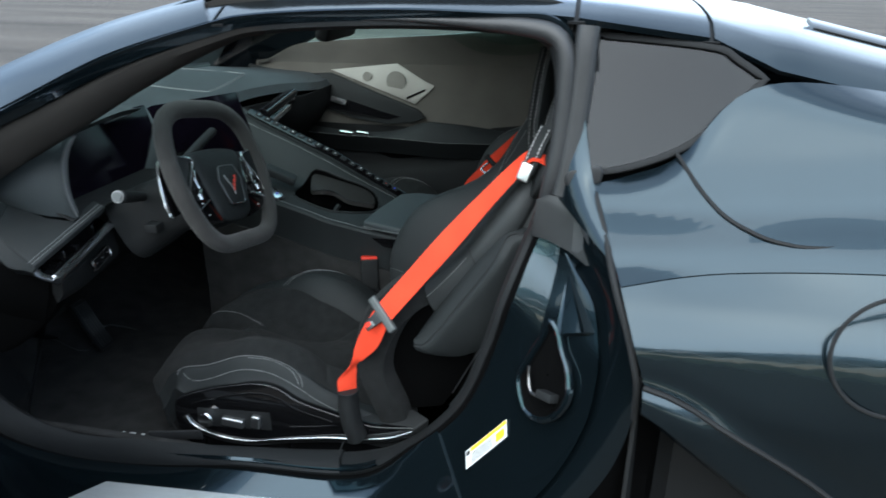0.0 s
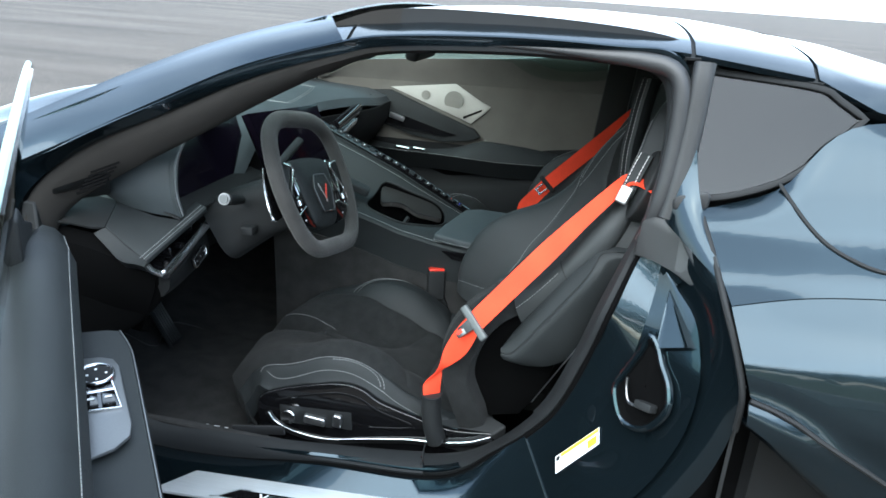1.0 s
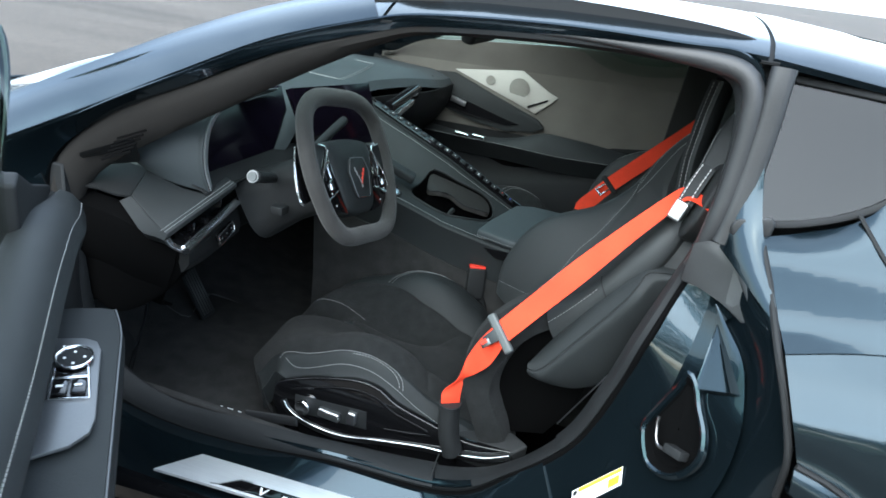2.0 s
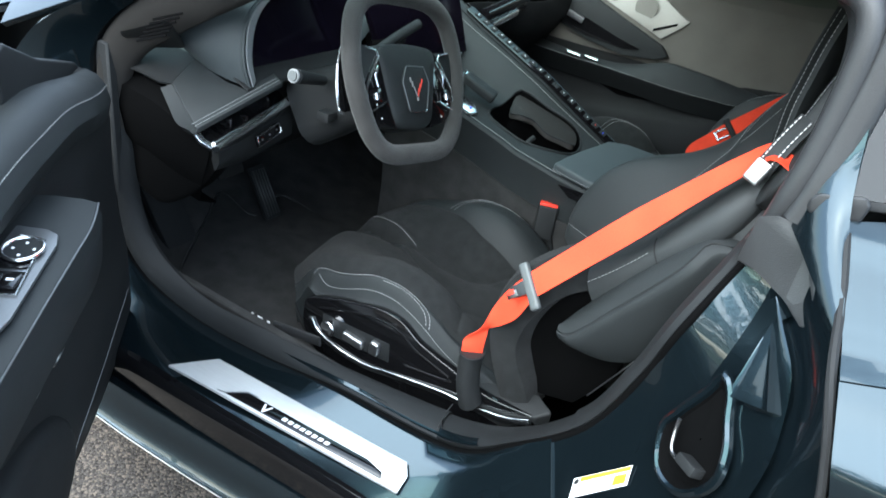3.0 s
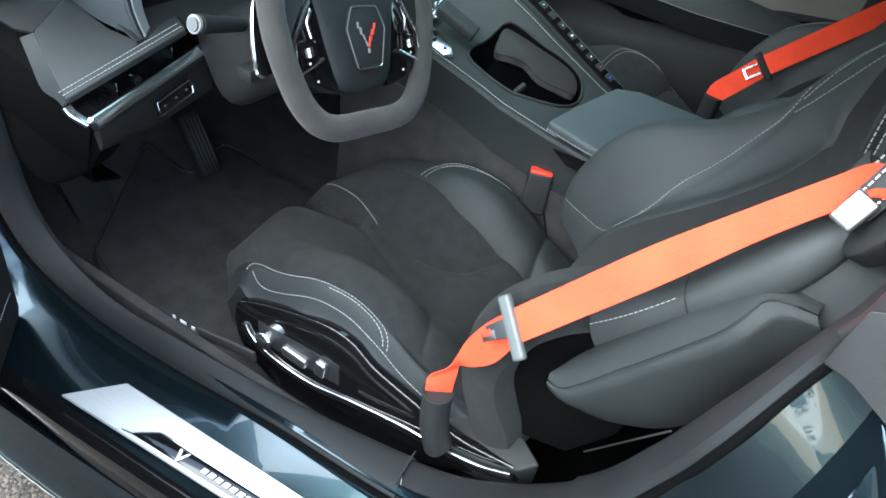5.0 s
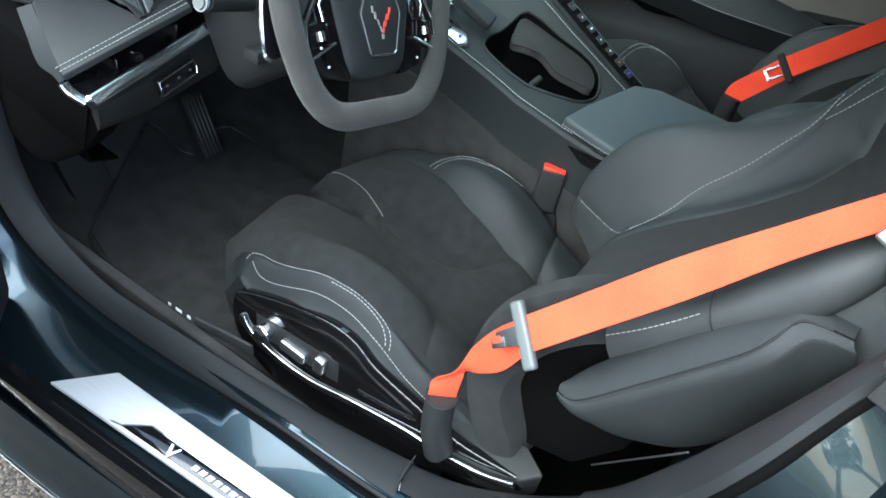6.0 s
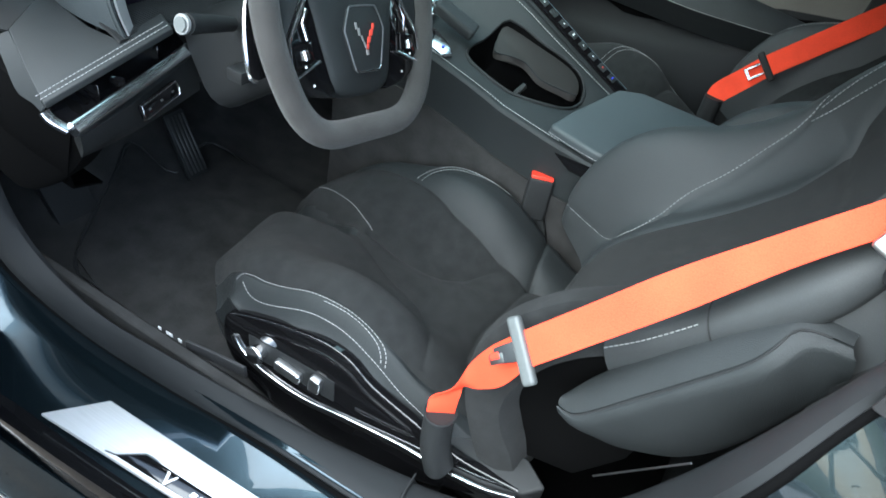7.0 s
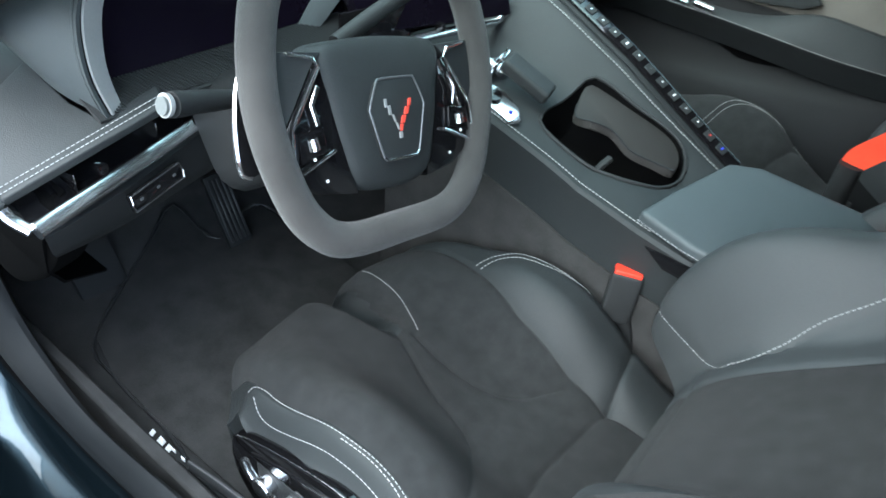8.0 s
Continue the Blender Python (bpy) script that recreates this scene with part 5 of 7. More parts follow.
# belt guide loop on the driver's shoulder
GW = V(0.0115, -0.006, -0.003)
guide = part("belt_guide", ribbon([(V(-0.334, -0.560, 0.942), GW), (V(-0.328, -0.560, 0.962), GW), (V(-0.318, -0.549, 0.99), GW), (V(-0.306, -0.533, 1.017), GW)], 0.004, 20), LEATHER, driver_seat, "black leather belt guide loop with white stitching")
gm = frame_matrix((-0.336, -0.566, 0.944), (1.0, -0.25, -0.30), (0.10, 0.05, 0.30))
part("guide_cap", box(0.023, 0.034, 0.012, 0.004, 3, gm), SATIN, guide, "bright silver cap")
for dy in (-0.007, 0.007):
    part("stitching", stitch_bm([p + GW * (dy / 0.0115) + V(-0.002, -0.0035, 0.001) for p in (V(-0.332, -0.560, 0.95), V(-0.328, -0.560, 0.962), V(-0.318, -0.549, 0.99), V(-0.306, -0.533, 1.017))], 0.0045, 0.002, 0.0007, (-1, 0, 0.3)), WHITE_INK, guide, "white thread", smooth=False)

# leather strip down the outer edge of the headrest, with double stitching
strip_line = [V(-0.336, -0.436, 0.945), V(-0.338, -0.440, 1.0), V(-0.335, -0.440, 1.04), V(-0.330, -0.440, 1.09), V(-0.322, -0.436, 1.14)]
strip = part("headrest_strip", ribbon([(p + V(0.001, 0, 0), V(0.009, 0.006, 0.0)) for p in strip_line], 0.004, 24), LEATHER, driver_seat, "black leather edge strip with double white stitching")
hs = [[p + V(a, b, 0) for p in crom(strip_line, 16)] for a, b in ((0.012, 0.05), (-0.004, 0.012), (0.0, 0.002), (0.010, -0.002), (0.022, 0.008), (0.034, 0.05))]
part("headrest_edge", thick(skin(hs), 0.003), LEATHER, driver_seat, "black leather outer edge of the headrest")
for dy in (-0.005, 0.005):
    part("stitching", stitch_bm([p + V(dy * 0.8 - 0.001, dy * 0.55 - 0.003, 0.0) for p in crom(strip_line, 20)], up=(-0.4, -0.9, 0)), STITCH, strip, "light grey thread", smooth=False)
# shoulder bezel behind the belt guide
part("shoulder_bezel", pillow([V(-0.318, -0.565, 0.90), V(-0.302, -0.585, 0.94), V(-0.285, -0.57, 0.99), V(-0.28, -0.52, 1.02), V(-0.292, -0.48, 1.0), V(-0.31, -0.49, 0.95), V(-0.322, -0.53, 0.90)], (-0.8, -0.45, 0.3), 0.012, 0.02), PLASTIC, driver_seat, "black plastic shoulder bezel")

# receiver buckle between seat and console
buckle = thing("belt_buckle", "black belt buckle with a red release button", "belt buckle")
bm_ = frame_matrix((-0.772, -0.058, 0.497), (0.92, 0.39, 0), (-0.22, 0.05, 0.97))
part("buckle_body", box(0.047, 0.085, 0.026, 0.006, 3, bm_), PLASTIC, buckle)
part("release_button", box(0.042, 0.008, 0.023, 0.003, 2, bm_ @ pose(0, 0.044, 0.0)), RED_PLASTIC, buckle, "bright red release button")
part("buckle_stalk", sweep(crom([(-0.762, -0.058, 0.462), (-0.745, -0.056, 0.42), (-0.73, -0.055, 0.36)], 8), rounded(0.03, 0.012, 0.004, 2), (0, 1, 0)), PLASTIC, buckle)

# passenger's belt
belt2 = thing("seat_belt", "bright red seat belt hanging by the far door", "seat belt", "seat belts")
P0, P1, P2 = V(-0.598, 0.542, 0.578), V(-0.530, 0.585, 0.657), V(-0.20, 0.695, 0.98)
wv = (P2 - P1).cross(V(0, 0.966, -0.26)).normalized() * -0.0235
part("shoulder_strap", ribbon([(P1, wv), (P1.lerp(P2, 0.3), wv), (P1.lerp(P2, 0.7), wv), (P2, wv), (P2 + V(0.03, 0.02, 0.06), wv)], n=30), BELT, belt2, "red woven webbing")
part("lap_strap", ribbon([(P1, wv), (P1.lerp(P0, 0.5), wv), (P0, wv), (P0 + V(-0.01, 0, -0.03), wv * 0.8)], n=20), BELT, belt2, "red woven webbing")
tm2 = frame_matrix(P1, wv, P0 - P1)
if (tm2.to_3x3() @ V(0, 0, 1)).y > 0:
    tm2 = frame_matrix(P1, -wv, P0 - P1)
tg = part("tongue", box(0.07, 0.016, 0.012, 0.004, 3, tm2), PLASTIC, belt2, "dark plastic belt tongue")
part("tongue_plate", merge(box(0.006, 0.034, 0.003, 0.001, 1, tm2 @ pose(-0.011, 0.026, 0.006)), box(0.006, 0.034, 0.003, 0.001, 1, tm2 @ pose(0.011, 0.026, 0.006)), box(0.028, 0.008, 0.003, 0.001, 1, tm2 @ pose(0, 0.042, 0.006))), CHROME, tg, "bright steel latch plate")
part("anchor_boot", sweep([P0 + V(-0.004, 0, -0.012), P0 + V(-0.004, 0, -0.06), P0 + V(0.0, 0, -0.11)], rounded(0.044, 0.044, 0.016, 4), (0, 1, 0)), PLASTIC, belt2, "black plastic anchor boot")

# ---- cabin floor and walls ----
cabin = thing("cabin_lining", "black carpeted cabin floor, bulkhead and tunnel", "cabin lining", kind="structure")
part("floor_pan", thick(skin([[V(x, y, z) for y in span(-0.66, 0.78, 14)] for x, z in ((-0.35, 0.20), (-0.9, 0.20), (-1.35, 0.20), (-1.5, 0.215), (-1.68, 0.29), (-1.85, 0.42), (-1.92, 0.62))]), 0.01), CARPET, cabin)
part("rear_bulkhead", thick(skin([[V(x, y, z) for y in span(-0.57, 0.69, 10)] for x, z in ((-0.35, 0.19), (-0.24, 0.5), (-0.15, 0.85), (-0.12, 0.96))]), 0.01), PLASTIC, cabin)
rear_glass = part("rear_window", thick(skin([[V(x, y, z) for y in span(-0.55, 0.67, 10)] for x, z in ((-0.12, 0.965), (-0.125, 1.07), (-0.14, 1.19))]), 0.004), GLASS, cabin, "upright rear window behind the seats")
rear_glass.visible_shadow = False
part("quarter_lining", thick(skin([[V(-0.272 + 0.10 * k + 0.05 * k * k - 0.01 * step(1.0, 1.2, z), -0.632 + 0.25 * k, z) for z in span(0.86, 1.195, 10)] for k in span(0, 1, 8)]), 0.005), DOORCARD, cabin, "warm grey suede lining behind the driver's shoulder")
for y in (-0.67, 0.775):
    part("footwell_side", box(0.5, 0.02, 0.62, 0.004, 1, pose(-1.72, y * 1.02, 0.51)), PLASTIC, cabin)
    part("rear_side", box(0.26, 0.02, 0.75, 0.004, 1, pose(-0.165, y - 0.12 * (1 if y > 0 else -1), 0.66, 0, 16, 0)), PLASTIC if y < 0 else TRIM_GREY, cabin)
# Extra sheet over the carpet; its near-black colour gives the shade here.
part("floor_shade", box(0.30, 0.46, 0.01, 0.002, 1, pose(-0.50, -0.40, 0.216)), WELL, cabin, "near-black sheet on the floor behind the seat base, for shade")
part("sill_inner", box(1.25, 0.02, 0.14, 0.004, 1, pose(-0.95, -0.625, 0.25)), CARPET, cabin)
part("sill_inner", box(1.25, 0.02, 0.14, 0.004, 1, pose(-0.95, 0.76, 0.25)), CARPET, cabin)

SY = -0.606
for x0, w in ((-1.168, 0.008), (-1.146, 0.018), (-1.122, 0.010)):
    z0 = 0.308 + 0.03 * (x0 + 1.146)
    part("sill_mark", prism([V(x0 + a * w, SY, z0 + b) for a, b in ((-0.4, -0.0045), (0.4, -0.004), (0.4, 0.003), (-0.4, 0.0025))], (0, 0.0008, 0)), WHITE_INK, cabin, "small white printed symbol", smooth=False)
part("release_strap", sweep(crom([(-1.105, SY, 0.310), (-1.05, SY + 0.004, 0.318), (-0.985, SY + 0.006, 0.328)], 12), rounded(0.006, 0.022, 0.0025, 2), (0, 0, 1)), SEAL_GREY, cabin, "dark grey strap on the inner sill")
part("steel_rod", tube([V(-0.455, -0.54, 0.471), V(-0.378, -0.608, 0.651)], 0.0013, 6), SATIN, cabin, "thin bright steel rod behind the seat")

mat_thing = thing("floor_mat", "black carpet floor mat with a stitched edge", "floor mat")
mo = [(-0.95, -0.55), (-1.257, -0.559), (-1.396, -0.555), (-1.485, -0.531), (-1.60, -0.34), (-1.65, -0.25), (-1.545, -0.228), (-1.57, -0.09), (-1.318, -0.07), (-0.95, -0.07)]
def floor_z(x):
    return lerp_table([(-1.68, 0.29), (-1.5, 0.215), (-1.35, 0.20), (-0.3, 0.20)], x) + 0.012
part("mat", prism([V(x, y, floor_z(x)) for x, y in mo], (0, 0, 0.006), 0.002), CARPET, mat_thing)
part("mat_edge", tube(crom([V(x, y, floor_z(x) + 0.004) for x, y in mo], 90, True), 0.003, 6, (0, 0, 1), True), SEAL_GREY, mat_thing, "bound mat edge")

pedals = thing("pedals", "black brake and throttle pedals in the footwell", "pedals")
throttle = part("throttle", box(0.014, 0.054, 0.15, 0.005, 2, pose(-1.53, -0.207, 0.325, 0, -30, 0)), PLASTIC, pedals)
for k in range(5):
    part("rib", box(0.004, 0.005, 0.13, 0.0015, 1, pose(-1.53, -0.207, 0.325, 0, -30, 0) @ pose(0.009, -0.02 + 0.01 * k, 0)), SEAL_GREY, throttle)
part("brake", box(0.012, 0.085, 0.06, 0.004, 2, pose(-1.57, -0.30, 0.42, 0, -20, 0)), RUBBER, pedals)
part("pedal_arm", box(0.014, 0.016, 0.18, 0.003, 1, pose(-1.60, -0.30, 0.50, 0, -10, 0)), PLASTIC, pedals)
rest = part("foot_rest", box(0.02, 0.09, 0.22, 0.006, 2, pose(-1.625, -0.46, 0.33, 0, -35, 0)), RUBBER, pedals, "ribbed black foot rest")

# ---- dashboard ----
dash = thing("dashboard", "black leather dashboard with grey double stitching", "dashboard")
# upper pad: from door to door
rows = []
for x, dz in ((-1.86, -0.07), (-1.80, 0.0), (-1.65, 0.015), (-1.45, 0.02), (-1.33, 0.012), (-1.27, -0.01), (-1.255, -0.035)):
    row = []
    for y in span(-0.70, 0.79, 41):
        z = 0.905 + 0.012 * step(-0.1, 0.3, y) + dz - 0.03 * step(0.35, 0.72, abs(y - 0.06))
        if y < -0.05:
            z -= 0.11 * step(-0.10, -0.30, y) * step(-1.72, -1.45, x)
        row.append(V(x + 0.09 * step(0.25, 0.6, y) * step(-1.6, -1.26, x) - 0.24 * step(-0.40, -0.5, y) * step(-1.75, -1.4, x), max(y, -0.66), z))
    rows.append(row)
top_pad = part("upper_pad", thick(skin(rows), 0.01), DASH_LEATHER, dash, "black leather dash top")
st = crom([(-1.50, 0.10, 0.938), (-1.30, 0.08, 0.932), (-1.28, 0.12, 0.930), (-1.33, 0.40, 0.931), (-1.38, 0.45, 0.932), (-1.62, 0.5, 0.93)], 60)
for o in (0.0, 0.008):
    part("stitching", stitch_bm([p + V(o, o * 0.5, 0.002) for p in st], 0.0055, 0.0025, 0.001), STITCH, top_pad, "light grey thread", smooth=False)
# front face of the passenger side
rows = [[V(x + 0.09 * step(0.25, 0.6, y) - 0.11 * step(-0.08, -0.16, y), y, z - 0.09 * step(-0.08, -0.16, y)) for y in span(-0.5, 0.79, 40)] for x, z in ((-1.26, 0.86), (-1.265, 0.80), (-1.29, 0.76), (-1.33, 0.70), (-1.45, 0.55), (-1.6, 0.42))]
part("lower_dash", thick(skin(rows), 0.008), PLASTIC, dash, "black lower dash")

# driver's outer pad over the vent
VL, VR = V(-1.233, -0.69, 0.728), V(-1.197, -0.513, 0.794)
PB_, PC_, PD_ = V(-1.354, -0.643, 0.770), V(-1.373, -0.568, 0.804), V(-1.231, -0.568, 0.778)
PAD_N = V(0.167, -0.376, 0.911)
pad_out = [VL, VL.lerp(PB_, 0.5) + V(0.004, -0.004, 0), PB_, PC_, PC_.lerp(PD_, 0.33) + V(0, -0.011, -0.002), PC_.lerp(PD_, 0.66) + V(0, -0.011, -0.003), PD_, V(-1.235, -0.53, 0.79), V(-1.232, -0.50, 0.80), VR]
outer_pad = part("outer_pad", prism([p - PAD_N * 0.012 for p in pad_out], PAD_N * 0.012, 0.003, 3), LEATHER, dash, "grey-black leather pad over the side vent")
for q in (0.007, 0.015):
    line = [VL.lerp(VR, k) + V(-0.98, 0, 0.18) * q + PAD_N * 0.001 for k in span(0.01, 1.0, 34)]
    part("stitching", stitch_bm(line, 0.004, 0.0016, 0.0006, PAD_N), STITCH, outer_pad, "light grey thread", smooth=False)
edge = [VL.lerp(PB_, k) + V(0, 0, -0.003) for k in span(0, 1, 12)]
under = crom([VL + V(-0.004, -0.002, -0.012), V(-1.262, -0.686, 0.716), V(-1.297, -0.682, 0.716), V(-1.335, -0.668, 0.735), PB_ + V(-0.02, -0.010, -0.015)], 12)
cheek = [[p.lerp(q, k) for p, q in zip(edge, under)] for k in span(0, 1, 5)] + [[q + V(-0.006, 0.02, -0.02) for q in under]]
part("pad_cheek", thick(skin(cheek), 0.003), LEATHER, dash, "leather end of the side pad")
# dash end ahead of the pad
rows = [[PB_.lerp(PC_, k) + V(dx, -0.015 * (1 - k) * (1 if dx < -0.01 else 0), dz) for k in span(0, 1, 10)] for dx, dz in ((-0.002, -0.003), (-0.02, 0.0), (-0.07, 0.004), (-0.16, 0.0), (-0.3, -0.01))]
part("dash_end", thick(skin(rows), 0.005), PLASTIC, dash, "black dash end by the door")
part("demister_panel", prism([V(-1.30, -0.688, 0.905), V(-1.42, -0.70, 0.855), V(-1.45, -0.63, 0.815), V(-1.36, -0.605, 0.835)], (-0.01, 0.01, -0.012), 0.003), PLASTIC, dash, "black demister panel")
# side vent: chrome bar, dark throat, end cap
vent = thing("side_air_vent", "slim dashboard air vent with a chrome bar", "air vent")
bar = [V(-1.203, -0.676, 0.698), V(-1.222, -0.56, 0.713), V(-1.24, -0.445, 0.729)]
part("chrome_bar", sweep(crom(bar, 14), rounded(0.018, 0.018, 0.004, 3), (0.62, -0.57, 0.54)), CHROME, vent, "polished chrome bar")
part("chrome_end", sweep(crom([VL + V(0.004, -0.003, -0.008), V(-1.222, -0.69, 0.71), V(-1.205, -0.68, 0.699)], 8), rounded(0.008, 0.014, 0.003, 2), (0, 1, 0)), CHROME, vent)
part("throat", thick(skin([[VL + V(-0.015, 0.006, -0.010), V(-1.25, -0.57, 0.752), V(-1.255, -0.44, 0.79)], [V(-1.25, -0.675, 0.705), V(-1.275, -0.56, 0.72), V(-1.285, -0.44, 0.74)], [V(-1.215, -0.675, 0.69), V(-1.235, -0.56, 0.704), V(-1.25, -0.44, 0.72)]]), 0.004), GLOSS, vent, "dark vent throat")
for k in (0.25, 0.75):
    p = bar[0].lerp(bar[2], k)
    part("vent_vane", box(0.03, 0.002, 0.022, 0.0006, 1, pose(p.x - 0.028, p.y, p.z + 0.014, 0, 0, 10)), GLOSS, vent)
part("vent_tab", box(0.02, 0.012, 0.012, 0.003, 2, pose(-1.228, -0.585, 0.728)), GLOSS, vent)
# knee panel with the headlamp switch
rows = [[V(-1.235, -0.668, 0.694), V(-1.255, -0.56, 0.70), V(-1.285, -0.42, 0.712)], [V(-1.196, -0.672, 0.690), V(-1.22, -0.56, 0.693), V(-1.258, -0.42, 0.705)], [V(-1.20, -0.668, 0.665), V(-1.225, -0.56, 0.655), V(-1.25, -0.42, 0.665)],
        [V(-1.225, -0.655, 0.638), V(-1.24, -0.56, 0.63), V(-1.26, -0.41, 0.64)], [V(-1.32, -0.62, 0.60), V(-1.33, -0.56, 0.60), V(-1.34, -0.41, 0.61)], [V(-1.50, -0.60, 0.55), V(-1.5, -0.56, 0.55), V(-1.5, -0.41, 0.56)]]
knee_rows = [crom(r, 14) for r in rows]
knee_rows = [[r[0] + V(-0.03, 0.01, 0.0)] + r for r in knee_rows]
knee = part("knee_panel", thick(skin(knee_rows), 0.006), PLASTIC, dash, "black knee panel")
sw = frame_matrix((-1.214, -0.53, 0.684), (-0.27, 1, 0.05), (-0.3, 0, 1))
part("lamp_switch", box(0.085, 0.024, 0.008, 0.004, 2, sw), GLOSS, dash, "small black switch strip with white symbols")
part("switch_outline", tube([sw @ V(a, b, 0.0045) for a, b in ((-0.041, -0.010), (-0.043, 0.0), (-0.041, 0.010), (0.041, 0.010), (0.043, 0.0), (0.041, -0.010))], 0.0011, 6, (0, 0, 1), True), CHROME, dash, "thin chrome outline")
for k in (-0.028, 0.0, 0.028):
    part("switch_symbol", box(0.0045, 0.0025, 0.001, 0, 1, sw @ pose(k, 0.0, 0.0045)), SATIN_GREY, dash, smooth=False)
# Dash side and footwell panel: black plastic, coloured darker for the door's shade.
side_top = crom([(-1.235, -0.655, 0.690), (-1.30, -0.662, 0.705), (-1.40, -0.665, 0.73), (-1.55, -0.67, 0.74)], 16)
rows = [[p + V(dx, dy, dz) for p in side_top] for dx, dy, dz in ((0, 0.03, 0.02), (0, 0.0, 0.0), (-0.005, -0.006, -0.04), (-0.03, 0.0, -0.10), (-0.07, 0.03, -0.16), (-0.10, 0.10, -0.20))]
part("dash_side", thick(skin(rows), 0.004), WELL, dash, "black plastic side of the dashboard, darkened for the shade there")
part("side_duct", pillow([V(x, -0.648, z) for x, z in ((-1.215, 0.692), (-1.232, 0.63), (-1.30, 0.555), (-1.40, 0.50), (-1.48, 0.55), (-1.46, 0.70), (-1.30, 0.718))], (0.2, -1, 0), 0.01, 0.04), WELL, dash, "black footwell side panel, darkened for the shade there")

# instrument hood
RIM_LINE = [V(-1.232, -0.563, 0.780), V(-1.238, -0.574, 0.83), V(-1.238, -0.572, 0.89), V(-1.232, -0.555, 0.93), V(-1.238, -0.51, 0.946), V(-1.25, -0.42, 0.95), V(-1.275, -0.30, 0.946), V(-1.31, -0.18, 0.93)]
OUT_LINE = [V(-1.373, -0.572, 0.800), V(-1.40, -0.597, 0.835), V(-1.425, -0.603, 0.87), V(-1.435, -0.588, 0.905), V(-1.445, -0.54, 0.93), V(-1.46, -0.44, 0.942), V(-1.48, -0.32, 0.937), V(-1.48, -0.18, 0.925)]
r_line, o_line = crom(RIM_LINE, 40), crom(OUT_LINE, 40)
inward = [V(-0.004, 0.002, 0.002)] * 14 + [V(-0.02, 0.004, -0.012)] * 26
rows = [[p + q * 1.6 for p, q in zip(r_line, inward)], [p + q * 0.6 + V(0.006, 0, 0) for p, q in zip(r_line, inward)], [p + V(0.006, -0.004, 0.003) for p in r_line]]
for k in span(0.05, 1, 10):
    rows.append([p.lerp(q, k) + V(0.0, -0.012 * (1 if i < 16 else 0.3), 0.012 * step(4, 16, i)) * math.sin(math.pi * min(1, k * 1.0)) for i, (p, q) in enumerate(zip(r_line, o_line))])
binnacle = part("instrument_hood", thick(skin(rows), 0.006), DASH_LEATHER, dash, "leather-wrapped instrument hood")
for o in (0.0, 0.008):
    seam = [p.lerp(q, k) + V(0, -0.014, 0.018) * math.sin(math.pi * k) for k in span(0.04, 0.9, 20) for p, q in [(r_line[16].lerp(r_line[17], o * 100), o_line[16].lerp(o_line[17], o * 100))]]
    part("stitching", stitch_bm(seam, 0.0045, 0.002, 0.0008), STITCH, binnacle, "light grey thread", smooth=False)
side = r_line[0:13]
rows = [[p + V(0.003 - 0.010 * k, 0.003 + (0.017 + 0.014 * i / 12) * k, 0.003) for i, p in enumerate(side)] for k in span(0, 1, 5)]
part("hood_strip", thick(skin(rows), 0.003), SILVER_RING, binnacle, "satin chrome inner strip")
strip = [p + V(-0.012, 0.0, -0.012) for p in r_line[24:36]]
part("hood_strip", sweep(strip, rounded(0.010, 0.006, 0.002, 2), (0.4, 0, 1)), CHROME, binnacle, "satin chrome inner strip")
cl = [V(-1.27, -0.56, 0.80), V(-1.27, -0.16, 0.80), V(-1.31, -0.16, 0.935), V(-1.31, -0.56, 0.935)]
part("instrument_display", prism(cl, (-0.01, 0, 0)), SCREEN, dash, "dark glossy instrument display")
part("display_shelf", thick(skin([[V(-1.225, y, 0.782), V(-1.28, y, 0.802)] for y in span(-0.575, -0.16, 12)]), 0.004), PLASTIC, dash, "ribbed black shelf below the display")
ribs = bmesh.new()
for k in range(84):
    y0 = -0.568 + 0.0048 * k
    c = [V(-1.228, y0 + 0.012, 0.7845), V(-1.278, y0 - 0.012, 0.8035), V(-1.278, y0 - 0.0098, 0.8035), V(-1.228, y0 + 0.0142, 0.7845)]
    top = [ribs.verts.new(p + V(0, 0, 0.0016)) for p in c]
    low = [ribs.verts.new(p) for p in c]
    ribs.faces.new(top)
    for i in range(4):
        ribs.faces.new((top[i], low[i], low[(i + 1) % 4], top[(i + 1) % 4]))
part("shelf_ribs", ribs, PLASTIC, dash, "fine diagonal ribs of the shelf", smooth=False)
# centre touch screen facing the driver
ts = [V(-1.19, -0.20, 0.80), V(-1.135, 0.085, 0.785), V(-1.163, 0.036, 0.946), V(-1.23, -0.25, 0.955)]
part("touch_screen", prism(ts, (-0.02, 0.003, -0.008), 0.003), SCREEN, dash, "black glossy centre touch screen")

bar = crom([(-1.165, -0.26, 0.790), (-1.165, -0.09, 0.780), (-1.165, 0.044, 0.766), (-1.163, 0.092, 0.763), (-1.162, 0.106, 0.772), (-1.162, 0.107, 0.80)], 30)
part("centre_bar", sweep(bar, rounded(0.012, 0.014, 0.004, 3), (0.6, -0.3, 0.7)), CHROME, dash, "polished chrome bar of the centre vents")
part("centre_vent", thick(skin([[p + V(-0.02, 0, dz) for p in bar[:22]] for dz in (0.004, 0.03, 0.055)]), 0.004), GLOSS, dash, "gloss black slots of the centre vents")
for k in (2, 8, 14, 20):
    part("vent_tab", box(0.016, 0.010, 0.012, 0.003, 2, pose(bar[k].x + 0.002, bar[k].y, bar[k].z + 0.013)), GLOSS, dash)
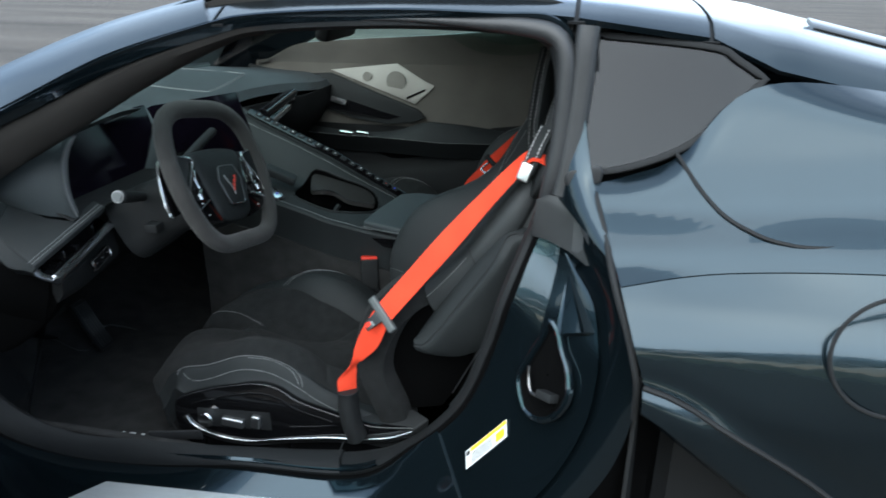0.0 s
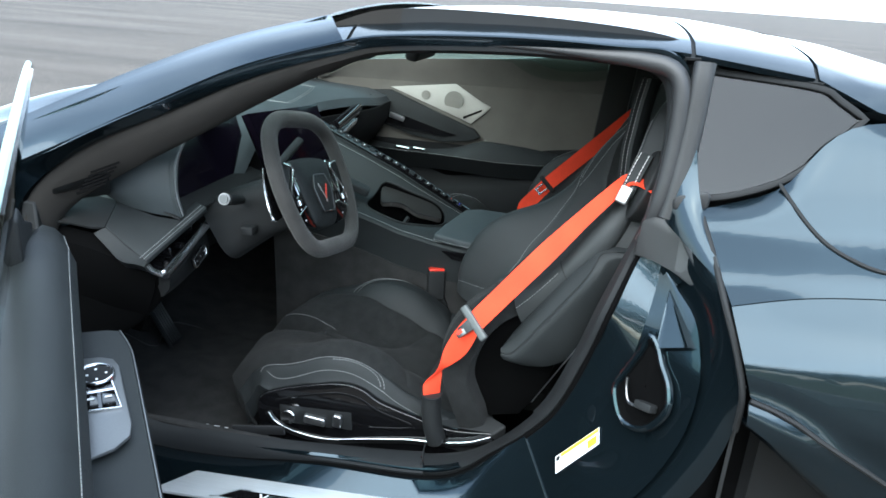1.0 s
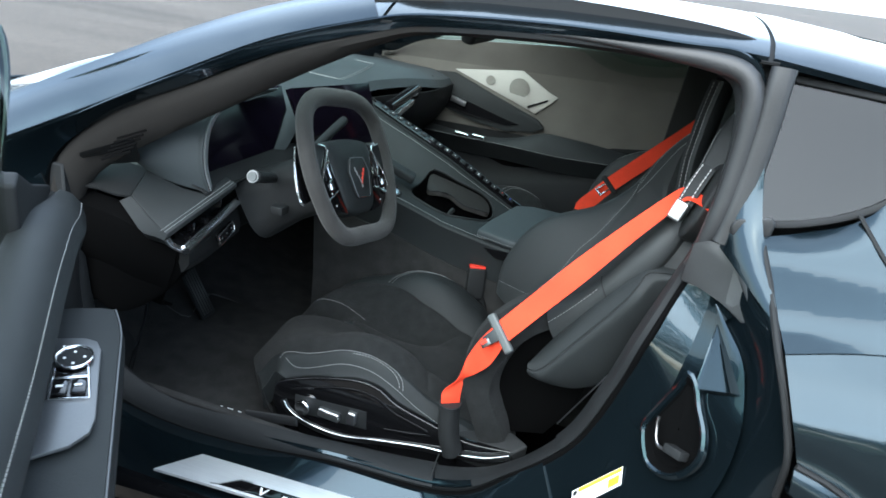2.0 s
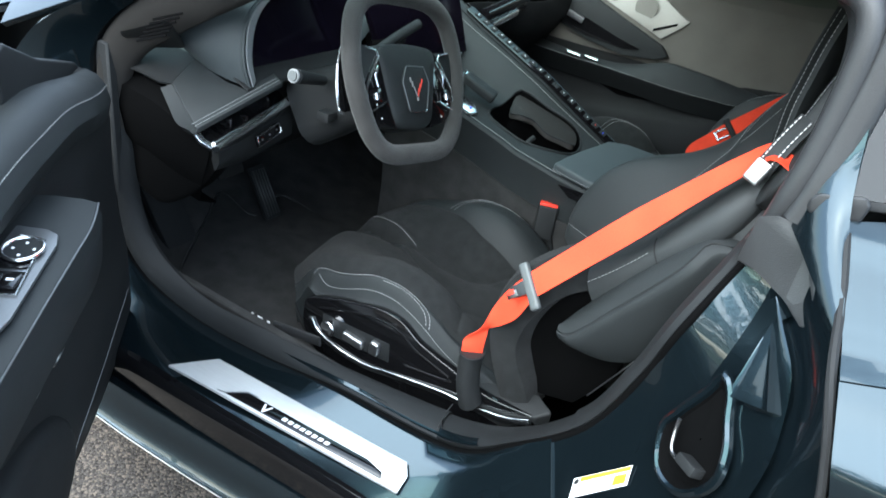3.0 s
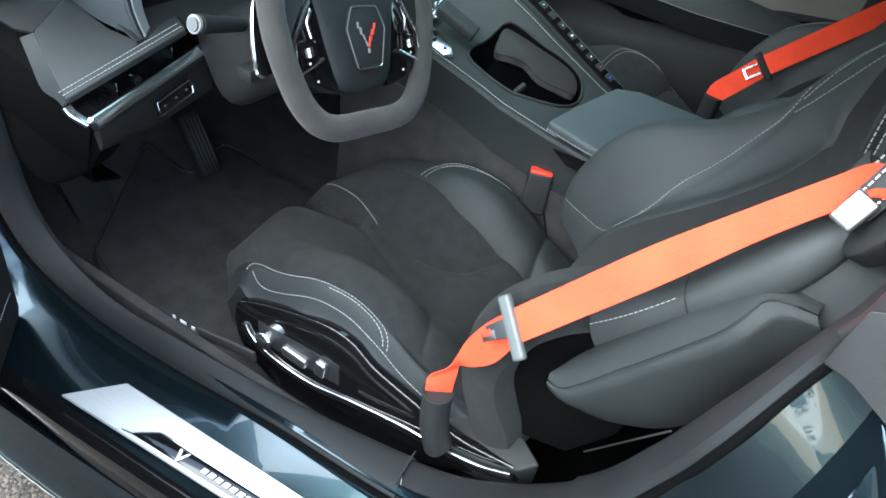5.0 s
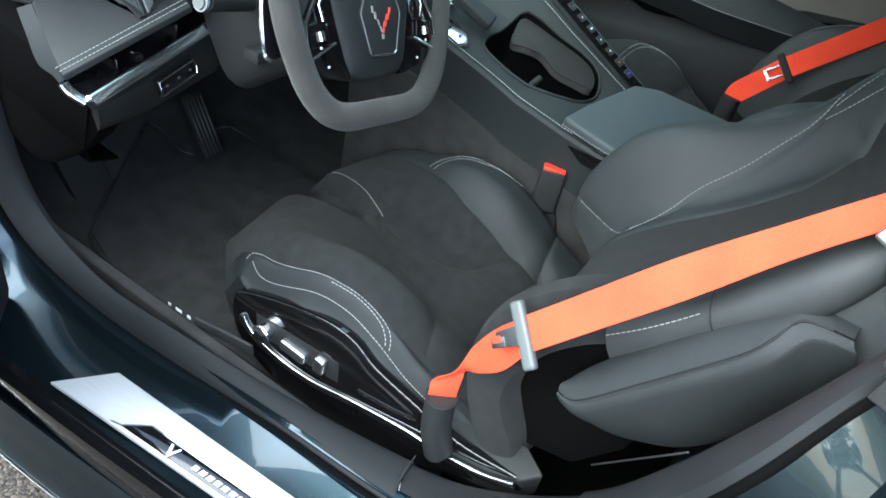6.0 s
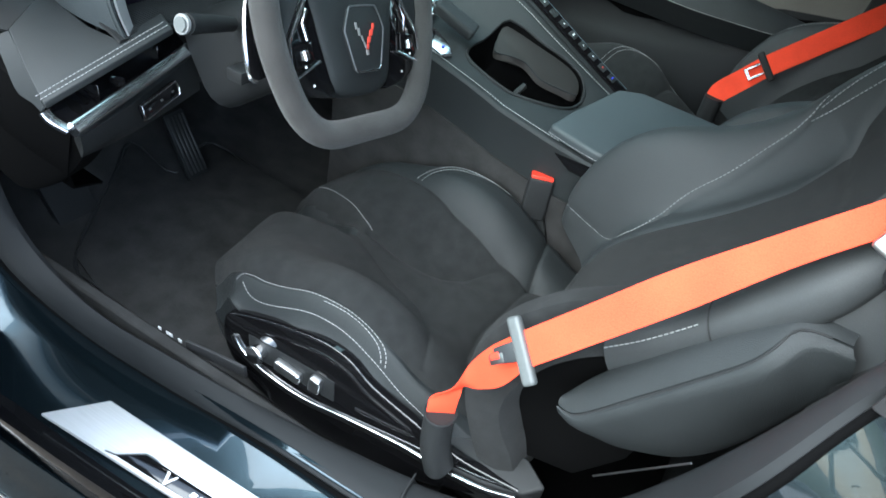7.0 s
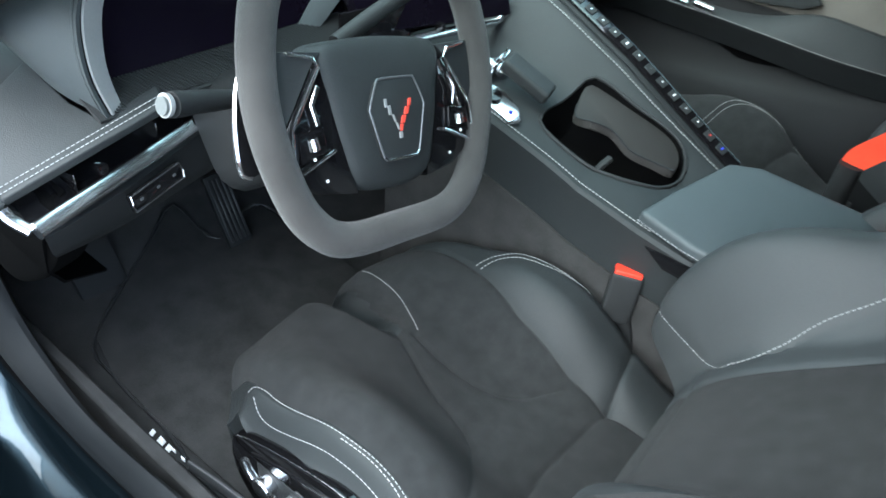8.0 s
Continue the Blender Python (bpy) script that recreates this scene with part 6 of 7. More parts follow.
# passenger vent
pv = thing("passenger_air_vent", "slim passenger air vent with a chrome bar", "air vent")
part("vent_frame", sweep(crom([(-1.185, 0.24, 0.838), (-1.195, 0.45, 0.858), (-1.215, 0.675, 0.868)], 12), rounded(0.03, 0.05, 0.01, 3), (0, 0, 1)), GLOSS, pv, "gloss black vent frame")
part("chrome_bar", sweep(crom([(-1.166, 0.26, 0.822), (-1.176, 0.42, 0.84)], 6), rounded(0.008, 0.018, 0.003, 2), (0, 0, 1)), CHROME, pv, "polished chrome bar")
part("chrome_bar", sweep(crom([(-1.193, 0.64, 0.852), (-1.195, 0.67, 0.86), (-1.2, 0.675, 0.88)], 6), rounded(0.006, 0.01, 0.002, 2), (0, 0, 1)), CHROME, pv)

# ---- centre console ----
console = thing("centre_console", "black leather centre console with cup holders and a switch rail", "centre console")
# left edge and right rail
def cons_left(x):
    return V(x, -0.052 - 0.02 * step(-0.9, -1.1, x), lerp_table([(-1.25, 0.725), (-1.05, 0.69), (-0.89, 0.635), (-0.78, 0.615), (-0.7, 0.605)], x))


def cons_rail(x):
    return V(x, 0.185, lerp_table([(-1.25, 0.885), (-1.15, 0.838), (-0.95, 0.752), (-0.745, 0.645), (-0.7, 0.625)], x))


CUP = [(-0.995, -0.011), (-1.003, 0.033), (-1.0, 0.08), (-0.988, 0.117), (-0.96, 0.127), (-0.91, 0.132), (-0.84, 0.141), (-0.805, 0.133), (-0.788, 0.10), (-0.80, 0.05), (-0.815, 0.03), (-0.85, 0.007), (-0.90, -0.012), (-0.96, -0.018)]
xs, ys = span(-1.25, -0.715, 150), span(0, 1, 90)
cup_line = [(p.x, p.y) for p in crom([V(a, b, 0) for a, b in CUP], 40, True)]


def inside(x, y, poly):
    c = False
    for (ax_, ay), (bx, by) in zip(poly, poly[1:] + poly[:1]):
        if (ay > y) != (by > y) and x < (bx - ax_) * (y - ay) / (by - ay) + ax_:
            c = not c
    return c


def cons_top(x, t):
    a, b = cons_left(x), cons_rail(x)
    p = a.lerp(b, t)
    flat = a.z + 0.012 * math.sin(math.pi * min(t * 1.6, 1))
    lift = step(0.45, 1.0, t)
    p.z = flat + (b.z - a.z) * (0.12 * t + 0.88 * lift)
    return p


rows = []
for x in xs:
    row = []
    for t in ys:
        p = cons_top(x, t)
        if inside(p.x, p.y, cup_line):
            p.z -= 0.07
        row.append(p)
    rows.append(row)
top_part = part("console_top", thick(skin(rows), 0.004), LEATHER, console, "black leather console top")
part("cup_rim", tube([cons_top(x, (y - cons_left(x).y) / (cons_rail(x).y - cons_left(x).y)) + V(0, 0, 0.001) for x, y in cup_line], 0.0028, 6, (0, 0, 1), True), PLASTIC, console, "edge of the cup holder well")
# black liner of the cup holder well
def well(x, y, dz):
    return cons_top(x, (y - cons_left(x).y) / (cons_rail(x).y - cons_left(x).y)) + V(0, 0, dz)


cx_, cy_ = -0.9, 0.06
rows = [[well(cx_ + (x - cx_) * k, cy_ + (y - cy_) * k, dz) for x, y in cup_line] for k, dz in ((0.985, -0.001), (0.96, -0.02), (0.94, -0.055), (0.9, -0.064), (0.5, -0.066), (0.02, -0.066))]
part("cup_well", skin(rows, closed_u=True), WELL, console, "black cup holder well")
# cup holder flap and divider
fl = [V(-0.980, 0.078, 0.690), V(-0.985, 0.112, 0.712), V(-0.955, 0.122, 0.706), V(-0.92, 0.125, 0.697), V(-0.845, 0.135, 0.674), V(-0.812, 0.125, 0.657), V(-0.802, 0.098, 0.641), V(-0.833, 0.084, 0.648), V(-0.872, 0.07, 0.658), V(-0.907, 0.067, 0.678), V(-0.936, 0.05, 0.687), V(-0.968, 0.057, 0.68)]
flap = part("cup_holder_flap", prism(crom(fl, 40, True), (0.0, -0.004, -0.012), 0.002), FLAP, console, "dark grey cup holder insert")
part("flap_edge", tube(crom(fl[6:] + fl[:1], 30), 0.0016, 6), TRIM_GREY, flap)
part("cup_divider", tube(crom([(-0.895, -0.008, 0.60), (-0.892, 0.012, 0.635), (-0.885, 0.035, 0.65)], 10), 0.006, 8), PLASTIC, console)
# side wall towards the driver
xl = span(-1.25, -0.42, 200)
rows = [[cons_left(x) + V(0, 0.0, 0.0) for x in xl], [cons_left(x) + V(0, -0.004, -0.006) for x in xl], [cons_left(x) + V(0, 0.0, -0.035) for x in xl], [cons_left(x) + V(0, 0.006, -0.10) for x in xl], [V(x, -0.045, 0.40) for x in xl], [V(x, -0.05, 0.19) for x in xl]]
part("console_side", thick(skin(rows), 0.005), LEATHER, console, "black leather console side")
part("tunnel_carpet", thick(skin([[cons_left(x) + V(0, 0.0, -0.10) for x in xl] , [V(x, -0.056, 0.40) for x in xl], [V(x, -0.06, 0.19) for x in xl]]), 0.004), CARPET, console, "black carpet on the tunnel side")
rows = [[cons_rail(x) + V(0, 0.012, -0.002) for x in xs], [cons_rail(x) + V(0, 0.022, -0.012) for x in xs], [cons_rail(x) + V(0, 0.024, -0.06) for x in xs], [V(x, 0.20, 0.40) for x in xs], [V(x, 0.20, 0.19) for x in xs]]
part("console_side", thick(skin(rows), 0.005), LEATHER, console)
# rail of climate switches
rail = [cons_rail(x) + V(0, -0.004, 0.005) for x in span(-1.20, -0.735, 24)]
rail_part = part("switch_rail", sweep(rail, rounded(0.026, 0.008, 0.003, 2), (0, -0.35, 1)), GLOSS, console, "long gloss black rail of climate switches")
for k, x in enumerate(span(-1.17, -0.765, 17)):
    p = cons_rail(x) + V(0, -0.005, 0.0105)
    fr = frame_matrix(p, cons_rail(x + 0.01) - cons_rail(x - 0.01), (0, 1, 0.35))
    key = part("switch", box(0.018, 0.015, 0.0025, 0.0008, 1, fr), PLASTIC, rail_part)
    part("switch_symbol", box(0.0028, 0.0022 if k % 4 else 0.006, 0.0006, 0, 1, fr @ pose(0, 0, 0.0016)), RED_PLASTIC if k == 15 else BLUE_INK if k == 16 else CHROME if k % 5 == 0 else WHITE_INK, key, smooth=False)
for off in (-0.026, 0.013):
    edge = [cons_rail(x) + V(0, off, 0.004 + (0 if off > 0 else -0.008)) for x in span(-1.22, -0.725, 30)]
    part("rail_trim", tube(edge, 0.0018, 6), TRIM_GREY, console)
part("stitching", stitch_bm([cons_left(x) + V(0, 0.005, 0.0045) for x in span(-1.15, -0.765, 30)], 0.0045, 0.002, 0.0008), STITCH, top_part, "light grey thread", smooth=False)
# shifter area
def cons_at(x, y, dz=0.0):
    a, b = cons_left(x), cons_rail(x)
    return cons_top(x, (y - a.y) / (b.y - a.y)) + V(0, 0, dz)


sel = prism([cons_at(x, y, 0.004) for x, y in ((-1.125, -0.035), (-1.06, -0.022), (-1.022, -0.032), (-1.008, -0.046), (-1.020, -0.062), (-1.075, -0.062), (-1.125, -0.060))], (0, 0, 0.006), 0.002)
sel = part("shift_plate", sel, CHROME, console, "bright gear selector plate")
part("park_button", prism([cons_at(-1.062 + 0.011 * math.cos(a), -0.044 + 0.011 * math.sin(a), 0.010) for a in span(0, 2 * math.pi * 15 / 16, 16)], (0, 0, 0.003), 0.001), GLOSS, sel, "round black button")
part("switch_symbol", box(0.006, 0.005, 0.0008, 0, 1, pose(*cons_at(-1.028, -0.046, 0.0108))), BLUE_INK, sel, smooth=False)
for x, y in ((-1.145, -0.045), (-1.10, -0.012)):
    part("gear_toggle", box(0.022, 0.018, 0.034, 0.006, 3, frame_matrix(cons_at(x, y, 0.018), (1, 0.2, -0.3), (0, 1, 0.1))), GLOSS if x < -1.12 else CHROME, console, "small gear toggle")
lever = part("shift_toggle", box(0.088, 0.04, 0.022, 0.007, 3, frame_matrix((-1.038, 0.004, 0.735), (1, 0.30, -0.5), (-0.25, 1, 0.1))), LEATHER, console, "leather-covered gear selector rest")
part("rest_end", box(0.008, 0.036, 0.014, 0.003, 2, frame_matrix((-1.081, -0.009, 0.757), (1, 0.30, -0.5), (-0.25, 1, 0.1))), CHROME, lever, "chrome front edge")
part("mode_wheel", box(0.03, 0.03, 0.02, 0.008, 3, frame_matrix(cons_at(-1.10, 0.015, 0.01), (1, 0.25, -0.3), (0, 1, 0.1))), CHROME, console, "chrome mode wheel")
# armrest lid
lid = [V(-0.792, -0.045, 0.618), V(-0.70, -0.060, 0.612), V(-0.32, -0.060, 0.612), V(-0.32, 0.20, 0.625), V(-0.70, 0.20, 0.632), V(-0.742, 0.165, 0.636), V(-0.775, 0.02, 0.63)]
arm = part("armrest", prism(lid, (0, 0, 0.022), 0.008, 3), DASH_LEATHER, console, "padded black leather armrest lid")
part("stitching", stitch_bm([V(-0.79, -0.047, 0.626), V(-0.70, -0.0612, 0.620), V(-0.6, -0.0612, 0.619), V(-0.35, -0.0612, 0.619)], 0.0045, 0.002, 0.00065, (0, -1, 0)), STITCH, arm, "light grey thread", smooth=False)
part("armrest_body", box(0.47, 0.245, 0.42, 0.012, 3, pose(-0.525, 0.079, 0.405)), LEATHER, console, "leather body below the armrest")
part("storage_slot", prism([V(x, -0.058, z) for x, z in ((-0.765, 0.600), (-0.62, 0.604), (-0.60, 0.590), (-0.66, 0.574), (-0.73, 0.578))], (0, -0.003, 0), 0.001), GLOSS, console, "black open slot below the lid")

# stitched edge beside the rail
edge = [cons_rail(x) + V(0, -0.036, -0.0205) for x in span(-1.2, -0.745, 30)]
part("stitching", stitch_bm([cons_at(p.x, p.y, 0.0045) for p in edge], 0.0045, 0.002, 0.0008), STITCH, top_part, "light grey thread", smooth=False)
# ---- steering wheel ----
wheel = thing("steering_wheel", "charcoal suede squared steering wheel turned slightly off centre", "steering wheel")
WC, WA, WROT = V(-1.012, -0.360, 0.835), radians(24), radians(-11)
w_n = V(math.cos(WA), 0, math.sin(WA))
w_up = V(-math.sin(WA), 0, math.cos(WA))
w_r = V(0, 1, 0)


def wp(a, b, c=0.0):
    """Wheel plane: a to the driver's right, b up, c towards the driver."""
    ca, sa = math.cos(WROT), math.sin(WROT)
    return WC + w_r * (a * ca - b * sa) + w_up * (a * sa + b * ca) + w_n * c


RIM = [(0.0, 0.150), (0.085, 0.145), (0.138, 0.115), (0.160, 0.06), (0.165, 0.0), (0.154, -0.06), (0.130, -0.115), (0.085, -0.147), (0.0, -0.151),
       (-0.085, -0.147), (-0.130, -0.115), (-0.154, -0.06), (-0.165, 0.0), (-0.160, 0.06), (-0.138, 0.115), (-0.085, 0.145)]
part("rim", sweep(crom([wp(a, b) for a, b in RIM], 96, True), circle(0.0165, 16, 0.0195), w_n, True), WHEEL_SUEDE, wheel, "charcoal suede rim")
def wq(a, b, c=0.0):
    return wp(a, b - 0.033, c)


hub = [(-0.09, 0.080), (-0.04, 0.092), (0.04, 0.092), (0.09, 0.080), (0.084, 0.03), (0.073, -0.02), (0.06, -0.058), (0.028, -0.072), (-0.028, -0.072), (-0.06, -0.058), (-0.073, -0.02), (-0.084, 0.03)]
part("airbag_cover", pillow([wq(a, b, -0.014) for a, b in hub], w_n, 0.024, 0.03, 72, 0.25), LEATHER, wheel, "black leather airbag cover")
bezel = [(-0.030, 0.044), (-0.024, 0.048), (0.024, 0.048), (0.030, 0.044), (0.042, 0.018), (0.040, 0.008), (0.028, -0.034), (0.022, -0.038), (-0.022, -0.038), (-0.028, -0.034), (-0.040, 0.008), (-0.042, 0.018)]
part("emblem_plate", prism([wq(a, b, 0.010) for a, b in bezel], w_n * 0.006, 0.002), LEATHER, wheel, "raised emblem plate")
part("emblem_rim", sweep(crom([wq(a, b, 0.016) for a, b in bezel + bezel[:1]], 60), rounded(0.0026, 0.0018, 0.0007, 1), w_n), SATIN_GREY, wheel, "thin satin edge")
# Highlight on the lower edge, made as a brighter strip over the grey rim.
part("emblem_rim", sweep([wq(a, b, 0.0165) for a, b in ((-0.028, -0.034), (-0.022, -0.0385), (0.022, -0.0385), (0.028, -0.034))], rounded(0.0028, 0.002, 0.0007, 1), w_n), CHROME, wheel, "chrome strip put in as the lower edge's highlight")
def flag(blocks):
    """Small slanted blocks of the winged mark."""
    return merge(*[prism([wq(a + da, b + db, 0.0162) for da, db in ((-w, h), (w, h), (w * 0.9 + k, -h), (-w * 0.9 + k, -h))], w_n * 0.0016) for a, b, w, h, k in blocks])


part("emblem", flag([(-0.0195, 0.0225, 0.0016, 0.0045, 0.0005), (-0.0145, 0.0145, 0.0018, 0.005, 0.001), (-0.0095, 0.0055, 0.0012, 0.004, 0.003), (-0.005, -0.0035, 0.0012, 0.004, 0.003), (0.0, -0.0135, 0.0022, 0.0035, 0.0)]), SILVER_RING, wheel, "small silver half of a winged mark", smooth=False)
part("emblem", flag([(0.0185, 0.0205, 0.0018, 0.004, -0.002), (0.0135, 0.012, 0.003, 0.004, -0.003), (0.0075, 0.003, 0.0028, 0.004, -0.003), (0.003, -0.0055, 0.0018, 0.0035, -0.002)]), RED_INK, wheel, "small red half of a winged mark", smooth=False)
for sg in (-1, 1):
    spoke = [(0.07, 0.065), (0.10, 0.066), (0.141, 0.01), (0.147, -0.036), (0.105, -0.062), (0.055, -0.07)]
    sp = part("spoke", prism([wq(sg * a, b, -0.016) for a, b in spoke], w_n * 0.016, 0.004), GLOSS, wheel, "gloss black spoke")
    line = [(0.132, 0.080), (0.102, 0.075), (0.095, 0.066), (0.137, 0.008), (0.141, -0.034), (0.136, -0.037), (0.086, -0.018)]
    part("spoke_cover", prism([wq(sg * a, b, -0.012) for a, b in ((0.085, 0.08), (0.145, 0.083), (0.158, 0.05), (0.140, 0.012), (0.10, 0.068))], w_n * 0.014, 0.003), LEATHER, wheel, "leather upper spoke")
    part("switch_blade", sweep([wq(sg * a, b, 0.006) for a, b in ((0.100, 0.047), (0.110, 0.03), (0.105, 0.010))], rounded(0.006, 0.003, 0.001, 1), w_n), CHROME, sp, "bright switch blade")
    part("spoke_trim", sweep([wq(sg * a, b, 0.004) for a, b in line], rounded(0.004, 0.006, 0.0015, 2), w_n), CHROME, sp, "chrome spoke outline")
    part("switch_pad", prism([wq(sg * a, b, 0.0) for a, b in ((0.098, 0.008), (0.130, 0.004), (0.132, -0.026), (0.096, -0.018))], w_n * 0.006, 0.002), GLOSS, sp, "black switch pad")
    roll = bmesh.new()
    bmesh.ops.create_cone(roll, cap_ends=True, segments=16, radius1=0.006, radius2=0.006, depth=0.012)
    bmesh.ops.transform(roll, matrix=frame_matrix(wq(sg * 0.114, -0.008, 0.006), w_n, w_r), verts=roll.verts)
    part("thumb_roller", roll, CHROME, sp, "chrome thumb roller")
    for a, b in ((0.115, -0.023), (0.098, -0.048)):
        part("switch_symbol", box(0.003, 0.003, 0.0008, 0, 1, frame_matrix(wq(sg * a, b, 0.0066 if b > -0.03 else 0.001), w_r, w_up)), WHITE_INK, sp, smooth=False)
    blade = [(0.155, 0.082), (0.170, 0.046), (0.177, 0.005), (0.177, -0.028), (0.166, -0.034)]
    pdl = part("paddle", prism([wq(sg * a, b, -0.035) for a, b in [(0.10, 0.06)] + blade + [(0.10, -0.02)]], w_n * 0.005, 0.0015), GLOSS, wheel, "black shift paddle with a bright edge")
    part("paddle_edge", tube(crom([wq(sg * a, b, -0.031) for a, b in blade], 20), 0.0028, 6), CHROME, pdl, "chrome paddle edge")
# column shroud and stalks
col = crom([wp(0, -0.01, -0.02), wp(0, -0.015, -0.07), wp(0, -0.02, -0.14), wp(0, -0.03, -0.24)], 10)
column = thing("steering_column", "black plastic steering column with stalks", "steering column")
part("shroud", sweep(col, rounded(0.15, 0.13, 0.04, 4), w_up, scale=[0.8, 0.95, 1, 1, 1, 1, 1.05, 1.1, 1.15, 1.2]), PLASTIC, column, "black column shroud")
part("indicator_stalk", tube(crom([(-1.15, -0.45, 0.80), (-1.145, -0.50, 0.815), (-1.136, -0.545, 0.829)], 10), 0.0125, 12, scale=[0.8, 0.85, 0.9, 0.95, 1, 1, 1, 1.05, 1.1, 1.1]), PLASTIC, column, "black indicator stalk")
end = bmesh.new()
bmesh.ops.create_cone(end, cap_ends=True, segments=24, radius1=0.0128, radius2=0.0122, depth=0.005)
bmesh.ops.transform(end, matrix=frame_matrix((-1.135, -0.551, 0.831), (0, 0.3, 1), (1, 0, 0)), verts=end.verts)
part("stalk_ring", end, SILVER_RING, column, "chrome ring on the stalk end")
end = bmesh.new()
bmesh.ops.create_cone(end, cap_ends=True, segments=20, radius1=0.0096, radius2=0.0092, depth=0.007)
bmesh.ops.transform(end, matrix=frame_matrix((-1.1345, -0.5535, 0.8314), (0, 0.3, 1), (1, 0, 0)), verts=end.verts)
part("stalk_button", end, GREY_TONGUE, column, "grey stalk button")
part("wiper_stalk", tube(crom([(-1.12, -0.33, 0.845), (-1.125, -0.25, 0.866), (-1.132, -0.165, 0.882)], 10), 0.011, 10), PLASTIC, column, "black wiper stalk")
part("column_lever", box(0.03, 0.03, 0.02, 0.005, 2, pose(-1.13, -0.455, 0.735)), PLASTIC, column, "small black column lever")


# ---- doors ----
def door_card(d, U, driver):
    """Inner lining of a door. U(u, w, z): u back from the hinge, w inwards, z up."""
    # main card
    rows = []
    for z, w in ((0.20, -0.05), (0.24, -0.015), (0.32, 0.0), (0.45, 0.0), (0.55, -0.012), (0.62, -0.015), (0.72, -0.012), (0.80, -0.02), (0.88, -0.035), (0.95, -0.055)):
        rows.append([U(u, w + 0.01 * math.sin(u * 5), z + (0.03 * u if z > 0.8 else 0)) for u in span(0.0, 1.12, 24)])
    if driver:
        rows = [[p + V(0, 0, -k) for p in r] for r, k in zip(rows, (0, 0, 0, 0, 0, 0, 0, 0.02, 0.085, 0.145))]
    if driver:
        return part("door_card", thick(skin(rows), 0.008), PLASTIC, d, "black door lining")
    part("lower_card", thick(skin(rows[:7]), 0.008), PLASTIC, d, "black lower door lining")
    card = part("door_card", thick(skin(rows[6:]), 0.008), DOORCARD, d, "warm grey suede door lining")
    return card


def outer_door(d, U, drop=0.0):
    rows = []
    for z, w in ((0.20, -0.06), (0.24, -0.12), (0.35, -0.16), (0.5, -0.175), (0.65, -0.17), (0.78, -0.16), (0.86, -0.135), (0.93, -0.09)):
        rows.append([U(u, w - 0.012 * math.sin(u * 2.8), z + (0.03 * u - drop if z > 0.8 else 0)) for u in span(-0.01, 1.13, 24)])
    part("outer_skin", thick(skin(rows), 0.006), PAINT, d, "glossy dark grey door skin")
    # edges closing the shell
    prof = [(-0.05, 0.20), (0.0, 0.32), (0.0, 0.5), (-0.015, 0.7), (-0.055, 0.95), (-0.09, 0.93), (-0.135, 0.86), (-0.17, 0.65), (-0.175, 0.5), (-0.16, 0.35), (-0.12, 0.24)]
    for u in (-0.005, 1.125):
        part("shut_face", prism([U(u, w, z + (0.03 * u - drop if z > 0.8 else 0)) for w, z in prof], U(0.006, 0, 0) - U(0, 0, 0)), PAINT, d)


def window_pane(d, U, drop=0.0, steep=False):
    """Frameless glass leaning inwards."""
    lo = [U(u, -0.065 + 0.01, 0.93 - drop + 0.03 * u) for u in span(0.31 if steep else 0.02, 1.10, 20)]
    hi_pts = [(0.02, 0.94), (0.10, 0.985), (0.30, 1.08), (0.48, 1.15), (0.62, 1.185), (0.85, 1.195), (1.04, 1.185), (1.09, 1.165)]
    if steep:
        hi_pts = [(0.315, 0.93), (0.36, 1.0), (0.43, 1.08), (0.52, 1.14), (0.62, 1.175)] + hi_pts[5:]
    hi = [U(p.x, -0.06 + (p.y - 0.93) * 0.30, p.y) for p in crom([V(a, b, 0) for a, b in hi_pts], 20)]
    rows = [[a.lerp(b, s) for a, b in zip(lo, hi)] for s in span(0, 1, 8)]
    g = part("door_glass", thick(skin(rows), 0.0045), GLASS, d, "clear frameless door glass, slightly green")
    g.visible_shadow = False
    edge = lo[-1:] + [r[-1] for r in rows] + list(reversed(hi))
    part("glass_edge", tube(crom(edge, 50), 0.0026, 6), GLASS_EDGE, g, "pale green ground glass edge")


# passenger door, shut
pd = thing("car_door", "shut passenger door with a silver speaker cover", "car door", "doors")
PU = lambda u, w, z: V(-1.47 + u, 0.785 - w, z)
door_card(pd, PU, False)
outer_door(pd, PU)
window_pane(pd, PU)


def py(x, z, dw=0.0):
    """A point on the passenger door's lining."""
    w = lerp_table([(0.20, -0.05), (0.24, -0.015), (0.32, 0.0), (0.45, 0.0), (0.55, -0.012), (0.62, -0.015), (0.72, -0.012), (0.80, -0.02), (0.88, -0.035), (0.95, -0.055)], z)
    return V(x, 0.785 - w - 0.01 * math.sin((x + 1.47) * 5) - dw - 0.004, z)


LEDGE = [(-1.46, 0.915), (-1.39, 0.948), (-1.31, 0.998), (-1.1, 1.02), (-0.76, 1.046), (-0.55, 1.068), (-0.35, 1.08)]
top_roll = [[V(x, py(x, 0.92, 0.0).y + dy, 0.92 + (soft(LEDGE, x, 0.03) - 0.92) * k) for x in span(-1.46, -0.35, 36)] for dy, k in ((0.0, -0.5), (0.0, 0.0), (-0.012, 0.5), (-0.024, 0.9), (-0.022, 1.0), (0.01, 1.0), (0.05, 0.7))]
part("window_ledge", thick(skin(top_roll), 0.006), DOORCARD, pd, "dark ledge below the window")
sp_out = [(-1.170, 0.910), (-0.922, 0.941), (-0.813, 0.882), (-0.780, 0.869), (-0.798, 0.848), (-0.849, 0.803)]
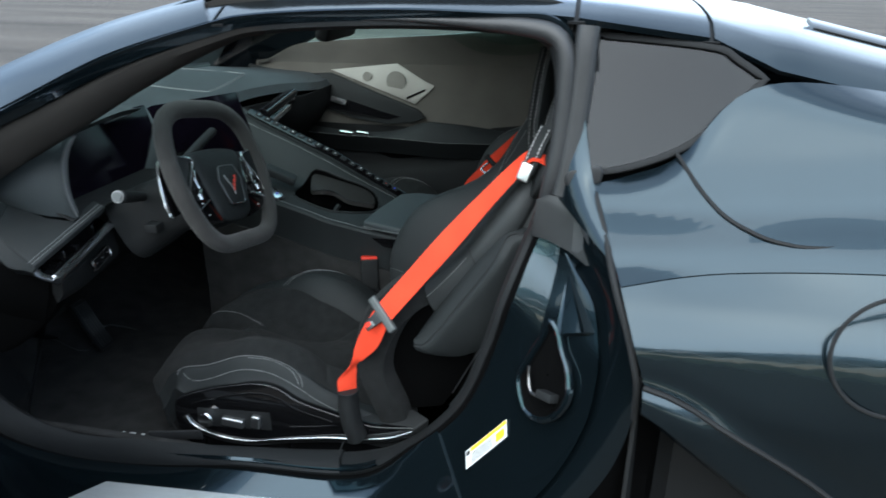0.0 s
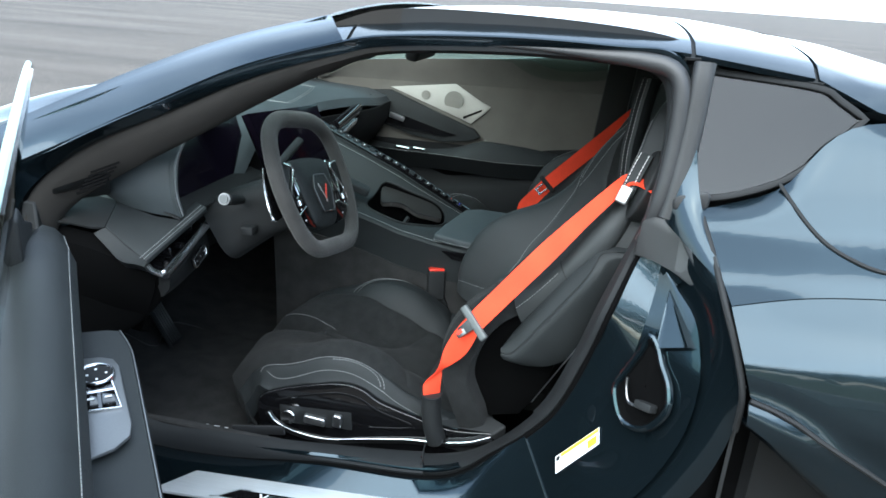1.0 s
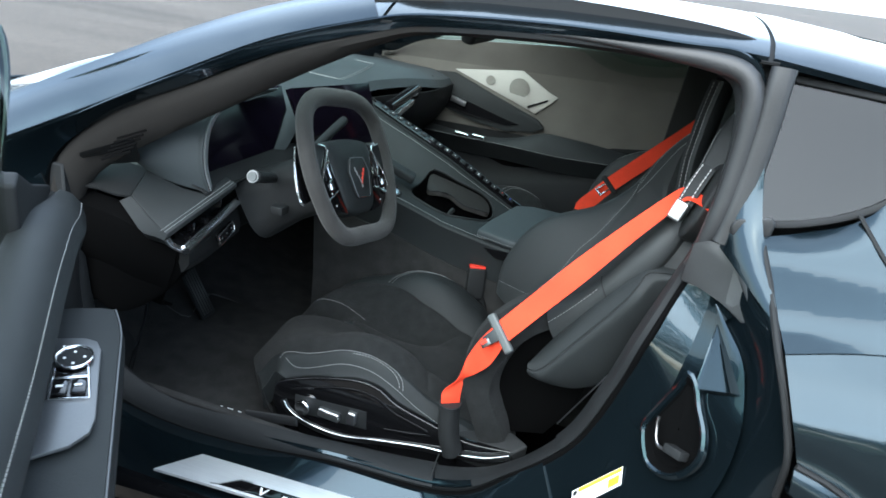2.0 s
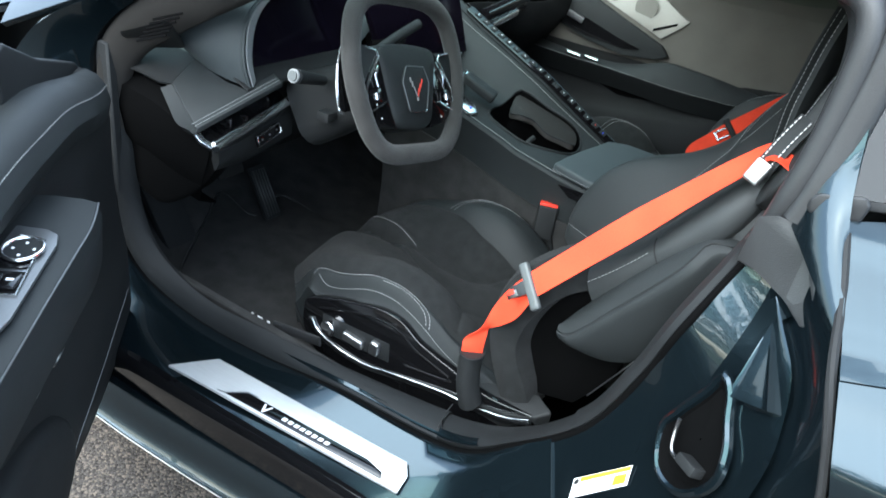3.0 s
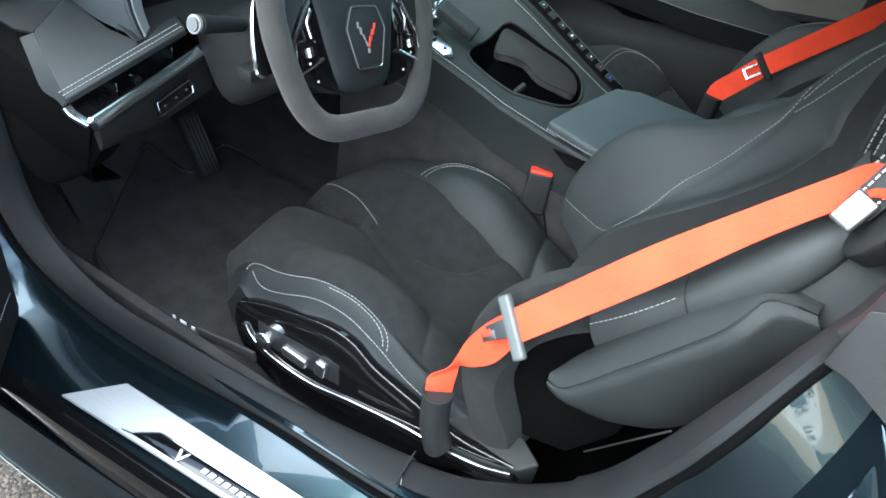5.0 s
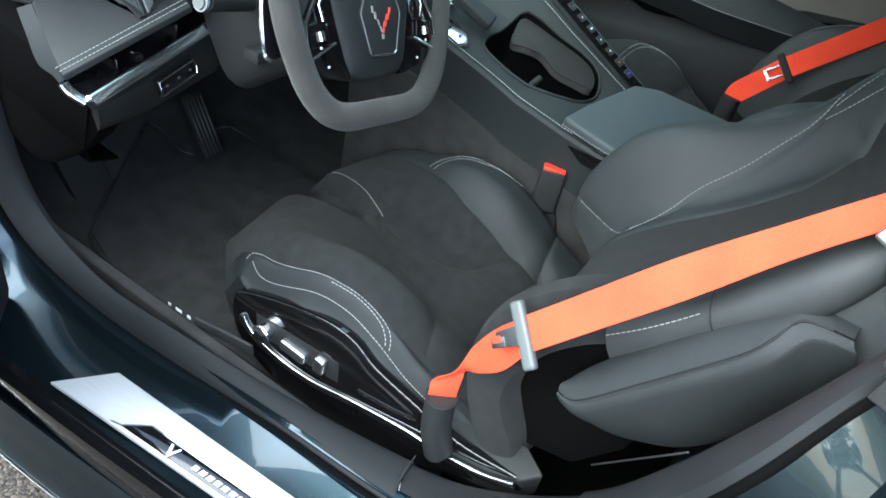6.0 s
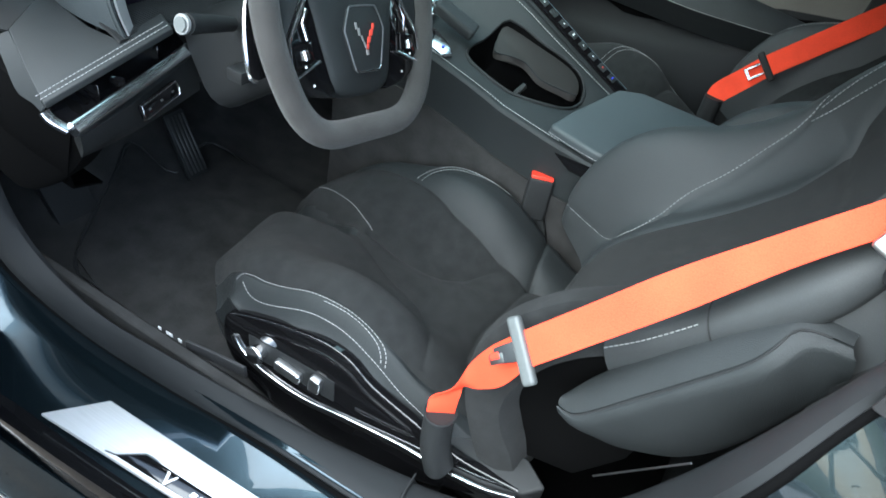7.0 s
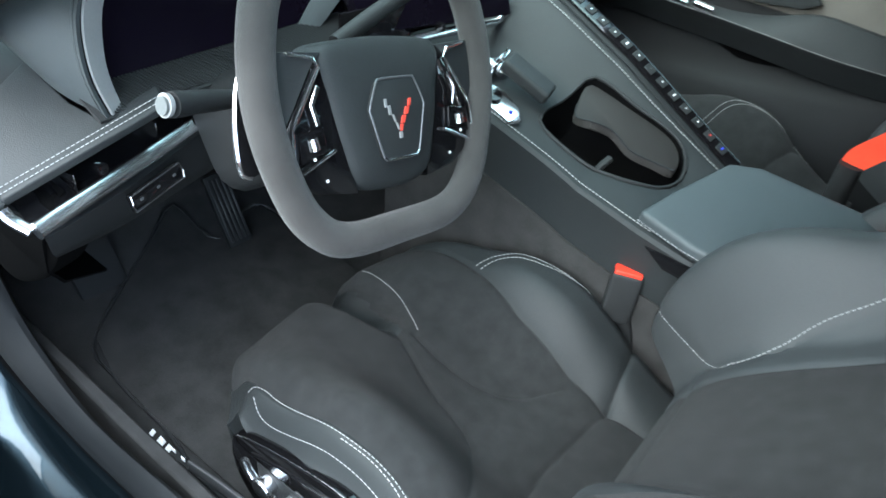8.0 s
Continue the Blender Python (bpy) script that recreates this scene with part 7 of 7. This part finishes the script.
spk = part("speaker_cover", prism([py(x, z, 0.0) for x, z in sp_out], (0, -0.012, 0), 0.003), SILVER_GRILLE, pd, "angular silver speaker cover")
for cx, cz, r in ((-0.922, 0.880, 0.036), (-1.030, 0.892, 0.017)):
    disc = [py(cx, cz, 0.0125) + V(r * math.cos(a), 0, r * math.sin(a)) for a in span(0, 2 * math.pi * 31 / 32, 32)]
    part("speaker_mesh", prism(disc, (0, -0.001, 0)), SPEAKER_MESH, spk, "round perforated speaker mesh", smooth=False)
part("speaker_slot", prism([py(x, z, 0.0128) for x, z in ((-0.880, 0.827), (-0.813, 0.858), (-0.813, 0.850), (-0.880, 0.818))], (0, -0.001, 0)), GLOSS, spk, "dark slot", smooth=False)
# dark sweep with the switch pocket
sw_out = [(-1.496, 0.918), (-1.330, 0.887), (-1.165, 0.900), (-0.999, 0.841), (-0.834, 0.784), (-0.808, 0.758), (-0.844, 0.739), (-0.948, 0.727), (-1.072, 0.743), (-1.227, 0.784), (-1.496, 0.815)]
part("pull_panel", prism([py(x, z, 0.002) for x, z in sw_out], (0, -0.02, 0), 0.006), LEATHER, pd, "black leather pull panel")
part("pull_pocket", prism([py(x, z, 0.0225) for x, z in ((-1.227, 0.820), (-1.103, 0.811), (-0.968, 0.774), (-0.896, 0.758), (-0.948, 0.748), (-1.082, 0.758), (-1.206, 0.784))], (0, -0.002, 0)), GLOSS, pd, "dark pull pocket", smooth=False)
part("window_switch", box(0.06, 0.01, 0.02, 0.003, 2, pose(-1.13, py(-1.154, 0.784, 0.026).y, 0.805, 0, 14, 0)), SATIN, pd, "small bright window switch")
# armrest
A_TOP = [(-1.36, 0.722), (-1.1, 0.70), (-0.974, 0.70), (-0.89, 0.715), (-0.797, 0.752), (-0.638, 0.744), (-0.51, 0.73), (-0.44, 0.722)]
A_LOW = [(-1.36, 0.70), (-1.1, 0.692), (-0.964, 0.692), (-0.733, 0.685), (-0.546, 0.692), (-0.44, 0.70)]
ax_s = span(-1.36, -0.44, 40)
ar = []
for k, (dy, f) in enumerate(((0.0, 1.0), (-0.012, 0.97), (-0.03, 0.62), (-0.045, 0.2), (-0.05, 0.0), (-0.046, -0.12), (-0.03, -0.4), (0.0, -1.1))):
    ar.append([V(x, 0.752 + dy * (1 - 0.7 * step(-0.58, -0.44, x)), soft(A_LOW, x, 0.02) + f * (soft(A_TOP, x, 0.02) - soft(A_LOW, x, 0.02) if f > 0 else 0.06)) for x in ax_s])
pa = part("armrest", thick(skin(ar), 0.005), LEATHER, pd, "black leather door armrest")
part("stitching", stitch_bm([p + V(0, -0.003, 0.002) for p in crom(ar[4], 60)], 0.0045, 0.002, 0.00065, (0, -1, 0.5)), STITCH, pa, "light grey thread", smooth=False)
part("release_lever", box(0.058, 0.016, 0.02, 0.006, 3, pose(-1.086, 0.706, 0.700, 20, 4, 0)), CHROME, pd, "chrome door release lever")
part("lock_switch", box(0.05, 0.014, 0.018, 0.005, 3, pose(-1.022, 0.706, 0.702, 20, 4, 0)), CHROME, pd, "chrome lock switch")
# lower bin
lb = [[py(x, lerp_table([(-1.330, 0.50), (-1.049, 0.545), (-0.9, 0.558), (-0.7, 0.592), (-0.565, 0.632), (-0.36, 0.66)], x) + dz, dw) for x in span(-1.30, -0.36, 20)] for dw, dz in ((0.01, 0.10), (0.015, 0.03), (0.04, 0.0), (0.05, -0.02), (0.04, -0.15), (0.0, -0.3))]
bin_ = part("door_bin", thick(skin(lb), 0.005), TRIM_GREY, pd, "dark grey lower door bin")
part("stitching", stitch_bm([p + V(0, -0.002, 0.003) for p in crom(lb[2], 50)], 0.0045, 0.002, 0.0007, (0, -0.7, 0.7)), STITCH, bin_, "light grey thread", smooth=False)
# No recess is cut: a near-black sheet on the lining draws the pocket's shade.
part("map_pocket_shade", thick(skin([[py(x, lerp_table([(-1.05, 0.64), (-0.92, 0.60), (-0.6, 0.645), (-0.45, 0.68)], x) + dz * step(-1.05, -0.95, x), 0.022) for x in span(-1.05, -0.45, 16)] for dz in (0.0, 0.03, 0.06)]), 0.003), WELL, pd, "near-black sheet for the shade in the map pocket")
card_line = [py(x, z, 0.003) for x, z in ((-0.916, 0.962), (-0.710, 0.975), (-0.503, 0.978), (-0.436, 0.965), (-0.410, 0.929), (-0.420, 0.846), (-0.462, 0.763))]
for o in (0.0, 0.008):
    part("stitching", stitch_bm([p + V(0, 0, -o) for p in crom(card_line, 60)], 0.0045, 0.002, 0.00065, (0, -1, 0)), STITCH, pd, "light grey thread", smooth=False)
part("pillar_trim", box(0.11, 0.04, 0.66, 0.012, 2, pose(-0.335, 0.750, 0.87, 0, 5, 0)), PLASTIC, car, "gloss black trim on the far pillar")

part("rear_pillar_trim", box(0.20, 0.03, 0.46, 0.012, 2, pose(-0.19, 0.715, 0.97, 0, 5, 0)), PLASTIC, car, "black trim behind the far seat")

# driver's door, open
dd = thing("car_door", "open driver's door lined in black leather", "car door", "doors")
OPEN = radians(51)
HINGE = V(-1.365, -0.765, 0)
du, dw_ = V(math.cos(OPEN), -math.sin(OPEN), 0), V(math.sin(OPEN), math.cos(OPEN), 0)
DU = lambda u, w, z: HINGE + du * u + dw_ * w + V(0, 0, z)
door_card(dd, DU, True)
outer_door(dd, DU, 0.11)
window_pane(dd, DU, 0.08, True)
sail = [DU(u, -0.075, z) for u, z in ((0.03, 0.82), (0.05, 0.835), (0.20, 0.885), (0.30, 0.935), (0.33, 0.925), (0.33, 0.82))]
part("mirror_sail", prism(sail, dw_ * 0.04, 0.006, 3), PLASTIC, dd, "matte black mirror mount at the front of the window")
roll = []
for w, dz in ((-0.055, 0.02), (-0.03, 0.03), (0.0, 0.022), (0.02, 0.005), (0.03, -0.02), (0.02, -0.05), (-0.02, -0.08)):
    roll.append([DU(u, w * (0.5 + 0.5 * step(0.0, 0.2, u)) + 0.0, 0.835 + dz - 0.035 * step(0.30, 0.06, u) - 0.02 * step(0.4, 0.7, u)) for u in span(0.06, 1.1, 26)])
tr = part("top_roll", thick(skin(roll), 0.006), LEATHER, dd, "black leather upper door roll")
part("stitching", stitch_bm([p + dw_ * 0.001 for p in crom(roll[3], 40)], 0.0045, 0.002, 0.00065, dw_), STITCH, tr, "light grey thread", smooth=False)
arm_rows = []
for w, dz in ((-0.01, 0.012), (0.03, 0.014), (0.07, 0.012), (0.09, 0.008), (0.096, -0.01), (0.09, -0.08), (0.05, -0.14), (0.0, -0.18)):
    arm_rows.append([DU(u, w * (0.7 + 0.3 * step(0.25, 0.45, u)), 0.738 + dz - 0.01 * step(0.45, 0.9, u)) for u in span(0.36, 1.05, 24)])
da = part("armrest", thick(skin(arm_rows), 0.006), LEATHER, dd, "black leather door armrest")
part("bright_line", tube(crom([p + dw_ * 0.002 for p in arm_rows[3]], 30), 0.0013, 6), SATIN_GREY, da, "thin grey line along the armrest")
plate_out = [(0.452, 0.012), (0.457, 0.05), (0.468, 0.065), (0.49, 0.071), (0.64, 0.075), (0.665, 0.071), (0.685, 0.053), (0.70, 0.012)]
pn = part("switch_panel", prism([DU(u, w, 0.752) for u, w in plate_out], (0, 0, 0.005), 0.002), SATIN_GREY, dd, "satin grey switch panel")
ring = [(0.478, 0.026), (0.486, 0.056), (0.54, 0.060), (0.602, 0.066), (0.598, 0.022), (0.54, 0.022)]
part("switch_frame", sweep([DU(u, w, 0.7585) for u, w in ring], rounded(0.0035, 0.003, 0.001, 1), (0, 0, 1), True), CHROME, pn, "chrome frame of the switches")
part("switch_base", prism([DU(u, w, 0.757) for u, w in ring], (0, 0, 0.0012)), GLOSS, pn, smooth=False)
dial = [DU(0.513 + 0.026 * math.cos(a), 0.042 + 0.021 * math.sin(a), 0.762) for a in span(0, 2 * math.pi * 31 / 32, 32)]
part("mirror_dial", tube(dial, 0.0022, 8, (0, 0, 1), True), CHROME, pn, "round chrome-edged mirror control")
part("mirror_pad", prism([p + V(0, 0, -0.003) for p in dial], (0, 0, 0.0022)), TRIM_GREY, pn, smooth=False)
for u, w in ((0.500, 0.042), (0.527, 0.042), (0.513, 0.031), (0.513, 0.054)):
    part("switch_symbol", prism([DU(u + a, w + c, 0.7615) for a, c in ((-0.002, -0.0015), (0.002, -0.0015), (0.002, 0.0015), (-0.002, 0.0015))], (0, 0, 0.0005)), WHITE_INK, pn, smooth=False)
part("bright_bar", prism([DU(u, w, 0.7585) for u, w in ((0.556, 0.024), (0.556, 0.062), (0.561, 0.062), (0.561, 0.024))], (0, 0, 0.003)), CHROME, pn, smooth=False)
for w in (0.033, 0.053):
    part("window_switch", prism([DU(u, w + c, 0.7585) for u, c in ((0.567, -0.008), (0.567, 0.008), (0.594, 0.008), (0.594, -0.008))], (0, 0, 0.005), 0.0015), GLOSS, pn, "window switch")
    part("switch_symbol", prism([DU(u, w + c, 0.764) for u, c in ((0.578, -0.004), (0.578, 0.004), (0.582, 0.004), (0.582, -0.004))], (0, 0, 0.0005)), WHITE_INK, pn, smooth=False)
bezel = part("release_bezel", pillow([DU(u, 0.0, z) for u, z in ((0.38, 0.535), (0.41, 0.572), (0.54, 0.588), (0.575, 0.56), (0.54, 0.522), (0.42, 0.508))], dw_, 0.022, 0.02), PLASTIC, dd, "black bezel of the door release")
part("release_lever", pillow([DU(u, 0.024, z) for u, z in ((0.400, 0.535), (0.412, 0.556), (0.447, 0.552), (0.450, 0.526), (0.42, 0.522))], dw_, 0.008, 0.012), CHROME, bezel, "chrome door release lever")
part("lock_lever", pillow([DU(u, 0.024, z) for u, z in ((0.480, 0.540), (0.50, 0.568), (0.548, 0.566), (0.555, 0.546), (0.52, 0.530))], dw_, 0.010, 0.012), SATIN, bezel, "silver lock lever")
low_line = [DU(u, 0.01 * math.sin(u * 5) + 0.0095, z) for u, z in ((0.02, 0.368), (0.12, 0.356), (0.216, 0.341), (0.30, 0.327), (0.376, 0.311), (0.41, 0.296))]
part("stitching", stitch_bm(crom(low_line, 30), up=dw_), STITCH, dd, "light grey thread", smooth=False)
pocket = [DU(u, 0.012, z) for u, z in ((0.40, 0.36), (0.5, 0.46), (0.8, 0.48), (1.0, 0.45), (1.0, 0.30), (0.7, 0.26), (0.45, 0.28))]
part("speaker_bin", pillow(pocket, dw_, 0.03, 0.01), PLASTIC, dd, "black lower door bin")
# door mirror on the outside
part("door_mirror", pillow([DU(u, -0.20, z) for u, z in ((0.37, 0.89), (0.39, 0.95), (0.51, 0.98), (0.59, 0.95), (0.59, 0.87), (0.49, 0.83), (0.39, 0.84))], du * -0.4 - dw_ * 0.6, 0.07, 0.03), GLOSS, dd, "dark door mirror shell")

# ---- car park round about ----
LINE_PAINT = material("worn_white_paint", (0.7, 0.7, 0.68), 0.8, vary=0.15, scale=60, patch=4)
for x in (-9.0, -6.2, -3.4, -0.6, 2.2, 5.0):
    tagged(part("parking_line", prism([V(x, -4.4, 0.0), V(x + 0.11, -4.4, 0.0), V(x + 0.11, -9.2, 0.0), V(x, -9.2, 0.0)], (0, 0, 0.004)), LINE_PAINT, smooth=False), "worn white parking bay line on asphalt", "parking line", "parking lines", "structure")
CONCRETE = material("pale_concrete", (0.5, 0.49, 0.46), 0.85, bump=0.4, scale=80, vary=0.12, patch=2)
tagged(part("kerb", box(60, 0.16, 0.15, 0.02, 2, pose(0, -10.0, 0.07)), CONCRETE), "pale concrete kerb at the edge of the car park", "kerb", kind="structure")
GRASS = material("rough_grass", (0.06, 0.085, 0.03), 0.95, bump=1.0, scale=30, vary=0.3, patch=1.5)
tagged(part("verge", box(160, 44, 0.12, 0.03, 1, pose(0, -32.1, 0.05)), GRASS), "rough green verge behind the kerb", "verge", kind="structure")
BARK = material("brown_bark", (0.09, 0.07, 0.05), 0.95, bump=1.0, scale=25, vary=0.3)
LEAF = material("dark_foliage", (0.045, 0.075, 0.025), 0.8, vary=0.45, scale=3.0, patch=0.6)


def leaf_crown(rng, centre, rx, rz, clumps, leaves):
    """Clumps of small leaf faces with gaps between them."""
    verts, faces = [], []
    for _ in range(clumps):
        a, b, r = rng.uniform(0, 6.283), rng.uniform(-1, 1), rng.uniform(0.45, 1.0) ** 0.5
        h = math.sqrt(1 - b * b)
        c = V(centre[0] + rx * r * h * math.cos(a), centre[1] + rx * r * h * math.sin(a), centre[2] + rz * r * b)
        size = rng.uniform(0.35, 0.8)
        for _ in range(leaves):
            p = c + V(rng.gauss(0, size * 0.5), rng.gauss(0, size * 0.5), rng.gauss(0, size * 0.4))
            u = V(rng.gauss(0, 1), rng.gauss(0, 1), rng.gauss(0, 1)).normalized() * rng.uniform(0.10, 0.2)
            w = u.orthogonal().normalized() * rng.uniform(0.08, 0.15)
            k = len(verts)
            verts += [p - u, p + w, p + u, p - w]
            faces.append((k, k + 1, k + 2, k + 3))
    return verts, faces


def tree(rng, x, y, h):
    t = thing("tree", "leafy dark green broad-leaved tree at the edge of the car park", "tree", "row of trees", at=(x, y, 0.1))
    trunk = crom([(0, 0, 0), (rng.uniform(-.1, .1), rng.uniform(-.1, .1), h * 0.25), (rng.uniform(-.3, .3), rng.uniform(-.3, .3), h * 0.6)], 10)
    bm = tube(trunk, 0.22, 8, scale=[1 - 0.07 * i for i in range(10)])
    for _ in range(5):
        a = rng.uniform(0, 6.283)
        s = trunk[rng.randint(4, 8)]
        bm = merge(bm, tube(crom([s, s + V(math.cos(a) * 0.8, math.sin(a) * 0.8, 0.7), s + V(math.cos(a) * 1.8, math.sin(a) * 1.8, 1.8)], 6), 0.08, 6, scale=[1, .9, .8, .65, .5, .35]))
    part("trunk", bm, BARK, t)
    me = bpy.data.meshes.new("crown")
    v, f = leaf_crown(rng, (0, 0, h * 0.62), h * 0.34, h * 0.40, 70, 60)
    me.from_pydata(v, [], f)
    me.materials.append(LEAF)
    ob = new("crown", me)
    ob.parent = t
    return t


rng = random.Random(5)
kinds = [tree(rng, -16.0, -29.5, 9.0), tree(rng, -11.5, -30.5, 8.0), tree(rng, -7.0, -29.0, 9.5)]
for k in range(12):
    src = kinds[k % 3]
    copy_thing(src, pose(-22.0 + 4.1 * k + (0 if -22.0 + 4.1 * k > -5 else -26.0 if k < 4 else 0) + rng.uniform(-1, 1), -30.0 + rng.uniform(-2, 2), 0.1, 0, 0, rng.uniform(0, 360)))

# ---- details on the jamb ----
sticker = thing("warning_label", "white label with a yellow band stuck on the door jamb", "label")
corners = [V(-0.387, -0.7371, 0.4877), V(-0.3203, -0.7441, 0.5689), V(-0.3168, -0.7572, 0.5444), V(-0.383, -0.7511, 0.4617)]
out_n = V(-0.51, -0.79, 0.35).normalized()
st_at = lambda u, v, k: corners[0].lerp(corners[1], u).lerp(corners[3].lerp(corners[2], u), v) + out_n * (k + 0.013)
part("label_sheet", prism([st_at(u, v, 0.0005) for u, v in ((0, 0), (1, 0), (1, 1), (0, 1))], out_n * 0.0006), WHITE_INK, sticker, smooth=False)
part("yellow_band", prism([st_at(u, v, 0.0013) for u, v in ((0.13, 0.03), (0.99, 0.03), (0.99, 0.24), (0.13, 0.24))], out_n * 0.0004), YELLOW_INK, sticker, "yellow warning band", smooth=False)
part("yellow_patch", prism([st_at(u, v, 0.0013) for u, v in ((0.74, 0.36), (0.95, 0.36), (0.95, 0.85), (0.74, 0.85))], out_n * 0.0004), YELLOW_INK, sticker, smooth=False)
for k in range(5):
    part("text_bar", prism([st_at(u, v, 0.0013) for u, v in ((0.14, 0.36 + 0.12 * k), (0.66, 0.36 + 0.12 * k), (0.66, 0.40 + 0.12 * k), (0.14, 0.40 + 0.12 * k))], out_n * 0.0003), TRIM_GREY, sticker, smooth=False)
disc = [st_at(0.065 + 0.045 * math.cos(a), 0.2 + 0.14 * math.sin(a), 0.0013) for a in span(0, 2 * math.pi * 15 / 16, 16)]
part("label_dot", prism(disc, out_n * 0.0004), TRIM_GREY, sticker, smooth=False)

# bright facet, dark recess and outer lip of the jamb
fa, fb_, fc_ = V(-0.249, -0.718, 0.831), V(-0.253, -0.757, 0.742), V(-0.209, -0.789, 0.767)
f_out = (fb_ - fa).cross(fc_ - fa).normalized()
f_out = f_out if f_out.y < 0 else -f_out
wb, wc = fb_ + f_out * 0.010, fc_ + f_out * 0.012
rows = [[fa.lerp(fb_, k) - f_out * 0.006 for k in span(0, 1, 12)], [fa.lerp(wb, k) + f_out * 0.001 for k in span(0, 1, 12)]]
for u in span(0.06, 0.94, 9):
    rows.append([fa.lerp(wb.lerp(wc, u), k) for k in span(0, 1, 12)])
rows += [[fa.lerp(wc, k) + f_out * 0.001 for k in span(0, 1, 12)], [fa.lerp(fc_, k) - f_out * 0.006 for k in span(0, 1, 12)]]
rows = [r + [r[-1] - f_out * 0.004 + V(0, 0, -0.004), r[-1] - f_out * 0.03 + V(0, 0, -0.01)] for r in rows]
part("jamb_facet", thick(skin(rows), 0.003), PAINT, car, "bright triangular facet pressed into the jamb")
lip = crom([(-0.222, -0.722, 0.962), (-0.202, -0.775, 0.915), (-0.186, -0.835, 0.868), (-0.16, -0.868, 0.80), (-0.145, -0.882, 0.745), (-0.14, -0.868, 0.68)], 40)
part("jamb_lip", tube(lip, 0.005, 8), RUBBER, car, "black rubber lip between jamb and quarter panel")
flap_n = V(-0.62, -0.74, 0.25).normalized()
flap = [V(-0.307, -0.681, 0.872), V(-0.286, -0.684, 0.869), V(-0.265, -0.688, 0.866), V(-0.240, -0.714, 0.859), V(-0.219, -0.741, 0.853), V(-0.204, -0.752, 0.862), V(-0.212, -0.735, 0.885), V(-0.229, -0.710, 0.908), V(-0.245, -0.695, 0.930), V(-0.262, -0.690, 0.944), V(-0.285, -0.690, 0.944), V(-0.303, -0.688, 0.935)]
cover = part("jamb_cover", prism([p + flap_n * 0.003 for p in flap], flap_n * 0.006, 0.002, 3), SEAL_GREY, car, "dark grey rubber cover on the jamb")
part("cover_lip", sweep([p + flap_n * 0.009 for p in crom(flap[5:10], 24)], rounded(0.013, 0.008, 0.0035, 3), flap_n), SEAL_GREY, cover, "raised lip of the rubber cover")
seal_gap = crom([(-0.662, -0.645, 0.362), (-0.650, -0.668, 0.352), (-0.648, -0.69, 0.335)], 8)
part("trim_joint", tube(seal_gap, 0.0016, 6), GLOSS, car, "thin joint in the sill trim")
# symbols by the release levers inside the sill
for k, (dx, w) in enumerate(((0.0, 0.008), (0.022, 0.014), (0.04, 0.010))):
    part("switch_symbol", box(w, 0.009, 0.001, 0, 1, pose(-1.215 + dx, -0.596, 0.272, 35, 0, -4)), WHITE_INK, cabin, "small white symbol", smooth=False)
part("release_strap", sweep(crom([(-1.165, -0.597, 0.268), (-1.10, -0.592, 0.262), (-1.02, -0.588, 0.255)], 10), rounded(0.012, 0.02, 0.004, 2), (0, 0, 1)), PLASTIC, cabin, "black release handle beside the sill")
part("sill_ledge", box(0.6, 0.03, 0.05, 0.01, 2, pose(-1.12, -0.61, 0.245)), PLASTIC, cabin)
# demister grille on the windscreen pillar
for k in range(6):
    part("demister_slat", box(0.055, 0.004, 0.003, 0, 1, frame_matrix(V(-1.333, -0.699, 0.866 + 0.008 * k) + V(0.004 * k, 0.004 * k, 0), (0.8, 0.5, 0.35), (0, 0.4, 1))), WELL, dash, smooth=False)

# joint in the opening trim
part("trim_joint", tube([V(-0.661, -0.617, 0.3752), V(-0.658, -0.645, 0.3772), V(-0.656, -0.66, 0.3738), V(-0.657, -0.672, 0.352)], 0.0013, 6), RUBBER, car, "dark joint in the opening trim")
